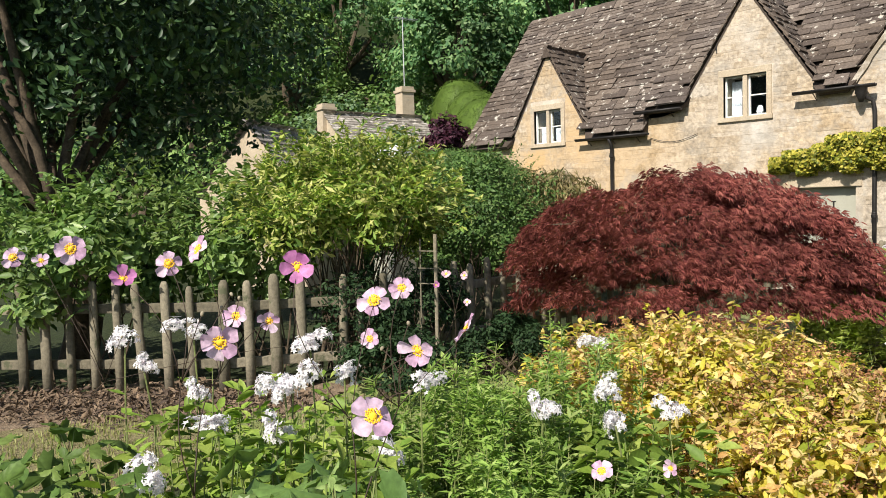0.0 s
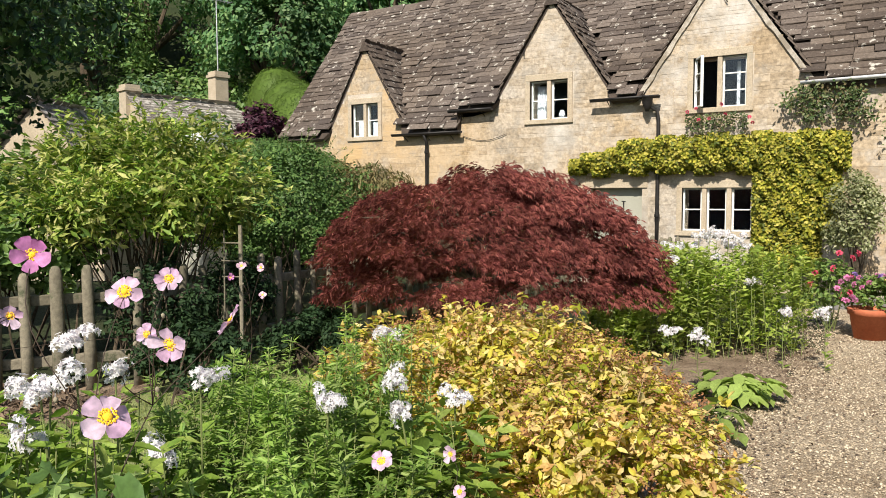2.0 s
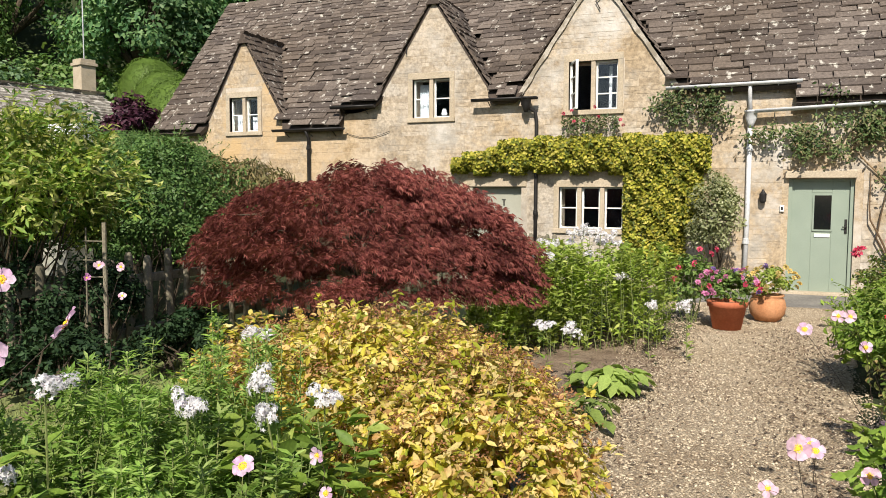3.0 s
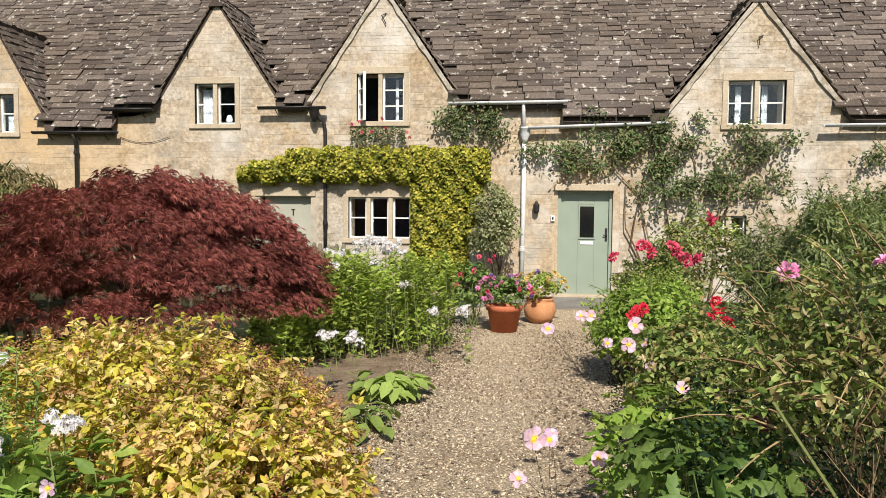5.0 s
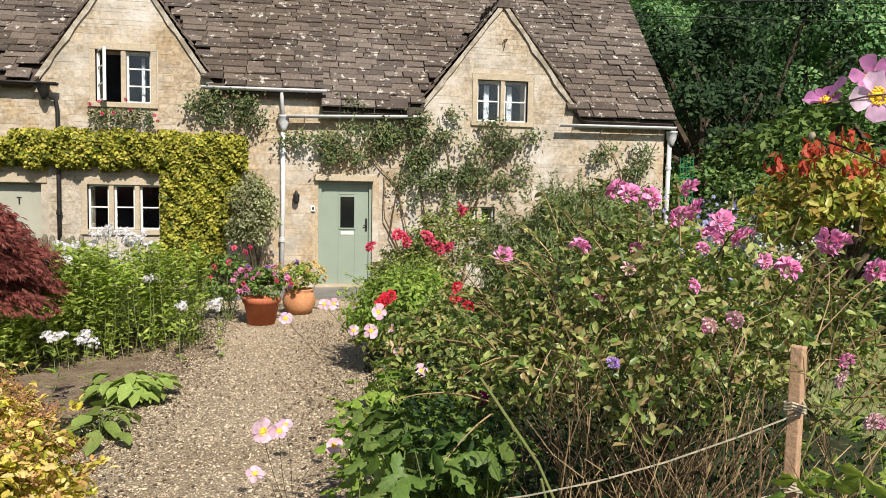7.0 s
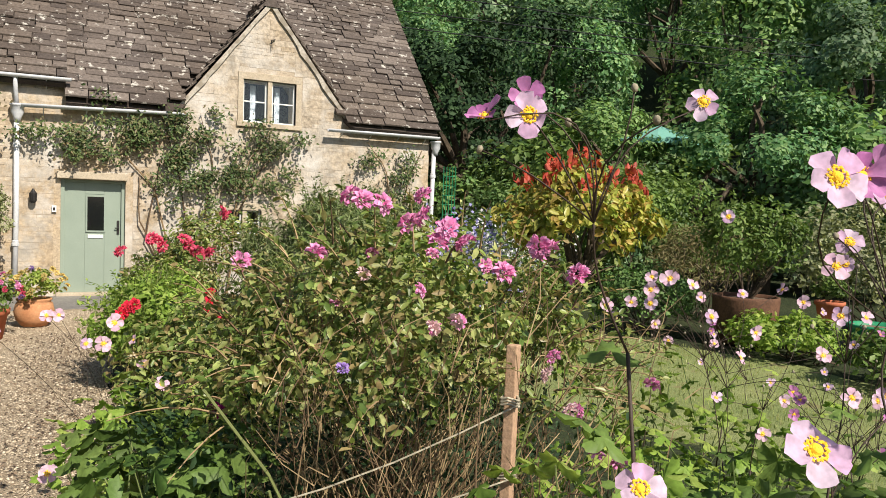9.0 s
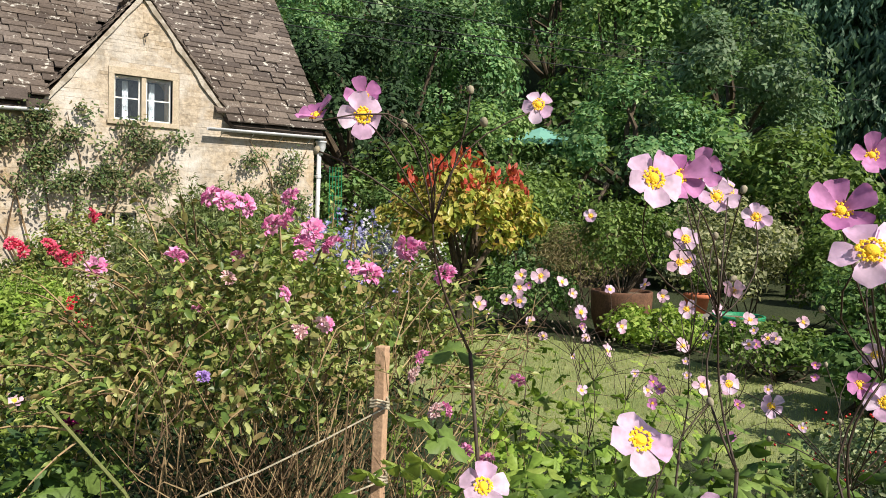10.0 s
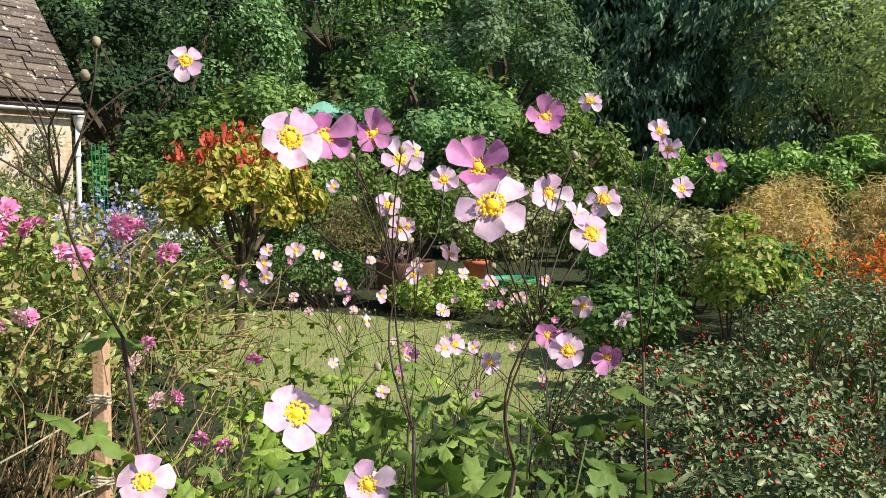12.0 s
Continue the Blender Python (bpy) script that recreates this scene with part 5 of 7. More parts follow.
# ---- left shrubs ----
sh_, C = shrub("rose_shrub", "leafy green shrub behind the picket fence", "shrub", (-7.9, 3.0, 1.05), (1.0, 1.0, 1.0), 4200, 0.12, L_hedgerose, LEAF, k=46)
sprays(sh_, (-7.9, 3.0, 1.05), (1.0, 1.0, 1.0), 110, 0.45, 0.11, L_hedgerose, LEAF, 9)
sh_, C = shrub("rose_shrub", "leafy green shrub behind the picket fence", "shrub", (-9.4, 1.7, 1.15), (1.1, 1.0, 1.05), 4200, 0.12, L_hedgerose, LEAF, k=46)
sprays(sh_, (-9.4, 1.7, 1.15), (1.1, 1.0, 1.05), 110, 0.45, 0.11, L_hedgerose, LEAF, 9)
sh_, C = shrub("rose_shrub", "leafy pale green shrub behind the fence", "shrub", (-7.3, 4.4, 1.15), (0.85, 0.85, 1.05), 3600, 0.115, L_hedgerose, LEAF, k=40)
sprays(sh_, (-7.3, 4.4, 1.15), (0.85, 0.85, 1.05), 110, 0.45, 0.11, L_hedgerose, LEAF, 9)
gs, C = shrub("golden_shrub", "yellow-green arching shrub with narrow leaves", "shrub", (-6.35, 5.1, 1.55), (1.15, 1.15, 0.85), 9500, 0.10, L_yellow, LANCE, k=62, cr=0.25, low=-0.3, stems=46, inner=0.75, soft=0.7, up=0.6)
sprays(gs, (-6.35, 5.1, 1.55), (1.15, 1.15, 0.85), 300, 0.5, 0.105, L_yellow, per=17, low=0.0)
shrub("golden_shrub", "golden leafy shrub with fine leaves", "shrub", (-7.4, 5.8, 1.5), (0.8, 0.8, 0.85), 5000, 0.10, L_yellow, LANCE, k=46, inner=0.7)
# these near-black leaves stand in for the shade along the fence
shrub("fence_climber", "climber leaning over the fence, deep shade in its leaf colour", "climbing plant", (-5.75, 4.75, 0.6), (0.6, 0.6, 0.6), 1500, 0.055, L_deep, LEAF, k=30)
shrub("fence_climber", "climber hiding the fence, deep shade in its leaf colour", "climbing plant", (-5.55, 5.4, 0.6), (0.4, 0.7, 0.6), 2400, 0.055, L_deep, LEAF, k=36)
shrub("fence_climber", "low plants before the fence, deep shade in their leaf colour", "climbing plant", (-5.25, 6.4, 0.28), (0.3, 0.5, 0.3), 800, 0.075, L_deep, LEAF, k=26)
shrub("fence_climber", "low plants added before the fence to stand for deep shade", "climbing plant", (-4.95, 4.5, 0.3), (0.65, 0.5, 0.42), 3600, 0.05, L_deep, LEAF, k=30)
shrub("fence_climber", "low plants added before the fence to stand for deep shade", "climbing plant", (-4.75, 5.7, 0.25), (0.5, 0.7, 0.36), 3200, 0.05, L_deep, LEAF, k=30)
sh_, C = shrub("clipped_shrub", "dense dark green small-leaved shrub", "shrub", (-7.3, 8.3, 1.25), (1.25, 1.2, 1.4), 16000, 0.06, L_dark, DIAMOND, k=70, cr=0.28)
sprays(sh_, (-7.3, 8.3, 1.25), (1.25, 1.2, 1.4), 120, 0.32, 0.05, L_dark, LANCE, 12)
shrub("clipped_shrub", "dense dark green small-leaved shrub", "shrub", (-8.9, 8.6, 1.3), (1.2, 1.2, 1.35), 9000, 0.07, L_dark, DIAMOND, k=60, cr=0.28)
shrub("feathery_shrub", "brownish green feathery shrub", "shrub", (-7.3, 10.0, 1.3), (0.9, 0.85, 1.3), 8000, 0.16, L_brush, NARROW, k=40, lead=UP * 2)
shrub("hedge_shrub", "green shrub against the cottage wall", "shrub", (-8.2, 12.9, 1.05), (1.4, 0.7, 1.0), 5000, 0.09, L_mid, LEAF, k=36)
shrub("hedge_shrub", "green shrub against the cottage wall", "shrub", (-6.0, 13.2, 0.95), (1.2, 0.6, 1.0), 4000, 0.09, L_mid, LEAF, k=36)
shrub("hedge_shrub", "mixed green shrub by the far end of the cottage", "shrub", (-11.2, 12.0, 1.4), (1.7, 1.1, 1.4), 7000, 0.1, L_dark, LEAF, k=46)

support = thing("plant_support", "weathered wooden post with a light trellis among the fence plants", "stake", at=(-5.2, 5.24, 0))
part("pole", tube([(-5.2, 5.24, -.05), (-5.19, 5.24, 1.44)], 0.02, 8), m_fence, support)
part("cane", tube([(-5.31, 5.13, 0), (-5.3, 5.14, 1.40)], 0.008, 6), m_fence, support)
for z_ in (0.95, 1.1, 1.27):
    part("crossbar", tube([(-5.32, 5.12, z_ + .01), (-5.18, 5.26, z_)], 0.007, 6), m_fence, support)

shed = thing("garden_shed", "small pale grey-green shed behind the hedge shrubs", "shed", at=(-13.0, 11.5, 0))
part("body", box(-13.35, -12.65, 11.15, 11.85, 0, 2.75, 0.01), m_doorgrey, shed)
part("roof", ([(-13.45, 11.05, 2.75), (-12.55, 11.05, 2.75), (-12.55, 11.95, 2.75), (-13.45, 11.95, 2.75), (-13.45, 11.5, 3.12), (-12.55, 11.5, 3.12)],
              [(0, 1, 5, 4), (2, 3, 4, 5), (0, 4, 3), (1, 2, 5), (3, 2, 1, 0)]), m_pipegrey, shed)

# ---- red maple ----
maple = thing("japanese_maple", "weeping dark red cut-leaf maple, dome shaped", "tree", at=(-3.85, 7.6, 0))
k_ = 330
d = unit(rng.normal(size=(k_ * 4, 3)))
d = d[d[:, 2] > -0.05][:k_]
C = np.array([-3.84, 7.6, 0.8]) + np.array([1.92, 1.62, 1.24]) * d * (0.55 + 0.45 * rng.random((len(d), 1)) ** .5)
C = C[(C[:, 2] > 1.1) | (rng.random(len(C)) < 0.42)]
rim = rng.uniform(0, 2 * math.pi, 36)
C = np.r_[C, np.c_[-3.84 + 1.82 * np.cos(rim) * rng.uniform(.8, 1.04, 36), 7.6 + 1.55 * np.sin(rim) * rng.uniform(.8, 1.04, 36), rng.uniform(0.66, 0.95, 36)]]
n_ = 36000
i = rng.integers(0, len(C), n_)
e = unit(rng.normal(size=(n_, 3)))
out = unit(np.c_[C[i][:, :2] - np.array([-3.85, 7.6]), np.full(n_, 0.1)])
P = C[i] + e * np.array([0.26, 0.26, 0.10]) * (rng.random((n_, 1)) ** .5) + out * 0.05
P[:, 2] -= 0.55 * np.linalg.norm((P - C[i])[:, :2], axis=1) ** 1.3
N = UP + 0.7 * out + 0.55 * rng.normal(size=(n_, 3))
part("foliage", foliage(P, N, rng.uniform(0.05, 0.095, n_), THREADS, lead=out * 1.3 - UP * 0.9), L_maple, maple, kind="stuff")
limbs = [tube(bend((-3.85, 7.6, -.05), (-3.8, 7.55, 0.6), 0, 0.05), np.linspace(0.1, 0.08, 7), 9)]
for q in C[:40]:
    limbs.append(tube(bend((-3.8, 7.55, 0.55), q - UP * 0.05, 0.35, 0.1), np.linspace(0.04, 0.008, 7), 5))
part("trunk", limbs[0], m_bark, maple, smooth=True)
part("branchwork", lump(*limbs[1:]), m_bark, maple, kind="stuff")

# ---- golden spirea mound ----
def mound(name, label, c, R, k, n, size, mat, shape, seeds=0):
    ob, C = shrub(name, label, "shrub", c, R, n, size, mat, shape, k=k, cr=0.2, low=-0.25, up=0.7, stems=40, stem_mat=m_twig, stem_r=0.006, inner=0.8, soft=0.75)
    if seeds:
        d = unit(rng.normal(size=(seeds * 3, 3)))
        d = d[d[:, 2] > 0.05][:seeds]
        Q = np.array(c) + np.array(R) * d * rng.uniform(0.92, 1.04, (len(d), 1))
        j = np.repeat(np.arange(len(Q)), 26)
        e = rng.normal(size=(len(j), 3)) * np.array([.028, .028, .012])
        sprays(ob, c, (R[0], R[1], R[2]), seeds // 2, 0.22, 0.05, L_spirea, LEAF, 12, m_twig, .15)
        part("seed_mass", foliage(Q[j] + e, UP + .6 * rng.normal(size=(len(j), 3)), 0.017, DIAMOND), L_seed, ob, "dry russet seed heads", kind="stuff")
    return ob


mound("golden_spirea", "golden-yellow leaved spirea mound with russet seed heads", (-1.72, 3.72, 0.48), (1.05, 0.9, 0.61), 210, 26000, 0.05, L_spirea, LEAF, 420)
mound("golden_spirea", "golden-yellow leaved spirea mound with russet seed heads", (-1.02, 3.35, 0.44), (0.60, 0.74, 0.55), 100, 12500, 0.05, L_spirea, LEAF, 190)

# ---- fine-leaved asters and phlox in the front bed ----
def tall_stems(name, label, category, spots, h, mat, leaf, shape, n_leaf, stem_mat, lead_out=True, hj=0.15, thick=0.004):
    """A clump of leafy upright stems."""
    sx, sy = np.mean([s[0] for s in spots]), np.mean([s[1] for s in spots])
    ob = thing(name, label, category, at=(sx, sy, 0))
    st, P, L = [], [], []
    for x, y in spots:
        hh = h * rng.uniform(1 - hj, 1 + hj)
        tip = np.array([x + rng.normal(0, .07), y + rng.normal(0, .07), hh])
        b = bend((x, y, 0), tip, 0, 0.03, 4)
        st.append(tube(b, np.linspace(thick, thick * .5, 4), 4))
        t = rng.random(n_leaf) ** 0.6
        a = rng.uniform(0, 6.283, n_leaf)
        o = np.c_[np.cos(a), np.sin(a), np.full(n_leaf, 0.45)]
        q = np.array([x, y, 0]) + (tip - np.array([x, y, 0])) * t[:, None]
        P.append(q + o * leaf * 0.45)
        L.append(o)
    P, L = np.concatenate(P), np.concatenate(L)
    N = UP * 1.0 - L * 0.3 + 0.3 * rng.normal(size=P.shape)
    part("leaf_mass", foliage(P, N, leaf * rng.uniform(.6, 1.3, len(P)), shape, lead=L * 2.5), mat, ob, kind="stuff")
    part("stem_mass", lump(*st), stem_mat, ob, kind="stuff")
    return ob


def scatter(n, c, R):
    a = rng.uniform(0, 6.283, n)
    r_ = np.sqrt(rng.random(n))
    return [(c[0] + R[0] * u * math.cos(t), c[1] + R[1] * u * math.sin(t)) for u, t in zip(r_, a)]


tall_stems("aster_clump", "dense clump of narrow-leaved green asters not yet in bloom", "flowers", scatter(130, (-1.82, 2.42), (0.52, 0.48)), 0.92, L_aster, 0.055, SLIM, 190, m_greenstem)
tall_stems("aster_clump", "dense clump of narrow-leaved green asters not yet in bloom", "flowers", scatter(70, (-1.38, 2.0), (0.32, 0.32)), 0.82, L_aster, 0.052, SLIM, 180, m_greenstem)
tall_stems("aster_clump", "taller pale-tipped aster stems", "flowers", scatter(14, (-1.75, 2.6), (0.35, 0.3)), 1.14, L_aster, 0.05, SLIM, 150, m_greenstem, hj=0.08)
tall_stems("phlox_clump", "bright green leafy phlox clump", "flowers", scatter(26, (-1.28, 2.42), (0.2, 0.24)), 0.86, L_fresh, 0.09, LEAF, 30, m_greenstem)
tall_stems("phlox_clump", "bright green leafy phlox clump", "flowers", scatter(62, (-2.3, 1.62), (0.55, 0.42)), 0.88, L_fresh, 0.085, LEAF, 30, m_greenstem, hj=0.25)
tall_stems("phlox_clump", "bright green leafy phlox clump", "flowers", scatter(44, (-1.8, 1.3), (0.42, 0.3)), 0.86, L_fresh, 0.085, LEAF, 30, m_greenstem, hj=0.25)
tall_stems("phlox_clump", "tall yellow-green leafy phlox clump beside the cottage path", "flowers", scatter(190, (-1.75, 9.0), (1.05, 0.8)), 1.0, L_phlox, 0.08, DIAMOND, 60, m_greenstem)
tall_stems("phlox_clump", "yellow-green leafy phlox clump", "flowers", scatter(60, (-2.25, 8.0), (0.5, 0.5)), 0.62, L_phlox, 0.09, DIAMOND, 36, m_greenstem)

PHLOX = {}
def phlox_head(size):
    lobes = rng.normal(0, .24, (5, 3)) * np.array([1, 1, .6]) * size
    n = 26
    P, N = [], []
    for q in lobes:
        d = unit(rng.normal(size=(n * 3, 3)))
        d = d[d[:, 2] > -0.2][:n]
        P.append(q + d * size * rng.uniform(.22, .38) * rng.uniform(.6, 1, (len(d), 1)))
        N.append(d + .3 * rng.normal(size=d.shape))
    P, N = np.concatenate(P), np.concatenate(N)
    return mesh_of("flower_head", *foliage(P, N, size * .22 * rng.uniform(.8, 1.15, len(P)), STAR), P_white)
for i in range(4):
    PHLOX[i] = phlox_head(0.105)
def phlox(x, y, z, s=1.22, label="white flowering phlox on a leafy stem"):
    ob = thing("white_phlox", label, "flower", "white phlox", at=(x, y, 0))
    o = new("flower_head", PHLOX[rw.randrange(4)])
    o.parent = ob
    o.matrix_basis = Matrix.LocRotScale((0, 0, z), Euler((rw.gauss(0, .3), rw.gauss(0, .3), rw.uniform(0, 6))), (s * rw.uniform(.7, 1.25), s * rw.uniform(.7, 1.0), s * rw.uniform(.75, 1.1)))
    b = (x + rw.gauss(0, .05), y + rw.gauss(0, .05), 0)
    part("stem", tube(bend(b, (x, y, z), 0, .02, 5), 0.0035, 5), m_greenstem, ob)
    n = 12
    t = rng.random(n) * 0.85
    a = rng.uniform(0, 6.28, n)
    o_ = np.c_[np.cos(a), np.sin(a), np.full(n, .5)]
    part("leaf_mass", foliage(np.c_[np.full(n, x), np.full(n, y), t * z] + o_ * .045, UP - .3 * o_, 0.09, DIAMOND, lead=o_ * 3), L_fresh, ob, kind="stuff")
for x, y, z in [(-3.1, 1.39, 1.21), (-2.81, 1.55, 1.26), (-2.16, 1.67, 1.25), (-2.77, 1.53, .99), (-2.1, 1.52, 1.12), (-1.89, 1.95, 1.09), (-2.15, 1.81, 1.1), (-1.92, 1.37, 1.04), (-2.19, 1.32, 1.02), (-1.88, .97, 1.01),
                (-3.05, 1.44, 1.08), (-1.5, 2.15, 1.02), (-1.43, 2.46, 1.05), (-1.35, 2.36, .95), (-1.29, 2.63, .94), (-1.92, 3.12, 1.06), (-1.79, 1.69, .95), (-2.09, 1.55, 1.14)]:
    phlox(x, y, z)
for x, y, z in [(-1.95, 9.5, 1.12), (-1.8, 9.45, 1.16), (-1.6, 9.5, 1.12), (-1.5, 9.6, 1.08), (-2.2, 9.1, .95), (-2.15, 9.2, 1.0), (-2.3, 8.9, .85), (-1.87, 9.67, 1.07), (-1.59, 9.73, 1.03), (-2.08, 8.98, .88), (-2.01, 9.63, 1.0), (-2.53, 8.28, .63), (-1.51, 6.58, .55), (-1.28, 6.64, .53), (-.82, 8.18, .56), (-.45, 8.23, .57), (-1.67, 9.09, .89), (-1.21, 8.65, .69), (-1.99, 8.79, .86), (-1.75, 9.6, 1.1), (-1.66, 9.75, 1.0), (-1.45, 9.7, 0.98)]:
    phlox(x, y, z + (.1 if y > 8.6 else 0), 1.6, "white phlox in bloom beside the path")

# ---- climbers and shrubs on the cottage front ----
ivy = thing("variegated_ivy", "clipped golden variegated ivy trained over the window", "climbing plant", at=(-2.5, 14.2, 0))
P, N = [], []
def slab(x0, x1, z0, z1, n, depth):
    fx = rng.uniform(x0, x1, n)
    fz = rng.uniform(z0, z1, n)
    edge = np.minimum.reduce([fx - x0 + .02, x1 - fx + .02, fz - z0 + .02, z1 - fz + .02])
    bulge = depth * np.clip(edge / 0.16, 0.1, 1) ** .5 + 0.06 * np.sin(fx * 13 + fz * 4) * np.sin(fz * 11 + fx * 3)
    y = Y0 - bulge * rng.uniform(.45, 1.08, n)
    P.append(np.c_[fx, y, fz])
    N.append(np.c_[rng.normal(0, .7, n), np.full(n, -1.0), rng.normal(.5, .6, n)])
for j in range(20):
    a_ = -5.45 + j * 0.24
    t_ = 2.42 + 0.36 * min(1, j / 5) + 0.04 * math.sin(j * 1.9)
    slab(a_ - .05, a_ + .29, 2.12 + 0.05 * math.sin(j * 2.3), t_, 640, 0.33)
slab(-2.1, -1.0, 0.35, 2.75, 7000, 0.3)
slab(-1.6, -0.72, 1.0, 2.76, 4800, 0.28)
P, N = np.concatenate(P), np.concatenate(N)
part("foliage", foliage(P, N, 0.066 * rng.uniform(.7, 1.3, len(P)), IVY), L_ivy, ivy, kind="stuff")
part("stem_mass", fan_stems((-1.4, 14.28, 0), [(-1.6, 14.25, 2.2), (-1.2, 14.25, 2.5), (-1.5, 14.25, 1.6)], 0.025, 0.008, spread=0.05), m_bark, ivy)

shrub("variegated_shrub", "grey-green cream-edged shrub against the wall", "shrub", (-0.47, 13.6, 1.2), (0.46, 0.42, 1.1), 5000, 0.062, L_olive, DIAMOND, k=50, cr=0.3)


def climber(name, label, lines, patches, mat=L_climb, flowers=(), fmat=None):
    """Stems on the wall along lines, with leafy patches (x, z, width, height, leaves)."""
    ob = thing(name, label, "climbing plant", at=(lines[0][0][0], Y0 - 0.1, 0))
    st = []
    for ln in lines:
        pts = np.array([(x, Y0 - 0.07 - 0.04 * math.sin(i * 2.1), z) for i, (x, z) in enumerate(ln)])
        t = np.linspace(0, len(pts) - 1, len(pts) * 3)
        pts = np.c_[np.interp(t, range(len(pts)), pts[:, 0]), np.interp(t, range(len(pts)), pts[:, 1]), np.interp(t, range(len(pts)), pts[:, 2])]
        pts[:, 0] += 0.02 * np.sin(t * 4)
        st.append(tube(pts, np.linspace(0.02, 0.006, len(pts)), 6))
    part("stem_mass", lump(*st), m_twig, ob)
    P, N = [], []
    for x, z, w, h, n in patches:
        kk = max(4, n // 90)
        cx, cz = x + rng.normal(0, w * .36, kk), z + rng.normal(0, h * .36, kk)
        i = rng.integers(0, kk, n)
        P.append(np.c_[cx[i] + rng.normal(0, .13, n), Y0 - rng.uniform(0.05, 0.34, n), cz[i] + rng.normal(0, .085, n)])
        N.append(np.c_[rng.normal(0, .7, n), np.full(n, -.8), rng.normal(.5, .5, n)])
    P, N = np.concatenate(P), np.concatenate(N)
    part("foliage", foliage(P, N, 0.075 * rng.uniform(.6, 1.25, len(P)), LEAF), mat, ob, kind="stuff")
    for x, z in flowers:
        blossom(ob, (x, Y0 - 0.3, z), 0.09, fmat)
    return ob


BLOOM = {}
def blossom(parent, at, size, mat, face=(0, -0.8, 0.6)):
    """A double bloom: cupped petals in rings."""
    if mat.name not in BLOOM:
        P, N, L, S = [], [], [], []
        for ring, (m, tilt, r_, s) in enumerate(((13, -.1, 0.30, .30), (14, 0.3, 0.28, .28), (13, 0.65, 0.22, .27), (11, 0.95, 0.15, .25), (8, 1.25, 0.07, .22))):
            for q in range(m):
                a = q * 6.283 / m + ring * .5 + rng.normal(0, .3)
                tl = tilt + rng.normal(0, .2)
                o = np.array([math.cos(a), math.sin(a), 0])
                up = np.array([0, 0, 1.0])
                l = o * math.cos(tl) + up * math.sin(tl)
                P.append(o * r_ * rng.uniform(.75, 1.2) + l * 0.1 + up * (.05 * ring) + rng.normal(0, .02, 3))
                L.append(l * 6)
                N.append(up * math.cos(tl) - o * math.sin(tl) + .3 * rng.normal(size=3))
                S.append(s * rng.uniform(.8, 1.25))
        BLOOM[mat.name] = mesh_of("flower", *foliage(np.array(P), np.array(N), np.array(S), (FULL[0] * np.array([1, 1.6, 2.6]), FULL[1]), lead=np.array(L)), mat)
    o = new("flower", BLOOM[mat.name])
    o.parent = parent
    q = Vector(face).to_track_quat('Z', 'Y').to_euler()
    w = parent.matrix_basis.inverted()
    o.matrix_parent_inverse = w
    o.matrix_basis = Matrix.LocRotScale(at, Euler((q.x + rw.gauss(0, .3), q.y + rw.gauss(0, .3), q.z + rw.uniform(0, 6))), (size, size, size * rw.uniform(.8, 1.1)))
    return o


climber("climbing_rose", "climbing rose with dark leaves over the door", [[(2.5, 0), (2.35, 1.0), (2.1, 1.9), (1.6, 2.5), (0.6, 2.75)], [(2.55, 0), (2.7, 1.2), (2.5, 2.2), (2.3, 3.0)], [(2.6, 0), (3.0, 1.4), (3.1, 2.4), (2.9, 3.2)], [(2.2, 0.6), (1.9, 1.3), (1.85, 2.1)], [(2.45, 0), (2.0, 1.0), (2.2, 2.4)]],
        [(1.5, 2.75, 1.5, .75, 1050), (0.75, 2.55, .6, .5, 500), (2.3, 2.6, .9, 1.0, 700), (2.75, 3.0, .6, .7, 450), (2.3, 1.9, .6, .6, 250), (2.9, 1.9, .7, .9, 450), (1.9, 2.9, 1.6, .4, 450)])
climber("climbing_rose", "climbing rose beneath the gable window", [[(3.4, 0), (3.5, 1.4), (3.7, 2.4), (4.2, 3.1)], [(3.4, 1.2), (3.9, 2.2), (4.6, 3.0)]], [(4.1, 2.85, .9, .55, 700), (3.6, 2.1, .6, .8, 450), (4.5, 2.1, 1.0, .6, 350)])
climber("climbing_rose", "climbing rose at the end of the wall", [[(6.6, 0), (6.7, 1.4), (6.5, 2.5), (6.1, 3.0)], [(6.7, 1.0), (7.0, 2.2), (7.3, 2.9)]], [(6.8, 2.6, .9, .5, 450), (6.3, 2.0, 1.0, .6, 350), (7.0, 1.9, .5, .8, 350)])
climber("hanging_creeper", "hanging leafy creeper under the eaves gutter", [[(-0.4, 3.4), (-0.9, 3.3), (-1.5, 3.4)]], [(-1.35, 3.3, .5, .35, 420), (-0.75, 3.25, .6, .4, 420), (-0.55, 3.0, .3, .3, 120)])
# window box with red geraniums
wbox = thing("window_flowers", "red geraniums trailing below the upper window", "flowers", at=(-2.7, Y0 - 0.15, 3.1))
P = np.c_[rng.uniform(-3.25, -2.2, 500), Y0 - rng.uniform(.05, .26, 500), 3.16 - np.abs(rng.normal(0, .2, 500))]
part("foliage", foliage(P, rng.normal(size=(500, 3)) + np.array([0, -1, .5]), 0.06, LEAF), L_climb, wbox, kind="stuff")
for x, z in [(-3.2, 3.2), (-3.0, 3.05), (-2.82, 3.06), (-2.62, 3.3), (-2.55, 3.12), (-2.15, 3.05), (-2.1, 2.95), (-3.05, 3.25)]:
    blossom(wbox, (x, Y0 - .28, z), 0.07, P_crim)

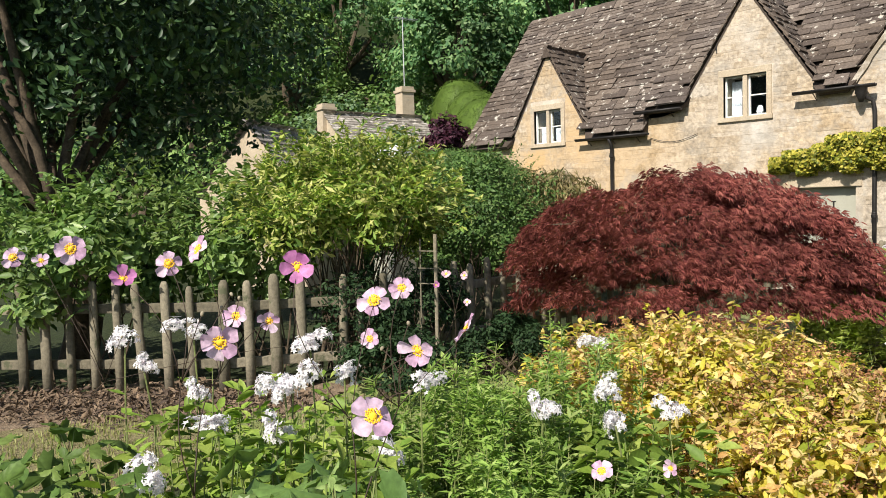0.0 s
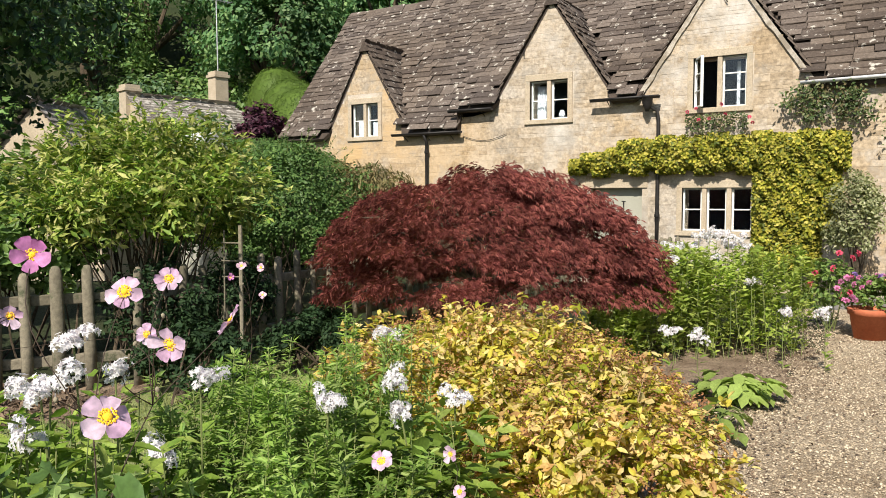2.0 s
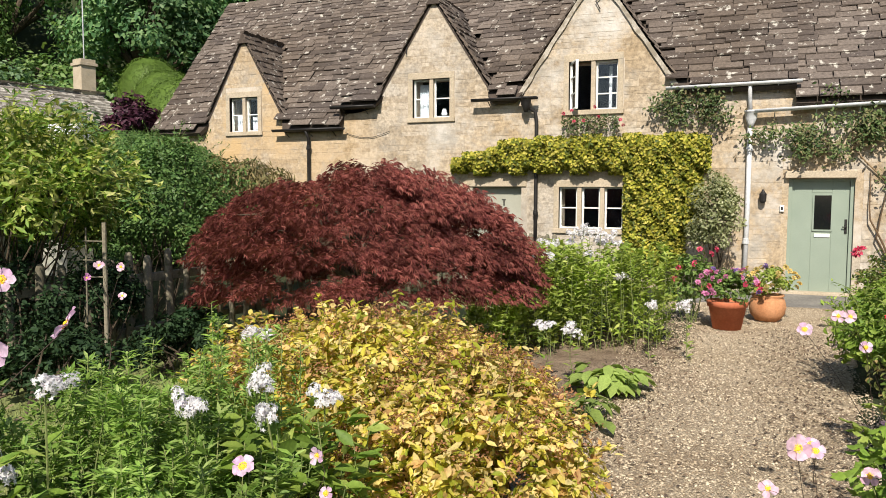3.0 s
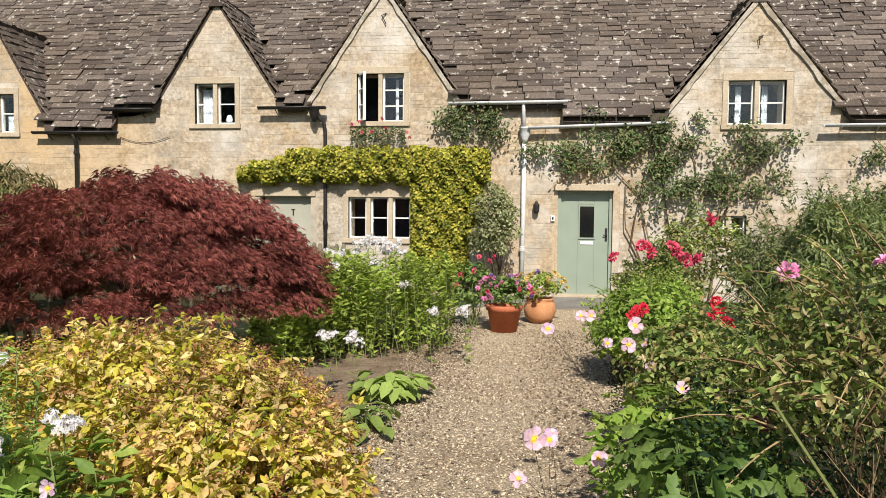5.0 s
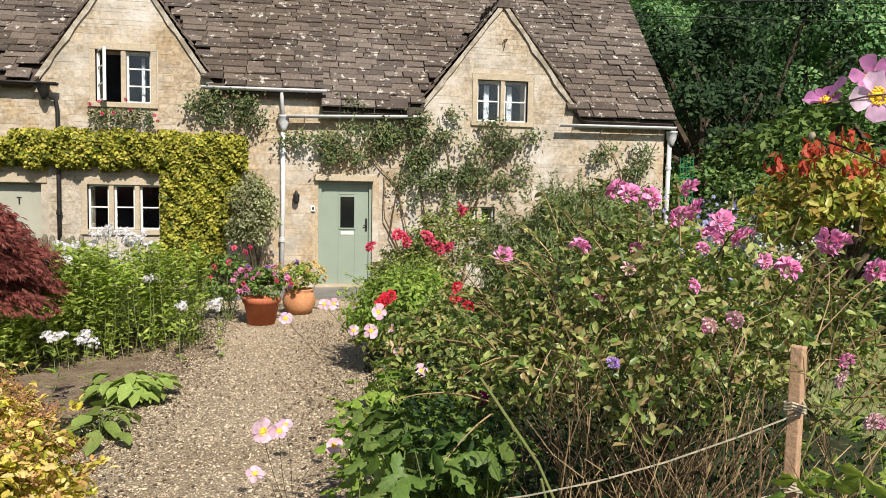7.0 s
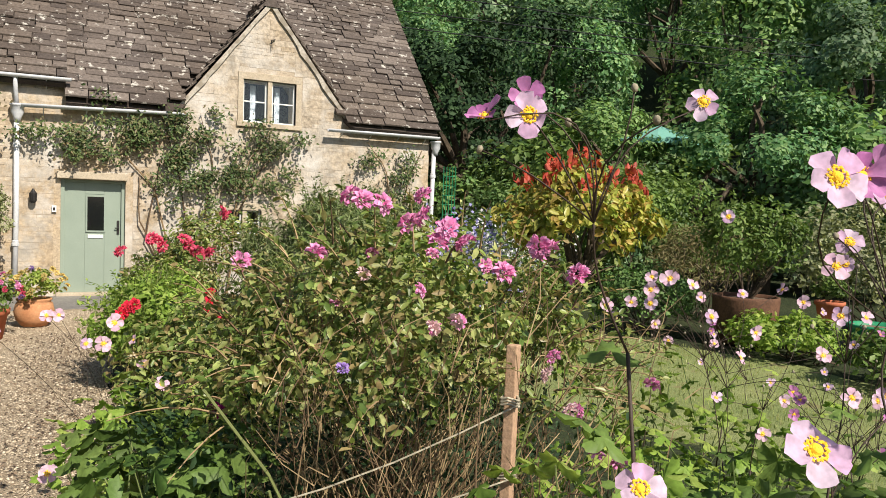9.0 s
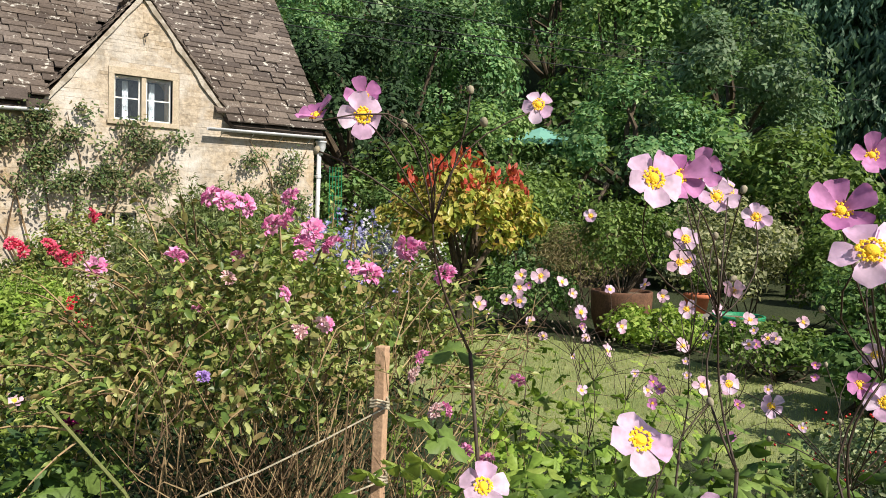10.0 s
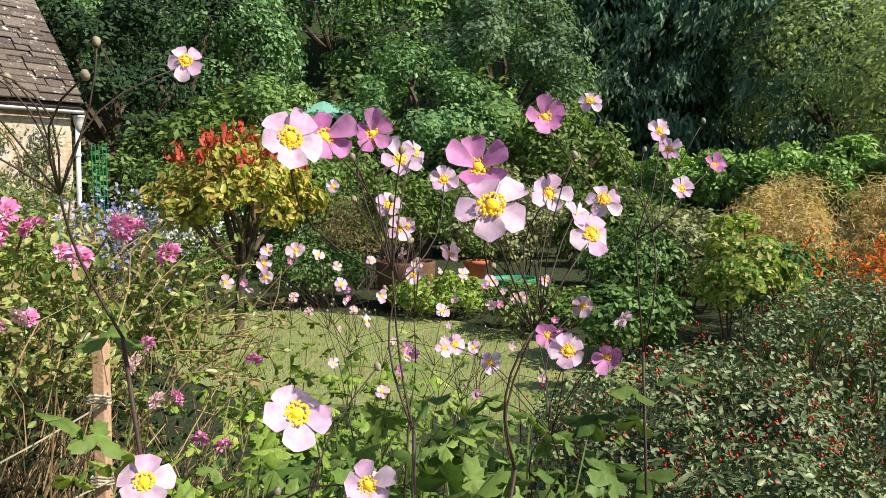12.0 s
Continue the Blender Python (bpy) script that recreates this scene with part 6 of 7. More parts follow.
# ---- pots by the door ----
def pot(name, label, x, y, prof, mat):
    ob = thing(name, label, "plant pot", at=(x, y, 0))
    part("pot", lathe(prof, (x, y, 0.0), 32), mat, ob, smooth=True)
    part("compost", lathe([(0.01, prof[-3][1] - 0.05), (prof[-1][0], prof[-3][1] - 0.05)], (x, y, 0), 20), m_soil, ob)
    return ob


TAPER = [(0.17, 0.012), (0.2, 0.012), (0.262, 0.34), (0.285, 0.345), (0.295, 0.42), (0.285, 0.43), (0.25, 0.43), (0.235, 0.30)]
ROUND = [(0.13, 0.012), (0.17, 0.02), (0.25, 0.12), (0.275, 0.24), (0.25, 0.35), (0.22, 0.39), (0.245, 0.41), (0.24, 0.43), (0.2, 0.43), (0.19, 0.34)]
TAPER = [(r * .86, z * .86) for r, z in TAPER]
ROUND = [(r * .86, z * .86) for r, z in ROUND]
pot1 = pot("terracotta_pot", "orange terracotta pot planted with pink and purple flowers", -0.14, 10.35, TAPER, m_terra)
pot2 = pot("terracotta_pot", "rounded pale terracotta pot with cream and yellow flowers", 0.34, 11.2, ROUND, m_terra2)
for ob, (x, y), kinds, nl in ((pot1, (-0.14, 10.35), (P_rose, P_crim, P_rose), 1100), (pot2, (0.34, 11.2), (P_cream, P_cream, P_cream), 700)):
    P, N, C = cloud(nl, (x, y, 0.52), (0.37, 0.35, 0.26), 24, 0.35, low=-0.5)
    part("foliage", foliage(P, N, 0.06, LEAF), L_mid if ob is pot1 else L_phlox, ob, kind="stuff")
    for i in range(34):
        a, e_ = rng.uniform(0, 6.28), rng.uniform(-.2, 1.2)
        blossom(ob, (x + .38 * math.cos(a) * math.cos(e_), y + .36 * math.sin(a) * math.cos(e_) - .05, 0.52 + .28 * math.sin(e_)), 0.075, kinds[i % 3] if i % 7 else P_purple)
P, N, C = cloud(900, (-0.62, 10.7, 0.5), (0.4, 0.4, 0.5), 24, 0.35)
gp = thing("potted_geranium", "red geranium clump beside the terracotta pots", "flowers", at=(-0.62, 10.7, 0))
part("foliage", foliage(P, N, 0.07, LEAF), L_mid, gp, kind="stuff")
part("stem_mass", fan_stems((-0.62, 10.7, 0), C[:10], .008, .004), m_greenstem, gp)
for q in [(-.75, 10.4, .75), (-.55, 10.35, .82), (-.35, 10.4, .95), (-.3, 10.5, 1.0), (-.8, 10.45, .6), (-.5, 10.5, 1.0)]:
    blossom(gp, q, 0.085, P_crim)

# ---- hosta ----
for hx, hy, nl, hs in ((-0.97, 6.68, 90, 0.21), (-0.95, 5.75, 22, 0.22)):
    hosta = thing("broad_leaf_plant", "low plant of broad green leaves on the soil", "plant", at=(hx, hy, 0))
    for i in range(nl):
        a = rng.uniform(0, 6.28)
        o = np.array([math.cos(a), math.sin(a), 0])
        q = np.array([hx, hy, 0.0]) + o * rng.uniform(.03, .36) + UP * rng.uniform(.05, .2)
        part("leaf", foliage([q], [UP * 1.0 + o * .35 + .2 * rng.normal(size=3)], [hs * rng.uniform(.6, 1.0)], (FULL[0] * np.array([1, 1.15, 1.6]), FULL[1]), lead=o * 4), L_hosta, hosta)
    part("stem_mass", fan_stems((hx, hy, 0), [(hx + .2 * math.cos(t), hy + .2 * math.sin(t), .15) for t in range(0, 12)], .006, .004, .03), m_greenstem, hosta)

# ---- right rose bed ----
rose, C = shrub("rose_bush", "tall rose bush with double pink blooms and twiggy stems", "shrub", (1.58, 2.6, 1.22), (0.85, 0.6, 0.47), 9000, 0.033, L_rose, LEAF, k=80, cr=0.2, low=-0.35, stems=0, inner=0.45, soft=0.7, bare=1.15)
sprays(rose, (1.62, 2.6, 1.17), (0.78, 0.55, 0.5), 160, 0.27, 0.036, L_rose, LEAF, 12, m_twig, -.25)
tips = [(1.5 + float(np.clip(.12 + rng.normal(0, .35), -.35, .75)), 2.45 + rng.normal(0, .24), rng.uniform(.6, 1.3)) for _ in range(260)]
part("stem_mass", fan_stems((1.5, 2.5, 0), tips, 0.0036, 0.0014, spread=0.26, n=6, sides=4, lift=0.05), m_twig, rose, "dry brown twiggy stems", kind="stuff")
tw = []
for _ in range(750):
    a_ = np.array([1.62 + .62 * rng.uniform(-1, 1), 2.45 + .5 * rng.uniform(-1, 1), rng.uniform(.55, 1.35)])
    tw.append(tube(bend(a_, a_ + unit(.7 * rng.normal(size=3) + UP * 1.5) * rng.uniform(.08, .26), .015, .015, 3), (.0018, .0014, .0008), 3, False))
part("twig_mass", lump(*tw), m_twig, rose, "dry brown twiggy stems", kind="stuff")
# near-black leaves behind the twigs, painting the bush's shaded depth
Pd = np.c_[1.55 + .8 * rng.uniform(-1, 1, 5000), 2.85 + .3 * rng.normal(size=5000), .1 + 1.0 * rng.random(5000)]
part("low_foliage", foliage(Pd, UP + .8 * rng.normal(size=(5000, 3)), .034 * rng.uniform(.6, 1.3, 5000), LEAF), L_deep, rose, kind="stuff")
part("young_stem", fan_stems((1.3, 2.3, 0), [(1.0, 2.1, 1.0), (0.85, 2.15, 1.25), (1.15, 2.0, .95), (1.8, 2.1, 1.2)], 0.007, 0.004), m_greenstem, rose)
for q in [(1.3, 2.3, 1.72), (1.33, 2.23, 1.71), (1.54, 2.41, 1.74), (1.38, 2.16, 1.66), (1.43, 2.17, 1.68), (1.47, 2.11, 1.65), (1.45, 2.12, 1.61), (1.52, 2.09, 1.61), (1.58, 1.99, 1.54), (1.71, 1.97, 1.6), (1.68, 1.98, 1.61), (1.77, 1.92, 1.54), (1.07, 2.77, 1.51), (1.21, 2.43, 1.56), (1.27, 2.32, 1.73)]:
    blossom(rose, q, 0.066, P_rose, (-.35, -.7, .6))
for q in [(1.71, 1.93, 1.32), (1.74, 1.86, 1.19), (1.9, 1.76, 1.27), (1.44, 2.1, 1.38), (1.5, 2.08, 1.4), (1.81, 1.77, 1.07), (1.77, 1.81, 1.09)]:
    blossom(rose, q, 0.045, P_rose, (-.35, -.7, .6))
for q in [(1.25, 2.5, 1.56), (1.39, 2.44, 1.56), (1.37, 2.06, 1.49), (1.26, 2.39, 1.42), (1.59, 2.1, 1.55), (1.51, 2.27, 1.57)]:
    blossom(rose, q, 0.042, P_rose, (-.35, -.7, .6))
for q in [(1.38, 2.0, 1.4), (1.43, 1.97, 1.42), (1.35, 2.4, 1.5), (1.6, 1.71, 1.24), (1.17, 2.85, 1.21), (1.62, 1.83, 1.3)]:
    blossom(rose, q, 0.045, P_blush, (-.35, -.7, .6))
blossom(rose, (1.18, 2.1, 1.29), 0.035, P_purple, (-.35, -.7, .6))
blossom(rose, (1.02, 2.85, 1.0), 0.07, P_magenta, (-.35, -.7, .6))
sh_, C = shrub("rose_bush", "green rose bush with small leaves", "shrub", (2.0, 4.0, 0.75), (0.95, 0.8, 0.78), 14000, 0.036, L_rose, LEAF, k=70, cr=0.26, stems=50, stem_mat=m_twig, stem_r=.006)
sprays(sh_, (2.0, 4.0, 0.75), (0.95, 0.8, 0.78), 150, 0.32, 0.04, L_rose, LANCE, 12)
redr, C = shrub("red_rose_bush", "rose bush with bright red blooms", "shrub", (1.45, 5.5, 0.55), (0.62, 0.65, 0.55), 5000, 0.055, L_rose, LEAF, k=50, cr=0.28, stems=40, stem_mat=m_twig, stem_r=.005)
for q in [(.95, 5.36, 1.01), (.99, 5.34, 1.03), (.92, 5.36, .98), (1.44, 5.29, 1.1), (1.47, 5.27, 1.03), (1.4, 5.19, 1.04), (1.5, 5.2, .98)]:
    blossom(redr, q, 0.085, P_red, (-.2, -.8, .5))
redr2, C = shrub("red_rose_bush", "rose bush with coral red blooms near the door", "shrub", (1.95, 10.7, 0.55), (0.75, 0.55, 0.6), 4500, 0.06, L_rose, LEAF, k=46, cr=0.28, stems=30, stem_mat=m_twig, stem_r=.006)
for q in [(1.72, 10.34, 1.17), (1.65, 10.34, 1.2), (2.04, 10.3, 1.2), (2.18, 10.26, 1.05), (2.36, 10.23, 1.04), (1.26, 9.98, 1.06), (1.78, 10.3, 1.1), (2.1, 10.3, 1.12), (2.25, 10.3, 1.0), (2.67, 11.2, 1.57), (2.75, 11.2, 1.5)]:
    blossom(redr2, q, 0.17, P_crim, (-.2, -.8, .5))
sh_, C = shrub("feathery_shrub", "tall feathery fine-leaved green shrub", "shrub", (2.95, 7.3, 0.95), (1.0, 0.9, 0.98), 14000, 0.085, L_feather, NARROW, k=80, cr=0.26, lead=UP * 1.2, stems=40, stem_mat=m_greenstem, stem_r=.005)
sprays(sh_, (2.95, 7.3, 0.95), (1.0, 0.9, 0.98), 160, 0.32, 0.06, L_feather, LANCE, 12)
shrub("feathery_shrub", "tall feathery fine-leaved green shrub", "shrub", (3.9, 9.6, 1.0), (1.0, 0.9, 1.0), 8000, 0.09, L_mid, NARROW, k=60, cr=0.26, lead=UP * 1.2)
shrub("garden_shrub", "leafy green shrub before the wall", "shrub", (2.9, 12.6, 0.8), (1.0, 0.6, 0.85), 4000, 0.075, L_rose, LEAF, k=40)
shrub("garden_shrub", "yellow-flecked green shrub before the wall", "shrub", (5.4, 12.4, 1.0), (1.3, 0.7, 1.15), 6000, 0.075, L_olive, LEAF, k=50)
sh_, C = shrub("garden_shrub", "leafy green perennial clump by the path", "shrub", (1.35, 7.6, 0.5), (0.55, 0.9, 0.52), 4500, 0.07, L_fresh, LEAF, k=46)
sprays(sh_, (1.35, 7.6, 0.5), (0.55, 0.9, 0.52), 90, 0.32, 0.06, L_fresh, LANCE, 12)
shrub("garden_shrub", "leafy green perennial clump by the path", "shrub", (1.65, 9.2, 0.45), (0.55, 0.8, 0.5), 3000, 0.07, L_fresh, LEAF, k=36)

# leaf litter along the edges of the path
n = 6500
lx = np.where(rng.random(n) < .5, .62 + .25 * rng.normal(size=n), -.8 + .28 * rng.normal(size=n))
ly = rng.uniform(2.2, 10.5, n)
tagged(part("leaf_litter", foliage(np.c_[lx, ly, np.full(n, .016)], UP + .35 * rng.normal(size=(n, 3)), rng.uniform(.012, .04, n), LEAF), m_litter), "dry fallen leaves and bark along the path edge", "leaf litter", kind="stuff")

# bark mulch at the foot of the picket fence
n = 3500
f_ = rng.random(n)
mx_, my_ = -7.9 + 2.4 * f_ + .38 * rng.normal(size=n), 1.75 + 2.0 * f_ + .3 * rng.normal(size=n)
tagged(part("bark_mulch", foliage(np.c_[mx_, my_, rng.uniform(.012, .07, n)], UP + .7 * rng.normal(size=(n, 3)), rng.uniform(.03, .11, n), LANCE), m_litter), "brown bark mulch and dry stalks along the fence", "mulch", kind="stuff")

# stake and strings
stake = thing("garden_stake", "sawn wooden stake tied with twine", "stake", at=(1.62, 1.99, 0))
g = box(-0.017, 0.017, -0.015, 0.015, -0.1, 1.345, 0.003)
m = Matrix.Translation((1.6, 1.98, 0)) @ Matrix.Rotation(radians(35), 4, 'Z') @ Matrix.Rotation(radians(1.5), 4, 'Y')
part("post", ([tuple(m @ Vector(v)) for v in g[0]], g[1]), m_stake, stake)
for zz in (1.19, 0.99):
    part("knot", lump(*[tube([(1.61 + .026 * math.cos(t), 1.982 + .026 * math.sin(t), zz + dz + .006 * math.sin(t * 2)) for t in np.linspace(0, 6.283, 9)], 0.0035, 5) for dz in (0, .008, .016)]), m_string, stake)
part("twine", tube(bend((1.62, 1.95, 1.195), (0.62, 2.12, 0.93), -0.05), 0.0022, 5), m_string, stake)
part("twine", tube(bend((1.62, 1.95, 1.0), (0.75, 2.0, 0.90), -0.02), 0.0022, 5), m_string, stake)

# ---- broad lobed leaves at the feet of the anemones ----
def lobed_clump(name, label, c, R, n, size, mat=L_fresh, z=(0.2, 0.8), stem_mat=m_greenstem):
    ob = thing(name, label, "plant", at=(c[0], c[1], 0))
    P = np.array([(x, y, rng.uniform(*z)) for x, y in scatter(n, c, R)])
    o = unit(np.c_[P[:, :2] - np.array(c), np.zeros(n)] + .01)
    part("leaf_mass", foliage(P, UP + .4 * o + .5 * rng.normal(size=(n, 3)), size * rng.uniform(.5, 1.2, n), LOBED, lead=o * 2), mat, ob, kind="stuff")
    part("stem_mass", fan_stems((c[0], c[1], 0), P[:60], .004, .002, .1, 4, 4), stem_mat, ob, kind="stuff")
    return ob


lobed_clump("anemone_leaves", "clump of lobed bright green anemone leaves", (0.9, 3.5), (0.38, 0.75), 480, 0.12, z=(.1, .85))
lobed_clump("anemone_leaves", "dark lobed anemone leaves at the path edge", (0.84, 2.65), (0.28, 0.36), 240, 0.125, L_mid, z=(.3, 1.0))
lobed_clump("anemone_leaves", "clump of lobed green anemone leaves", (1.45, 1.35), (0.4, 0.35), 260, 0.10, z=(.5, 1.18))
lobed_clump("anemone_leaves", "clump of lobed green anemone leaves", (2.0, 1.35), (0.5, 0.4), 260, 0.125, L_mid, z=(.45, 1.12))
lobed_clump("anemone_leaves", "clump of lobed green anemone leaves", (2.4, 2.3), (0.55, 0.5), 340, 0.085, z=(.3, 0.95))
lobed_clump("anemone_leaves", "dark lobed anemone leaves in half shade", (1.75, 0.95), (0.35, 0.25), 90, 0.10, L_mid, z=(.8, 1.3))
lobed_clump("anemone_leaves", "clump of lobed green anemone leaves", (-1.15, 0.98), (0.24, 0.16), 52, 0.12, L_hedgerose, z=(1.0, 1.25))
lobed_clump("anemone_leaves", "dark green lobed leaves above the dry bed", (-2.2, 0.84), (0.4, 0.22), 90, 0.12, L_mid, z=(.7, 1.08))

# ---- anemones ----
def petal_ring(n, cup, wide, mat, name):
    V, F = [], []
    for q in range(n):
        a = q * 6.283 / n + rng.normal(0, .09)
        ln, wd = rng.uniform(.84, 1.1), wide * rng.uniform(.85, 1.12)
        rot = np.array([[math.cos(a), -math.sin(a), 0], [math.sin(a), math.cos(a), 0], [0, 0, 1]])
        o = len(V)
        tilt = cup + rng.normal(0, .18)
        for i, (t, w) in enumerate(((.05, .18), (.28, .5), (.55, .9), (.8, 1.0), (.93, .84), (1.0, .46))):
            for s in (-1, -.5, 0, .5, 1):
                x, y = t * ln * .5 - .03 * abs(s) * (i > 3), s * w * wd * .5 * .5
                zz = tilt * t * .5 + .07 * s * s * w - .16 * t * t * .5 + .02 * math.sin(s * 4 + q * 2 + t * 3)
                V.append(tuple(rot @ np.array([x, y, zz])))
        for i in range(5):
            for s in range(4):
                F.append((o + i * 5 + s, o + i * 5 + 5 + s, o + i * 5 + 6 + s, o + i * 5 + 1 + s))
    return mesh_of(name, V, F, mat, True)


OPEN = [petal_ring(5, .15, .86, P_pink, "flower"), petal_ring(6, .3, .72, P_pink, "flower"), petal_ring(5, .55, .84, P_deep, "flower"), petal_ring(6, .12, .77, P_pink, "flower"), petal_ring(5, .2, .96, P_pale, "flower"), petal_ring(5, .45, .84, P_pink, "flower"), petal_ring(5, .08, .83, P_pink, "flower")]
_a = np.arange(46) * 2.399
_r = 0.085 + 0.07 * rng.random(46)
_g = foliage(np.c_[_r * np.cos(_a), _r * np.sin(_a), 0.05 + 0.05 * rng.random(46)], UP + 0 * rng.normal(size=(46, 3)), 0.05, OCT)
EYE = mesh_of("flower_centre", *lump(lathe([(.08, .02), (.085, .06), (.06, .1), (.03, .12), (.005, .125)], (0, 0, 0), 12), (_g[0], _g[1].tolist())), P_yolk, False)
BUD = mesh_of("bud", *lathe([(.02, -.5), (.3, -.35), (.45, 0), (.36, .32), (.05, .5)], (0, 0, 0), 8), P_bud, True)


def anemone(base, flowers, label="tall pink Japanese anemone on dark branching stems", node=None, buds=4, size=0.094, kinds=(0, 5, 6, 3, 2, 1), leaf=6, stem=m_stem, toward=(0.2, 0.1, 1.62)):
    base = np.array([base[0], base[1], 0.0])
    ob = thing("anemone", label, "flower", "anemones", at=tuple(base))
    Q = np.array(flowers)
    mid = Q.mean(axis=0)
    node = np.array(node) if node is not None else base * 0.65 + mid * 0.35 + np.array([0, 0, -0.0])
    node[2] = max(0.35, Q[:, 2].min() - 0.28)
    st = [tube(bend(base, node, 0, .03), np.linspace(.0036, .0026, 7), 7)]
    forks = []
    for i in range(max(1, len(Q) // 3)):
        g = Q[i::max(1, len(Q) // 3)]
        f = node * .45 + g.mean(axis=0) * .55
        f[2] = min(f[2], g[:, 2].min() - 0.06)
        forks.append(f)
        st.append(tube(bend(node, f, .01, .02), np.linspace(.0018, .0013, 7), 6))
        for q in g:
            st.append(tube(bend(f, q - UP * .005, .02, .02), np.linspace(.0012, .0009, 7), 5))
        for b in range(max(1, buds // 3)):
            q = f + np.array([rng.normal(0, .07), rng.normal(0, .07), rng.uniform(.05, .2)])
            st.append(tube(bend(f, q, .01, .01, 5), .0011, 4))
            o = new("bud", BUD)
            o.parent = ob
            o.matrix_parent_inverse = ob.matrix_basis.inverted()
            o.matrix_basis = Matrix.LocRotScale(q, Euler((rw.gauss(0, .4), rw.gauss(0, .4), 0)), (.010, .010, .012))
    for g in st:
        part("stem", g, stem, ob, smooth=True)
    for i, q in enumerate(Q):
        face = unit(np.array(toward) - q) * .62 + np.array(SUN_TO) * .36 + rng.normal(0, .2, 3)
        if i % 5 == 3:
            face = np.array([rng.normal() * .6, -.5 + rng.normal() * .5, .5])
        e = Vector(face).to_track_quat('Z', 'Y')
        kd = kinds[i % len(kinds)]
        o = new("flower", OPEN[kd])
        o.parent = ob
        o.matrix_parent_inverse = ob.matrix_basis.inverted()
        s = size * (1.0 if i == 0 else rw.uniform(.64, .9))
        o.matrix_basis = Matrix.LocRotScale(q, e @ Euler((0, 0, rw.uniform(0, 6))).to_quaternion(), (s, s, s))
        c = new("flower_centre", EYE)
        c.parent = o
        c.scale = (1.1, 1.1, 0.85)
    n = leaf
    if n:
        L = np.array([node + (base - node) * rng.uniform(-.05, .35) + np.r_[rng.normal(0, .05, 2), rng.normal(0, .02)] for _ in range(n)])
        for q in L:
            part("leaf", foliage([q], UP + .5 * rng.normal(size=(1, 3)), [.075 * rng.uniform(.6, 1.2)], LOBED), L_mid, ob)
    return ob


anemone((-1.1, 0.98), [(-.99, 1.0, 1.35), (-1.08, 1.2, 1.43), (-1.23, 1.21, 1.52), (-1.13, 1.4, 1.44), (-1.33, 1.08, 1.6), (-1.5, 1.53, 1.5)], buds=6)
anemone((-1.35, .8), [(-1.46, .96, 1.44), (-1.7, 1.23, 1.43), (-1.61, .92, 1.61), (-1.74, 1.06, 1.63), (-1.65, .83, 1.58), (-2.11, 1.36, 1.39)], buds=6)
anemone((-2.6, .85), [(-2.22, .91, 1.63), (-3.35, 1.16, 1.54), (-2.56, .85, 1.6), (-2.22, 1.99, 1.21)])
anemone((-2.78, 3.05), [(-2.81, 3.01, 1.35), (-2.74, 3.08, 1.34), (-2.86, 2.98, 1.29), (-2.6, 2.95, 1.22)], "pale anemone going to seed beside the fence", kinds=(4, 4, 2), size=.05, leaf=4)
anemone((-1.15, 2.1), [(-1.17, 2.0, .93), (-1.1, 2.28, .88), (-1.02, 2.2, .8)], size=.075)
anemone((.45, 3.0), [(.29, 2.67, .97), (.35, 3.02, .88), (.52, 2.99, .81), (.23, 3.26, .62), (.34, 2.7, .96)], kinds=(4, 0, 4), size=.08, leaf=3)
anemone((.85, 4.3), [(.8, 4.26, 1.09), (.74, 3.99, 1.04), (.69, 4.56, .94), (.95, 4.89, .89), (1.04, 5.27, .67), (.34, 3.41, 1.2), (.51, 4.03, 1.17), (.56, 4.03, 1.17), (.74, 4.18, .66), (.98, 3.92, .85)], kinds=(4, 4, 0), size=.085)
anemone((1.24, 1.06), [(1.010, 1.061, 1.812), (1.03, 1.095, 1.838), (1.243, 1.02, 1.845), (.958, 1.07, 1.806)], buds=12, leaf=5, size=.06, kinds=(0, 2, 6, 2), toward=(0.5, 0.3, 1.75))
anemone((1.40, .78), [(1.235, .831, 1.747), (1.29, .84, 1.752), (1.56, .97, 1.74), (1.60, .975, 1.752), (1.655, .962, 1.712), (1.46, .93, 1.77), (1.70, 1.12, 1.67)], buds=9, size=.072, kinds=(0, 2, 5, 6, 3, 2), toward=(0.65, 0.2, 1.75))
anemone((1.25, .845), [(1.25, .845, 1.457)], size=.082, toward=(0.55, 0.25, 1.8), kinds=(0, 2), leaf=4)
anemone((1.44, .72), [(1.322, .644, 1.679), (1.385, .705, 1.718), (1.56, .72, 1.69), (1.58, .69, 1.66), (1.575, .668, 1.64), (1.82, .77, 1.68)], buds=9, size=.08, kinds=(6, 2, 5, 1, 0), toward=(0.65, 0.2, 1.7))
anemone((1.92, .74), [(1.77, .85, 1.81), (1.872, .822, 1.843), (2.09, .79, 1.805), (2.09, .772, 1.77), (1.943, .692, 1.697), (2.16, .71, 1.742)], size=.068, kinds=(2, 6, 0, 5, 1, 2), buds=9, toward=(0.9, 0.0, 1.7))
anemone((1.79, .83), [(1.81, .825, 1.432), (1.82, .87, 1.45), (1.86, .78, 1.42), (2.015, .82, 1.46), (2.34, 1.07, 1.417), (2.06, 1.15, 1.32), (2.09, 1.27, 1.34)], size=.066, buds=6, kinds=(0, 2, 2, 6, 4, 5))
anemone((1.95, 1.3), [(1.935, 1.30, 1.614), (1.95, 1.29, 1.62), (2.05, 1.36, 1.5), (1.98, 1.2, 1.56)], size=.056, kinds=(4, 0, 5), buds=9)
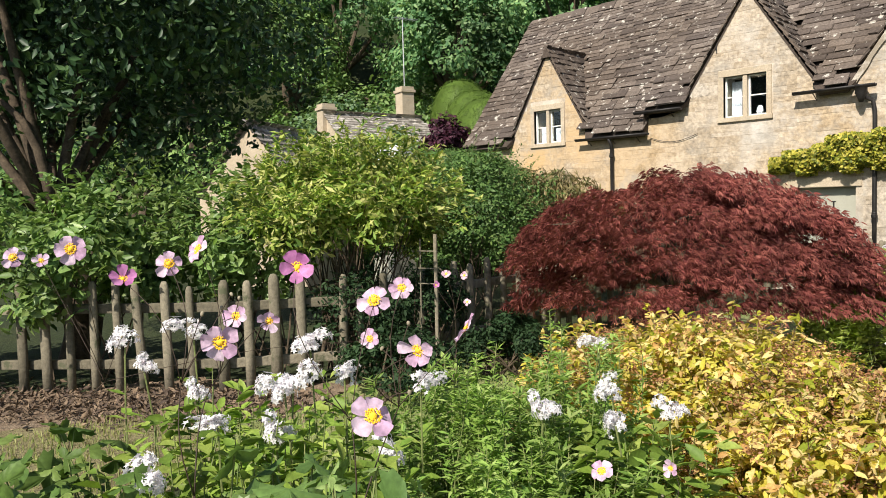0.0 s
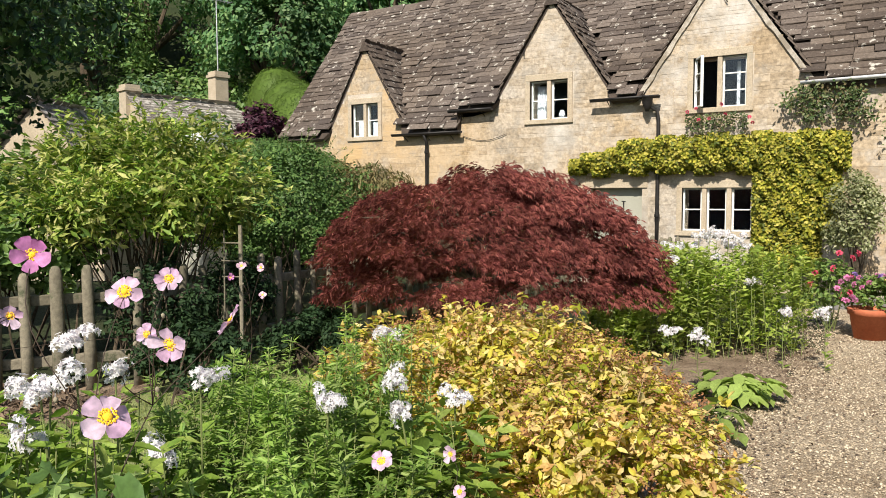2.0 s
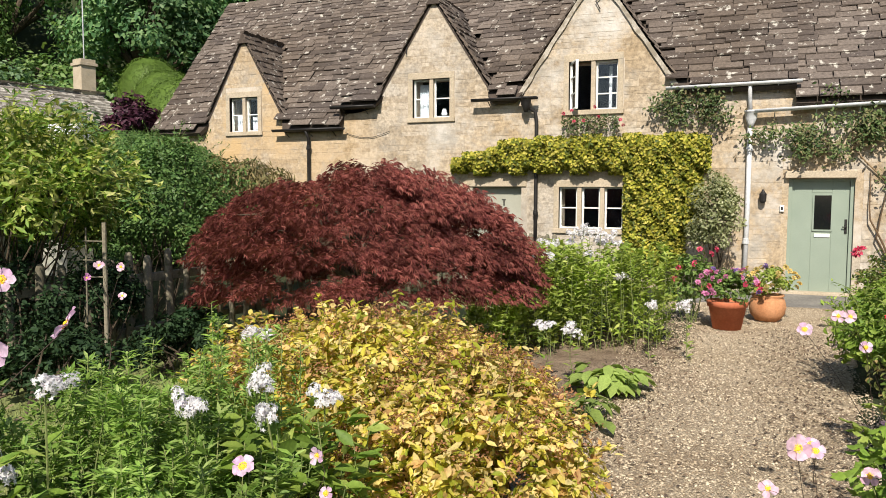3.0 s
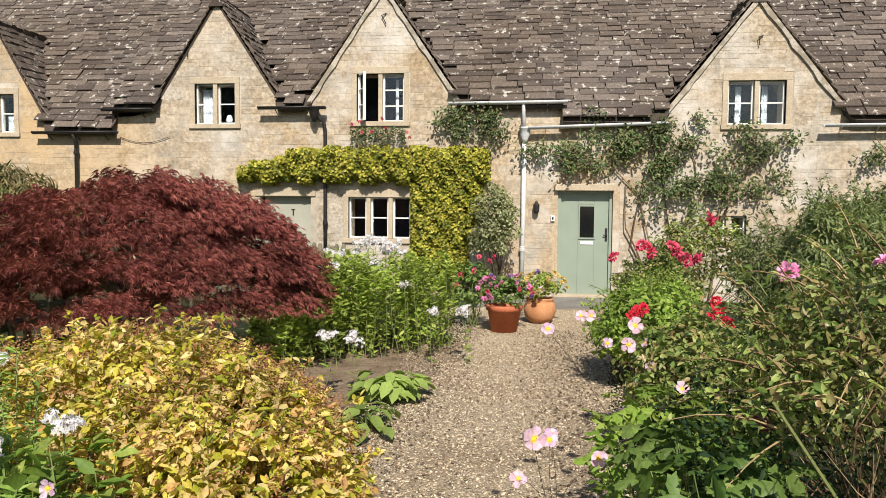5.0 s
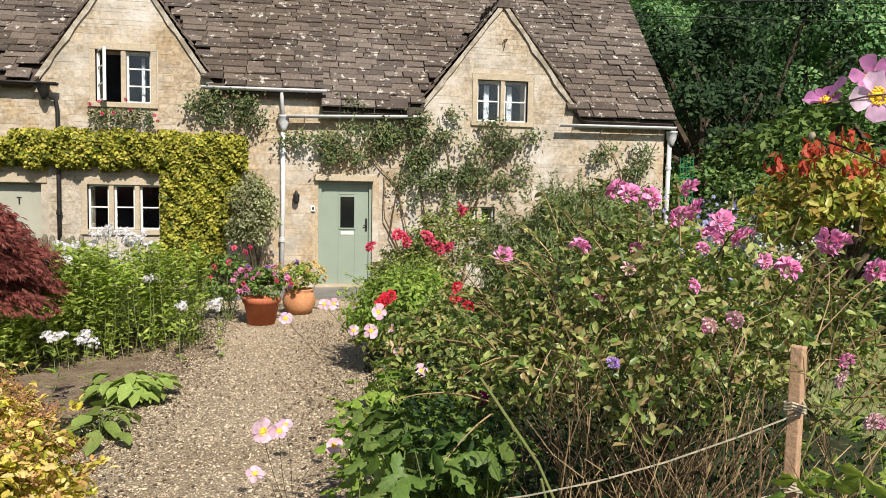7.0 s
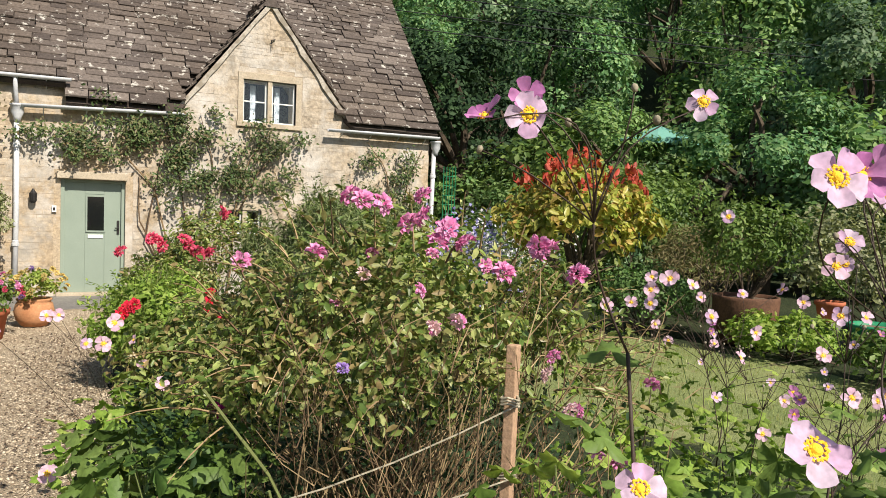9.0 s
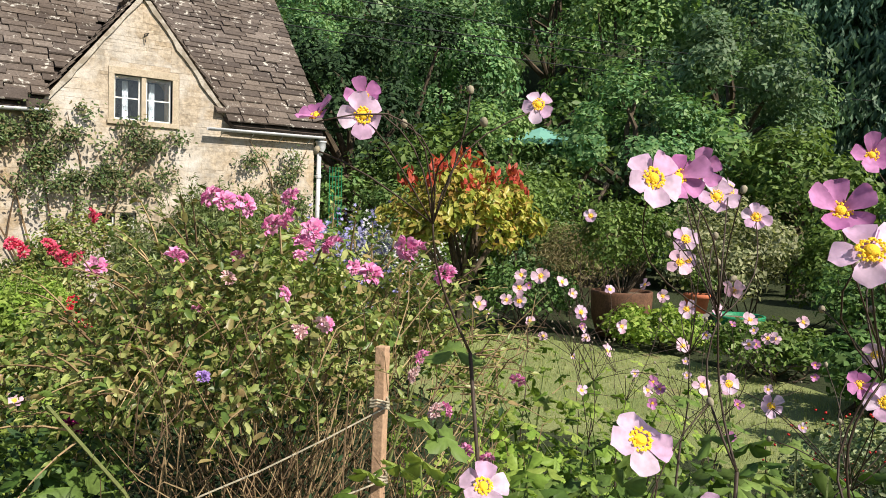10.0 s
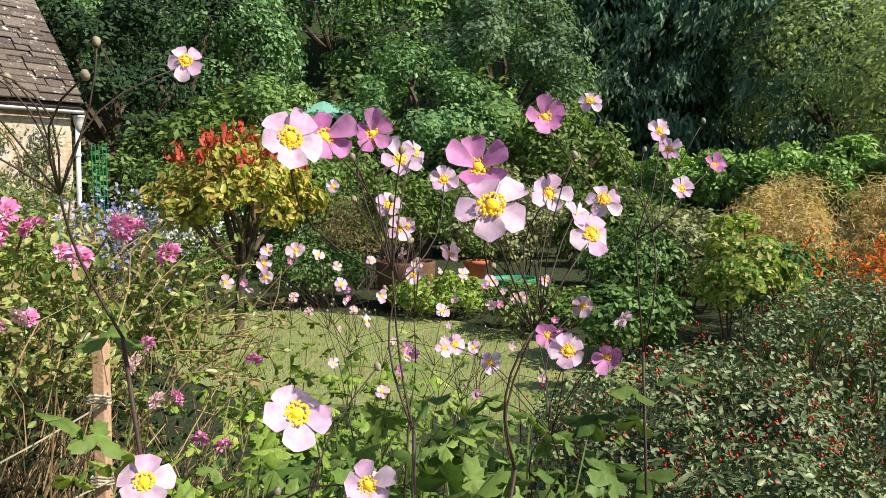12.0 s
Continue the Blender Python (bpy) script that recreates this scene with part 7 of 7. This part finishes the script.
anemone((1.2, 1.02), [(1.18, 1.03, 1.36), (1.28, .77, 1.39)], size=.07, kinds=(0, 5))
anemone((1.5, 1.1), [(1.52, 1.01, 1.24), (1.3, 1.2, 1.22)], size=.075)
anemone((2.6, 2.1), [(2.68, 2.5, 1.46), (2.21, 2.11, 1.47), (2.37, 1.96, 1.71), (2.84, 2.28, 1.18), (3.04, 2.38, 1.25), (2.93, 2.51, 1.3), (2.28, 2.4, 1.38), (2.45, 1.58, 1.23)], kinds=(4, 4, 0), size=.074, buds=9)
anemone((2.95, 2.4), [(3.37, 2.31, 1.15), (2.86, 2.91, 1.31), (3.19, 2.58, 1.38), (3.11, 2.32, 1.43), (2.75, 2.45, 1.44), (2.25, 2.15, 1.42), (2.3, 2.2, 1.5)], kinds=(4, 4, 0), size=.074, buds=9)

# paler anemones going over, between the roses and the lawn
for i in range(13):
    bx, by = 2.45 + .85 * rng.random() + .12 * i % .5, 1.75 + 1.35 * rng.random()
    fl = [(bx + rng.normal(0, .2), by + rng.normal(0, .2), rng.uniform(1.0, 1.42)) for _ in range(3)]
    anemone((bx, by), fl, "pale pink anemone going to seed on dark stems", kinds=(4, 5, 2, 4), size=.05, buds=12, leaf=9)
lobed_clump("anemone_leaves", "green anemone leaves before the lawn", (2.9, 2.5), (0.6, 0.65), 320, 0.075, z=(.5, 1.05))

# ---- right garden ----
photinia = thing("photinia_tree", "small tree with golden-green leaves and red young tips", "tree", at=(6.0, 7.35, 0))
P, N, C = cloud(4000, (6.1, 7.4, 1.52), (1.15, 1.05, 0.8), 40, 0.24, low=-0.3, inner=0.6)
part("crown", foliage(P, N, .115 * rng.uniform(.6, 1.2, len(P)), LEAF, lead=np.array([0, 0, -.4])), L_photinia, photinia, kind="stuff")
Pr = C[C[:, 2] > 1.75][:26]
j = np.repeat(np.arange(len(Pr)), 12)
part("young_foliage", foliage(Pr[j] + UP * .28 + rng.normal(0, .05, (len(j), 3)), rng.normal(size=(len(j), 3)), .11, LEAF, lead=UP * 2), L_redtip, photinia, "bright red young leaf tips")
limbs = [tube(bend((6.0, 7.35, -.05), (6.05, 7.35, .8), 0, .04), np.linspace(.06, .05, 7), 8)] + [tube(bend((6.05, 7.35, .75), q, .05, .1), np.linspace(.034, .01, 7), 6) for q in C[:18]]
part("trunk", lump(*limbs), m_bark, photinia)

umbrella = thing("garden_umbrella", "open green canvas garden parasol", "umbrella", at=(14.3, 14.8, 0))
V = [(14.3, 14.8, 4.05)] + [(14.3 + 1.25 * math.cos(a), 14.8 + 1.25 * math.sin(a), 3.62) for a in np.arange(8) * math.pi / 4] + [(14.3 + 1.25 * math.cos(a), 14.8 + 1.25 * math.sin(a), 3.5) for a in np.arange(8) * math.pi / 4]
part("canopy", (V, [(0, 1 + i, 1 + (i + 1) % 8) for i in range(8)] + [(1 + i, 9 + i, 9 + (i + 1) % 8, 1 + (i + 1) % 8) for i in range(8)]), m_canvas, umbrella)
part("pole", tube([(14.3, 14.8, 0), (14.3, 14.8, 4.0)], .03, 8), m_barrel, umbrella)

barrel = pot("half_barrel", "dark brown half-barrel planter with a shrub", 9.0, 7.4, [(.30, .01), (.34, .02), (.42, .3), (.44, .62), (.44, .66), (.43, .67), (.4, .67), (.38, .6)], m_barrel)
P, N, C = cloud(2500, (9.0, 7.4, 1.35), (.85, .8, .75), 36, .3)
part("foliage", foliage(P, N, .08, LEAF), L_mid, barrel, kind="stuff")
for q in C[:14]:
    part("stem", tube(bend((9.0, 7.4, .55), q, 0, .06, 5), np.linspace(.012, .005, 5), 5), m_bark, barrel)
p3 = pot("terracotta_pot", "terracotta pot of greenery on a low stand", 9.65, 6.6, [(r * .75, z * .75 + .4) for r, z in TAPER], m_terra)
part("stand", box(9.4, 9.9, 6.4, 6.8, 0, .41, .01), m_paving, p3)
P, N, C = cloud(500, (9.65, 6.6, .85), (.28, .28, .2), 14, .4)
part("foliage", foliage(P, N, .06, LEAF), L_mid, p3, kind="stuff")
tub = pot("plastic_tub", "dark green round garden tub", 9.9, 6.1, [(.24, .01), (.26, .02), (.33, .36), (.35, .38), (.35, .42), (.34, .43), (.31, .43), (.3, .36)], m_mesh)

for c, R, n, s, mat, shp, lab in [
        ((8.2, 8.6, .55), (1.1, .8, .55), 3500, .07, L_dark, DIAMOND, "low leafy perennials along the lawn edge"),
        ((8.7, 6.5, .28), (.8, .9, .3), 2500, .08, L_fresh, DIAMOND, "low bright green ferny perennials"),
        ((8.4, 4.8, .3), (.8, .8, .32), 2500, .08, L_mid, DIAMOND, "low green perennials along the lawn edge"),
        ((7.2, 10.0, .7), (1.0, .8, .7), 4500, .075, L_mid, DIAMOND, "leafy flowering perennials behind the lawn"),
        ((5.4, 9.4, .75), (.9, .8, .75), 4000, .07, L_olive, DIAMOND, "grey-green perennials beside the cottage"),
        ((10.2, 9.2, .9), (1.3, 1.1, .95), 6000, .09, L_brush, NARROW, "brownish green grassy shrub beyond the lawn"),
        ((11.6, 7.4, 1.1), (1.5, 1.2, 1.15), 7000, .09, L_olive, DIAMOND, "golden green shrub beyond the lawn"),
        ((10.6, 11.2, 1.4), (1.5, 1.3, 1.45), 7000, .1, L_mid, DIAMOND, "dense green shrub beyond the cottage"),
        ((9.0, 13.6, 1.2), (1.2, 1.0, 1.3), 6000, .1, L_wood2, DIAMOND, "green shrub beside the cottage end"),
        ((12.6, 5.6, .9), (1.5, 1.2, .95), 7000, .1, L_mid, DIAMOND, "mixed green garden shrub beyond the lawn"),
        ((10.2, 4.4, .7), (1.3, .9, .75), 5500, .085, L_dark, DIAMOND, "dark green perennial clump at the lawn edge"),
        ((10.0, 2.5, .85), (1.4, .8, .85), 6000, .10, L_rust, NARROW, "rust-tinged tall perennials beyond the lawn"),
        ((9.6, 0.9, .85), (1.3, .9, .85), 6000, .10, L_rust, NARROW, "rust-tinged tall perennials beyond the lawn"),
        ((11.2, 4.0, .75), (1.4, .9, .8), 6000, .1, L_olive, DIAMOND, "green and gold garden shrub beyond the lawn"),
        ((12.4, 3.0, 1.1), (1.6, .9, .95), 6000, .11, L_rust, NARROW, "rust-tinged tall perennials beyond the lawn"),
        ((13.0, 1.6, 1.1), (1.5, .9, .95), 6000, .11, L_rust, NARROW, "rust-tinged tall perennials beyond the lawn"),
        ((11.4, 0.2, .9), (1.4, .8, .7), 5000, .11, L_rust, NARROW, "rust-tinged tall perennials beyond the lawn"),
        ((7.6, 3.3, .4), (.8, .6, .4), 3000, .09, L_dark, DIAMOND, "ferny green clump at the lawn edge"),
        ((8.9, 2.2, .6), (1.0, .6, .6), 4000, .085, L_dark, DIAMOND, "dark green perennial clump at the lawn edge")]:
    shrub("garden_shrub", lab, "shrub", c, R, n, s, mat, shp, k=46, group="shrubs of the far garden", stems=16)
# vine rows
for i in range(7):
    x, y = 16.6 + i * .12, 6.4 - i * 1.15
    shrub("vine", "vine with large bright green leaves", "vine", (x, y, 1.75), (.9, .85, 1.15), 2600, .15, L_vine, LEAF, k=30, group="row of vines")
shrub("golden_sapling", "small yellow-green leaved young tree", "tree", (6.65, 1.95, 1.05), (.44, .44, .55), 2600, .065, L_yellow, DIAMOND, k=26, stems=12)
for i in range(14):
    x, y = 7.1 + rng.normal(0, .3), 1.15 + rng.normal(0, .3)
    c = thing("crocosmia", "orange-red crocosmia spray on an arching stem", "flower", "crocosmia", at=(x, y, 0))
    tip = np.array([x + rng.normal(0, .12), y + rng.normal(0, .12), 1.15 + rng.normal(0, .12)])
    part("stem", tube(bend((x, y, 0), tip, .05), .004, 5), m_greenstem, c)
    q = tip + rng.normal(0, .06, (16, 3))
    part("bloom_mass", foliage(q, rng.normal(size=(16, 3)), .055, LEAF), P_orange, c, kind="stuff")
    part("leaf_mass", foliage(np.array([(x, y, .4)] * 7) + rng.normal(0, .05, (7, 3)), np.c_[rng.normal(size=(7, 2)), np.zeros(7)], .85, NARROW, lead=UP * 3), L_aster, c)
# blue and white asters
for c_, mat, lab, n in (((5.0, 8.3, 1.2), P_blue, "blue-mauve asters in flower", 500), ((5.8, 9.0, 1.15), P_white, "small white asters in flower", 350), ((6.7, 9.4, 1.05), P_white, "small white asters in flower", 300), ((4.7, 7.6, .75), P_blue, "pale blue flowering perennials", 250)):
    ob, C = shrub("aster_clump", lab, "flowers", (c_[0], c_[1], c_[2] * .5), (.45, .4, c_[2] * .5), 1800, .06, L_mid, NARROW, k=30, stem_mat=m_greenstem, stem_r=.004)
    q = np.c_[c_[0] + rng.normal(0, .32, n), c_[1] + rng.normal(0, .28, n), c_[2] + .12 + rng.normal(0, .17, n)]
    part("bloom_mass", foliage(q, rng.normal(size=(n, 3)) + UP + np.array([-.5, -.7, 0]), .06, STAR), mat, ob, kind="stuff")

# cotoneaster in the foreground at the right
for c_, R, n, kk in (((4.0, 1.35, .5), (1.0, .8, .52), 9000, 90), ((3.2, .75, .42), (.75, .6, .46), 7000, 70), ((5.4, 1.0, .6), (1.1, .8, .62), 7500, 80), ((4.2, .1, .5), (1.0, .8, .5), 6000, 70)):
    ob, C = shrub("cotoneaster", "spreading small-leaved cotoneaster with red berries", "shrub", c_, R, n, .034, L_coton, LEAF, k=kk, cr=.2, stems=70, stem_mat=m_twig, stem_r=.005, inner=.7, low=-.1)
    nb = 230
    q = C[rng.integers(0, len(C), nb)] + rng.normal(0, .1, (nb, 3)) + UP * .03
    BALL = (np.array([(.5, 0, 0), (0, .5, 0), (-.5, 0, 0), (0, -.5, 0), (0, 0, .5), (0, 0, -.5)]), OCT[1])
    part("berry_mass", foliage(np.repeat(q, 2, 0) + rng.normal(0, .012, (nb * 2, 3)), rng.normal(size=(nb * 2, 3)), .014, BALL), P_berry, ob, "small red berries", kind="stuff")

# overhead wires
for a, b, sag in (((7.6, 16.5, 6.3), (40, 4, 6.6), -.7), ((7.6, 16.4, 5.9), (40, 3.6, 6.0), -.7), ((7.7, 17, 6.9), (40, 8, 7.4), -.6)):
    tagged(part("overhead_wire", tube(bend(a, b, sag, 0, 20), .012, 4), m_wire), "thin dark overhead wire from the cottage", "cable", "overhead wires")
net = thing("green_netting", "roll of green plastic garden netting beside the wall", "netting", at=(7.95, 14.2, 0))
for i in range(5):
    part("strand", tube([(7.8 + i * .07, 14.2, 0), (7.8 + i * .07, 14.2, 2.6)], .008, 4), m_mesh, net)
for i in range(12):
    part("strand", tube([(7.8, 14.2, .2 + i * .2), (8.08, 14.2, .2 + i * .2)], .006, 4), m_mesh, net)

# ---- single stones and slates, nearest the door ----
for s in near_s:
    c_, d_ = stone_shape(s)
    o = new("stone", bpy.data.meshes.get("stone") or mesh_of("stone", STONE[0], STONE[1], m_stone))
    o.parent = front
    o.matrix_parent_inverse = world_of(o.parent).inverted()
    o.matrix_basis = Matrix.LocRotScale(c_, None, d_)
for c, a, b, n2 in picked:
    o = new("slate", bpy.data.meshes.get("slate") or mesh_of("slate", SLAB[0], SLAB[1], m_slate))
    o.parent = roof
    o.matrix_parent_inverse = world_of(o.parent).inverted()
    o.matrix_basis = Matrix(((a[0], b[0], n2[0], c[0]), (a[1], b[1], n2[1], c[1]), (a[2], b[2], n2[2], c[2]), (0, 0, 0, 1)))
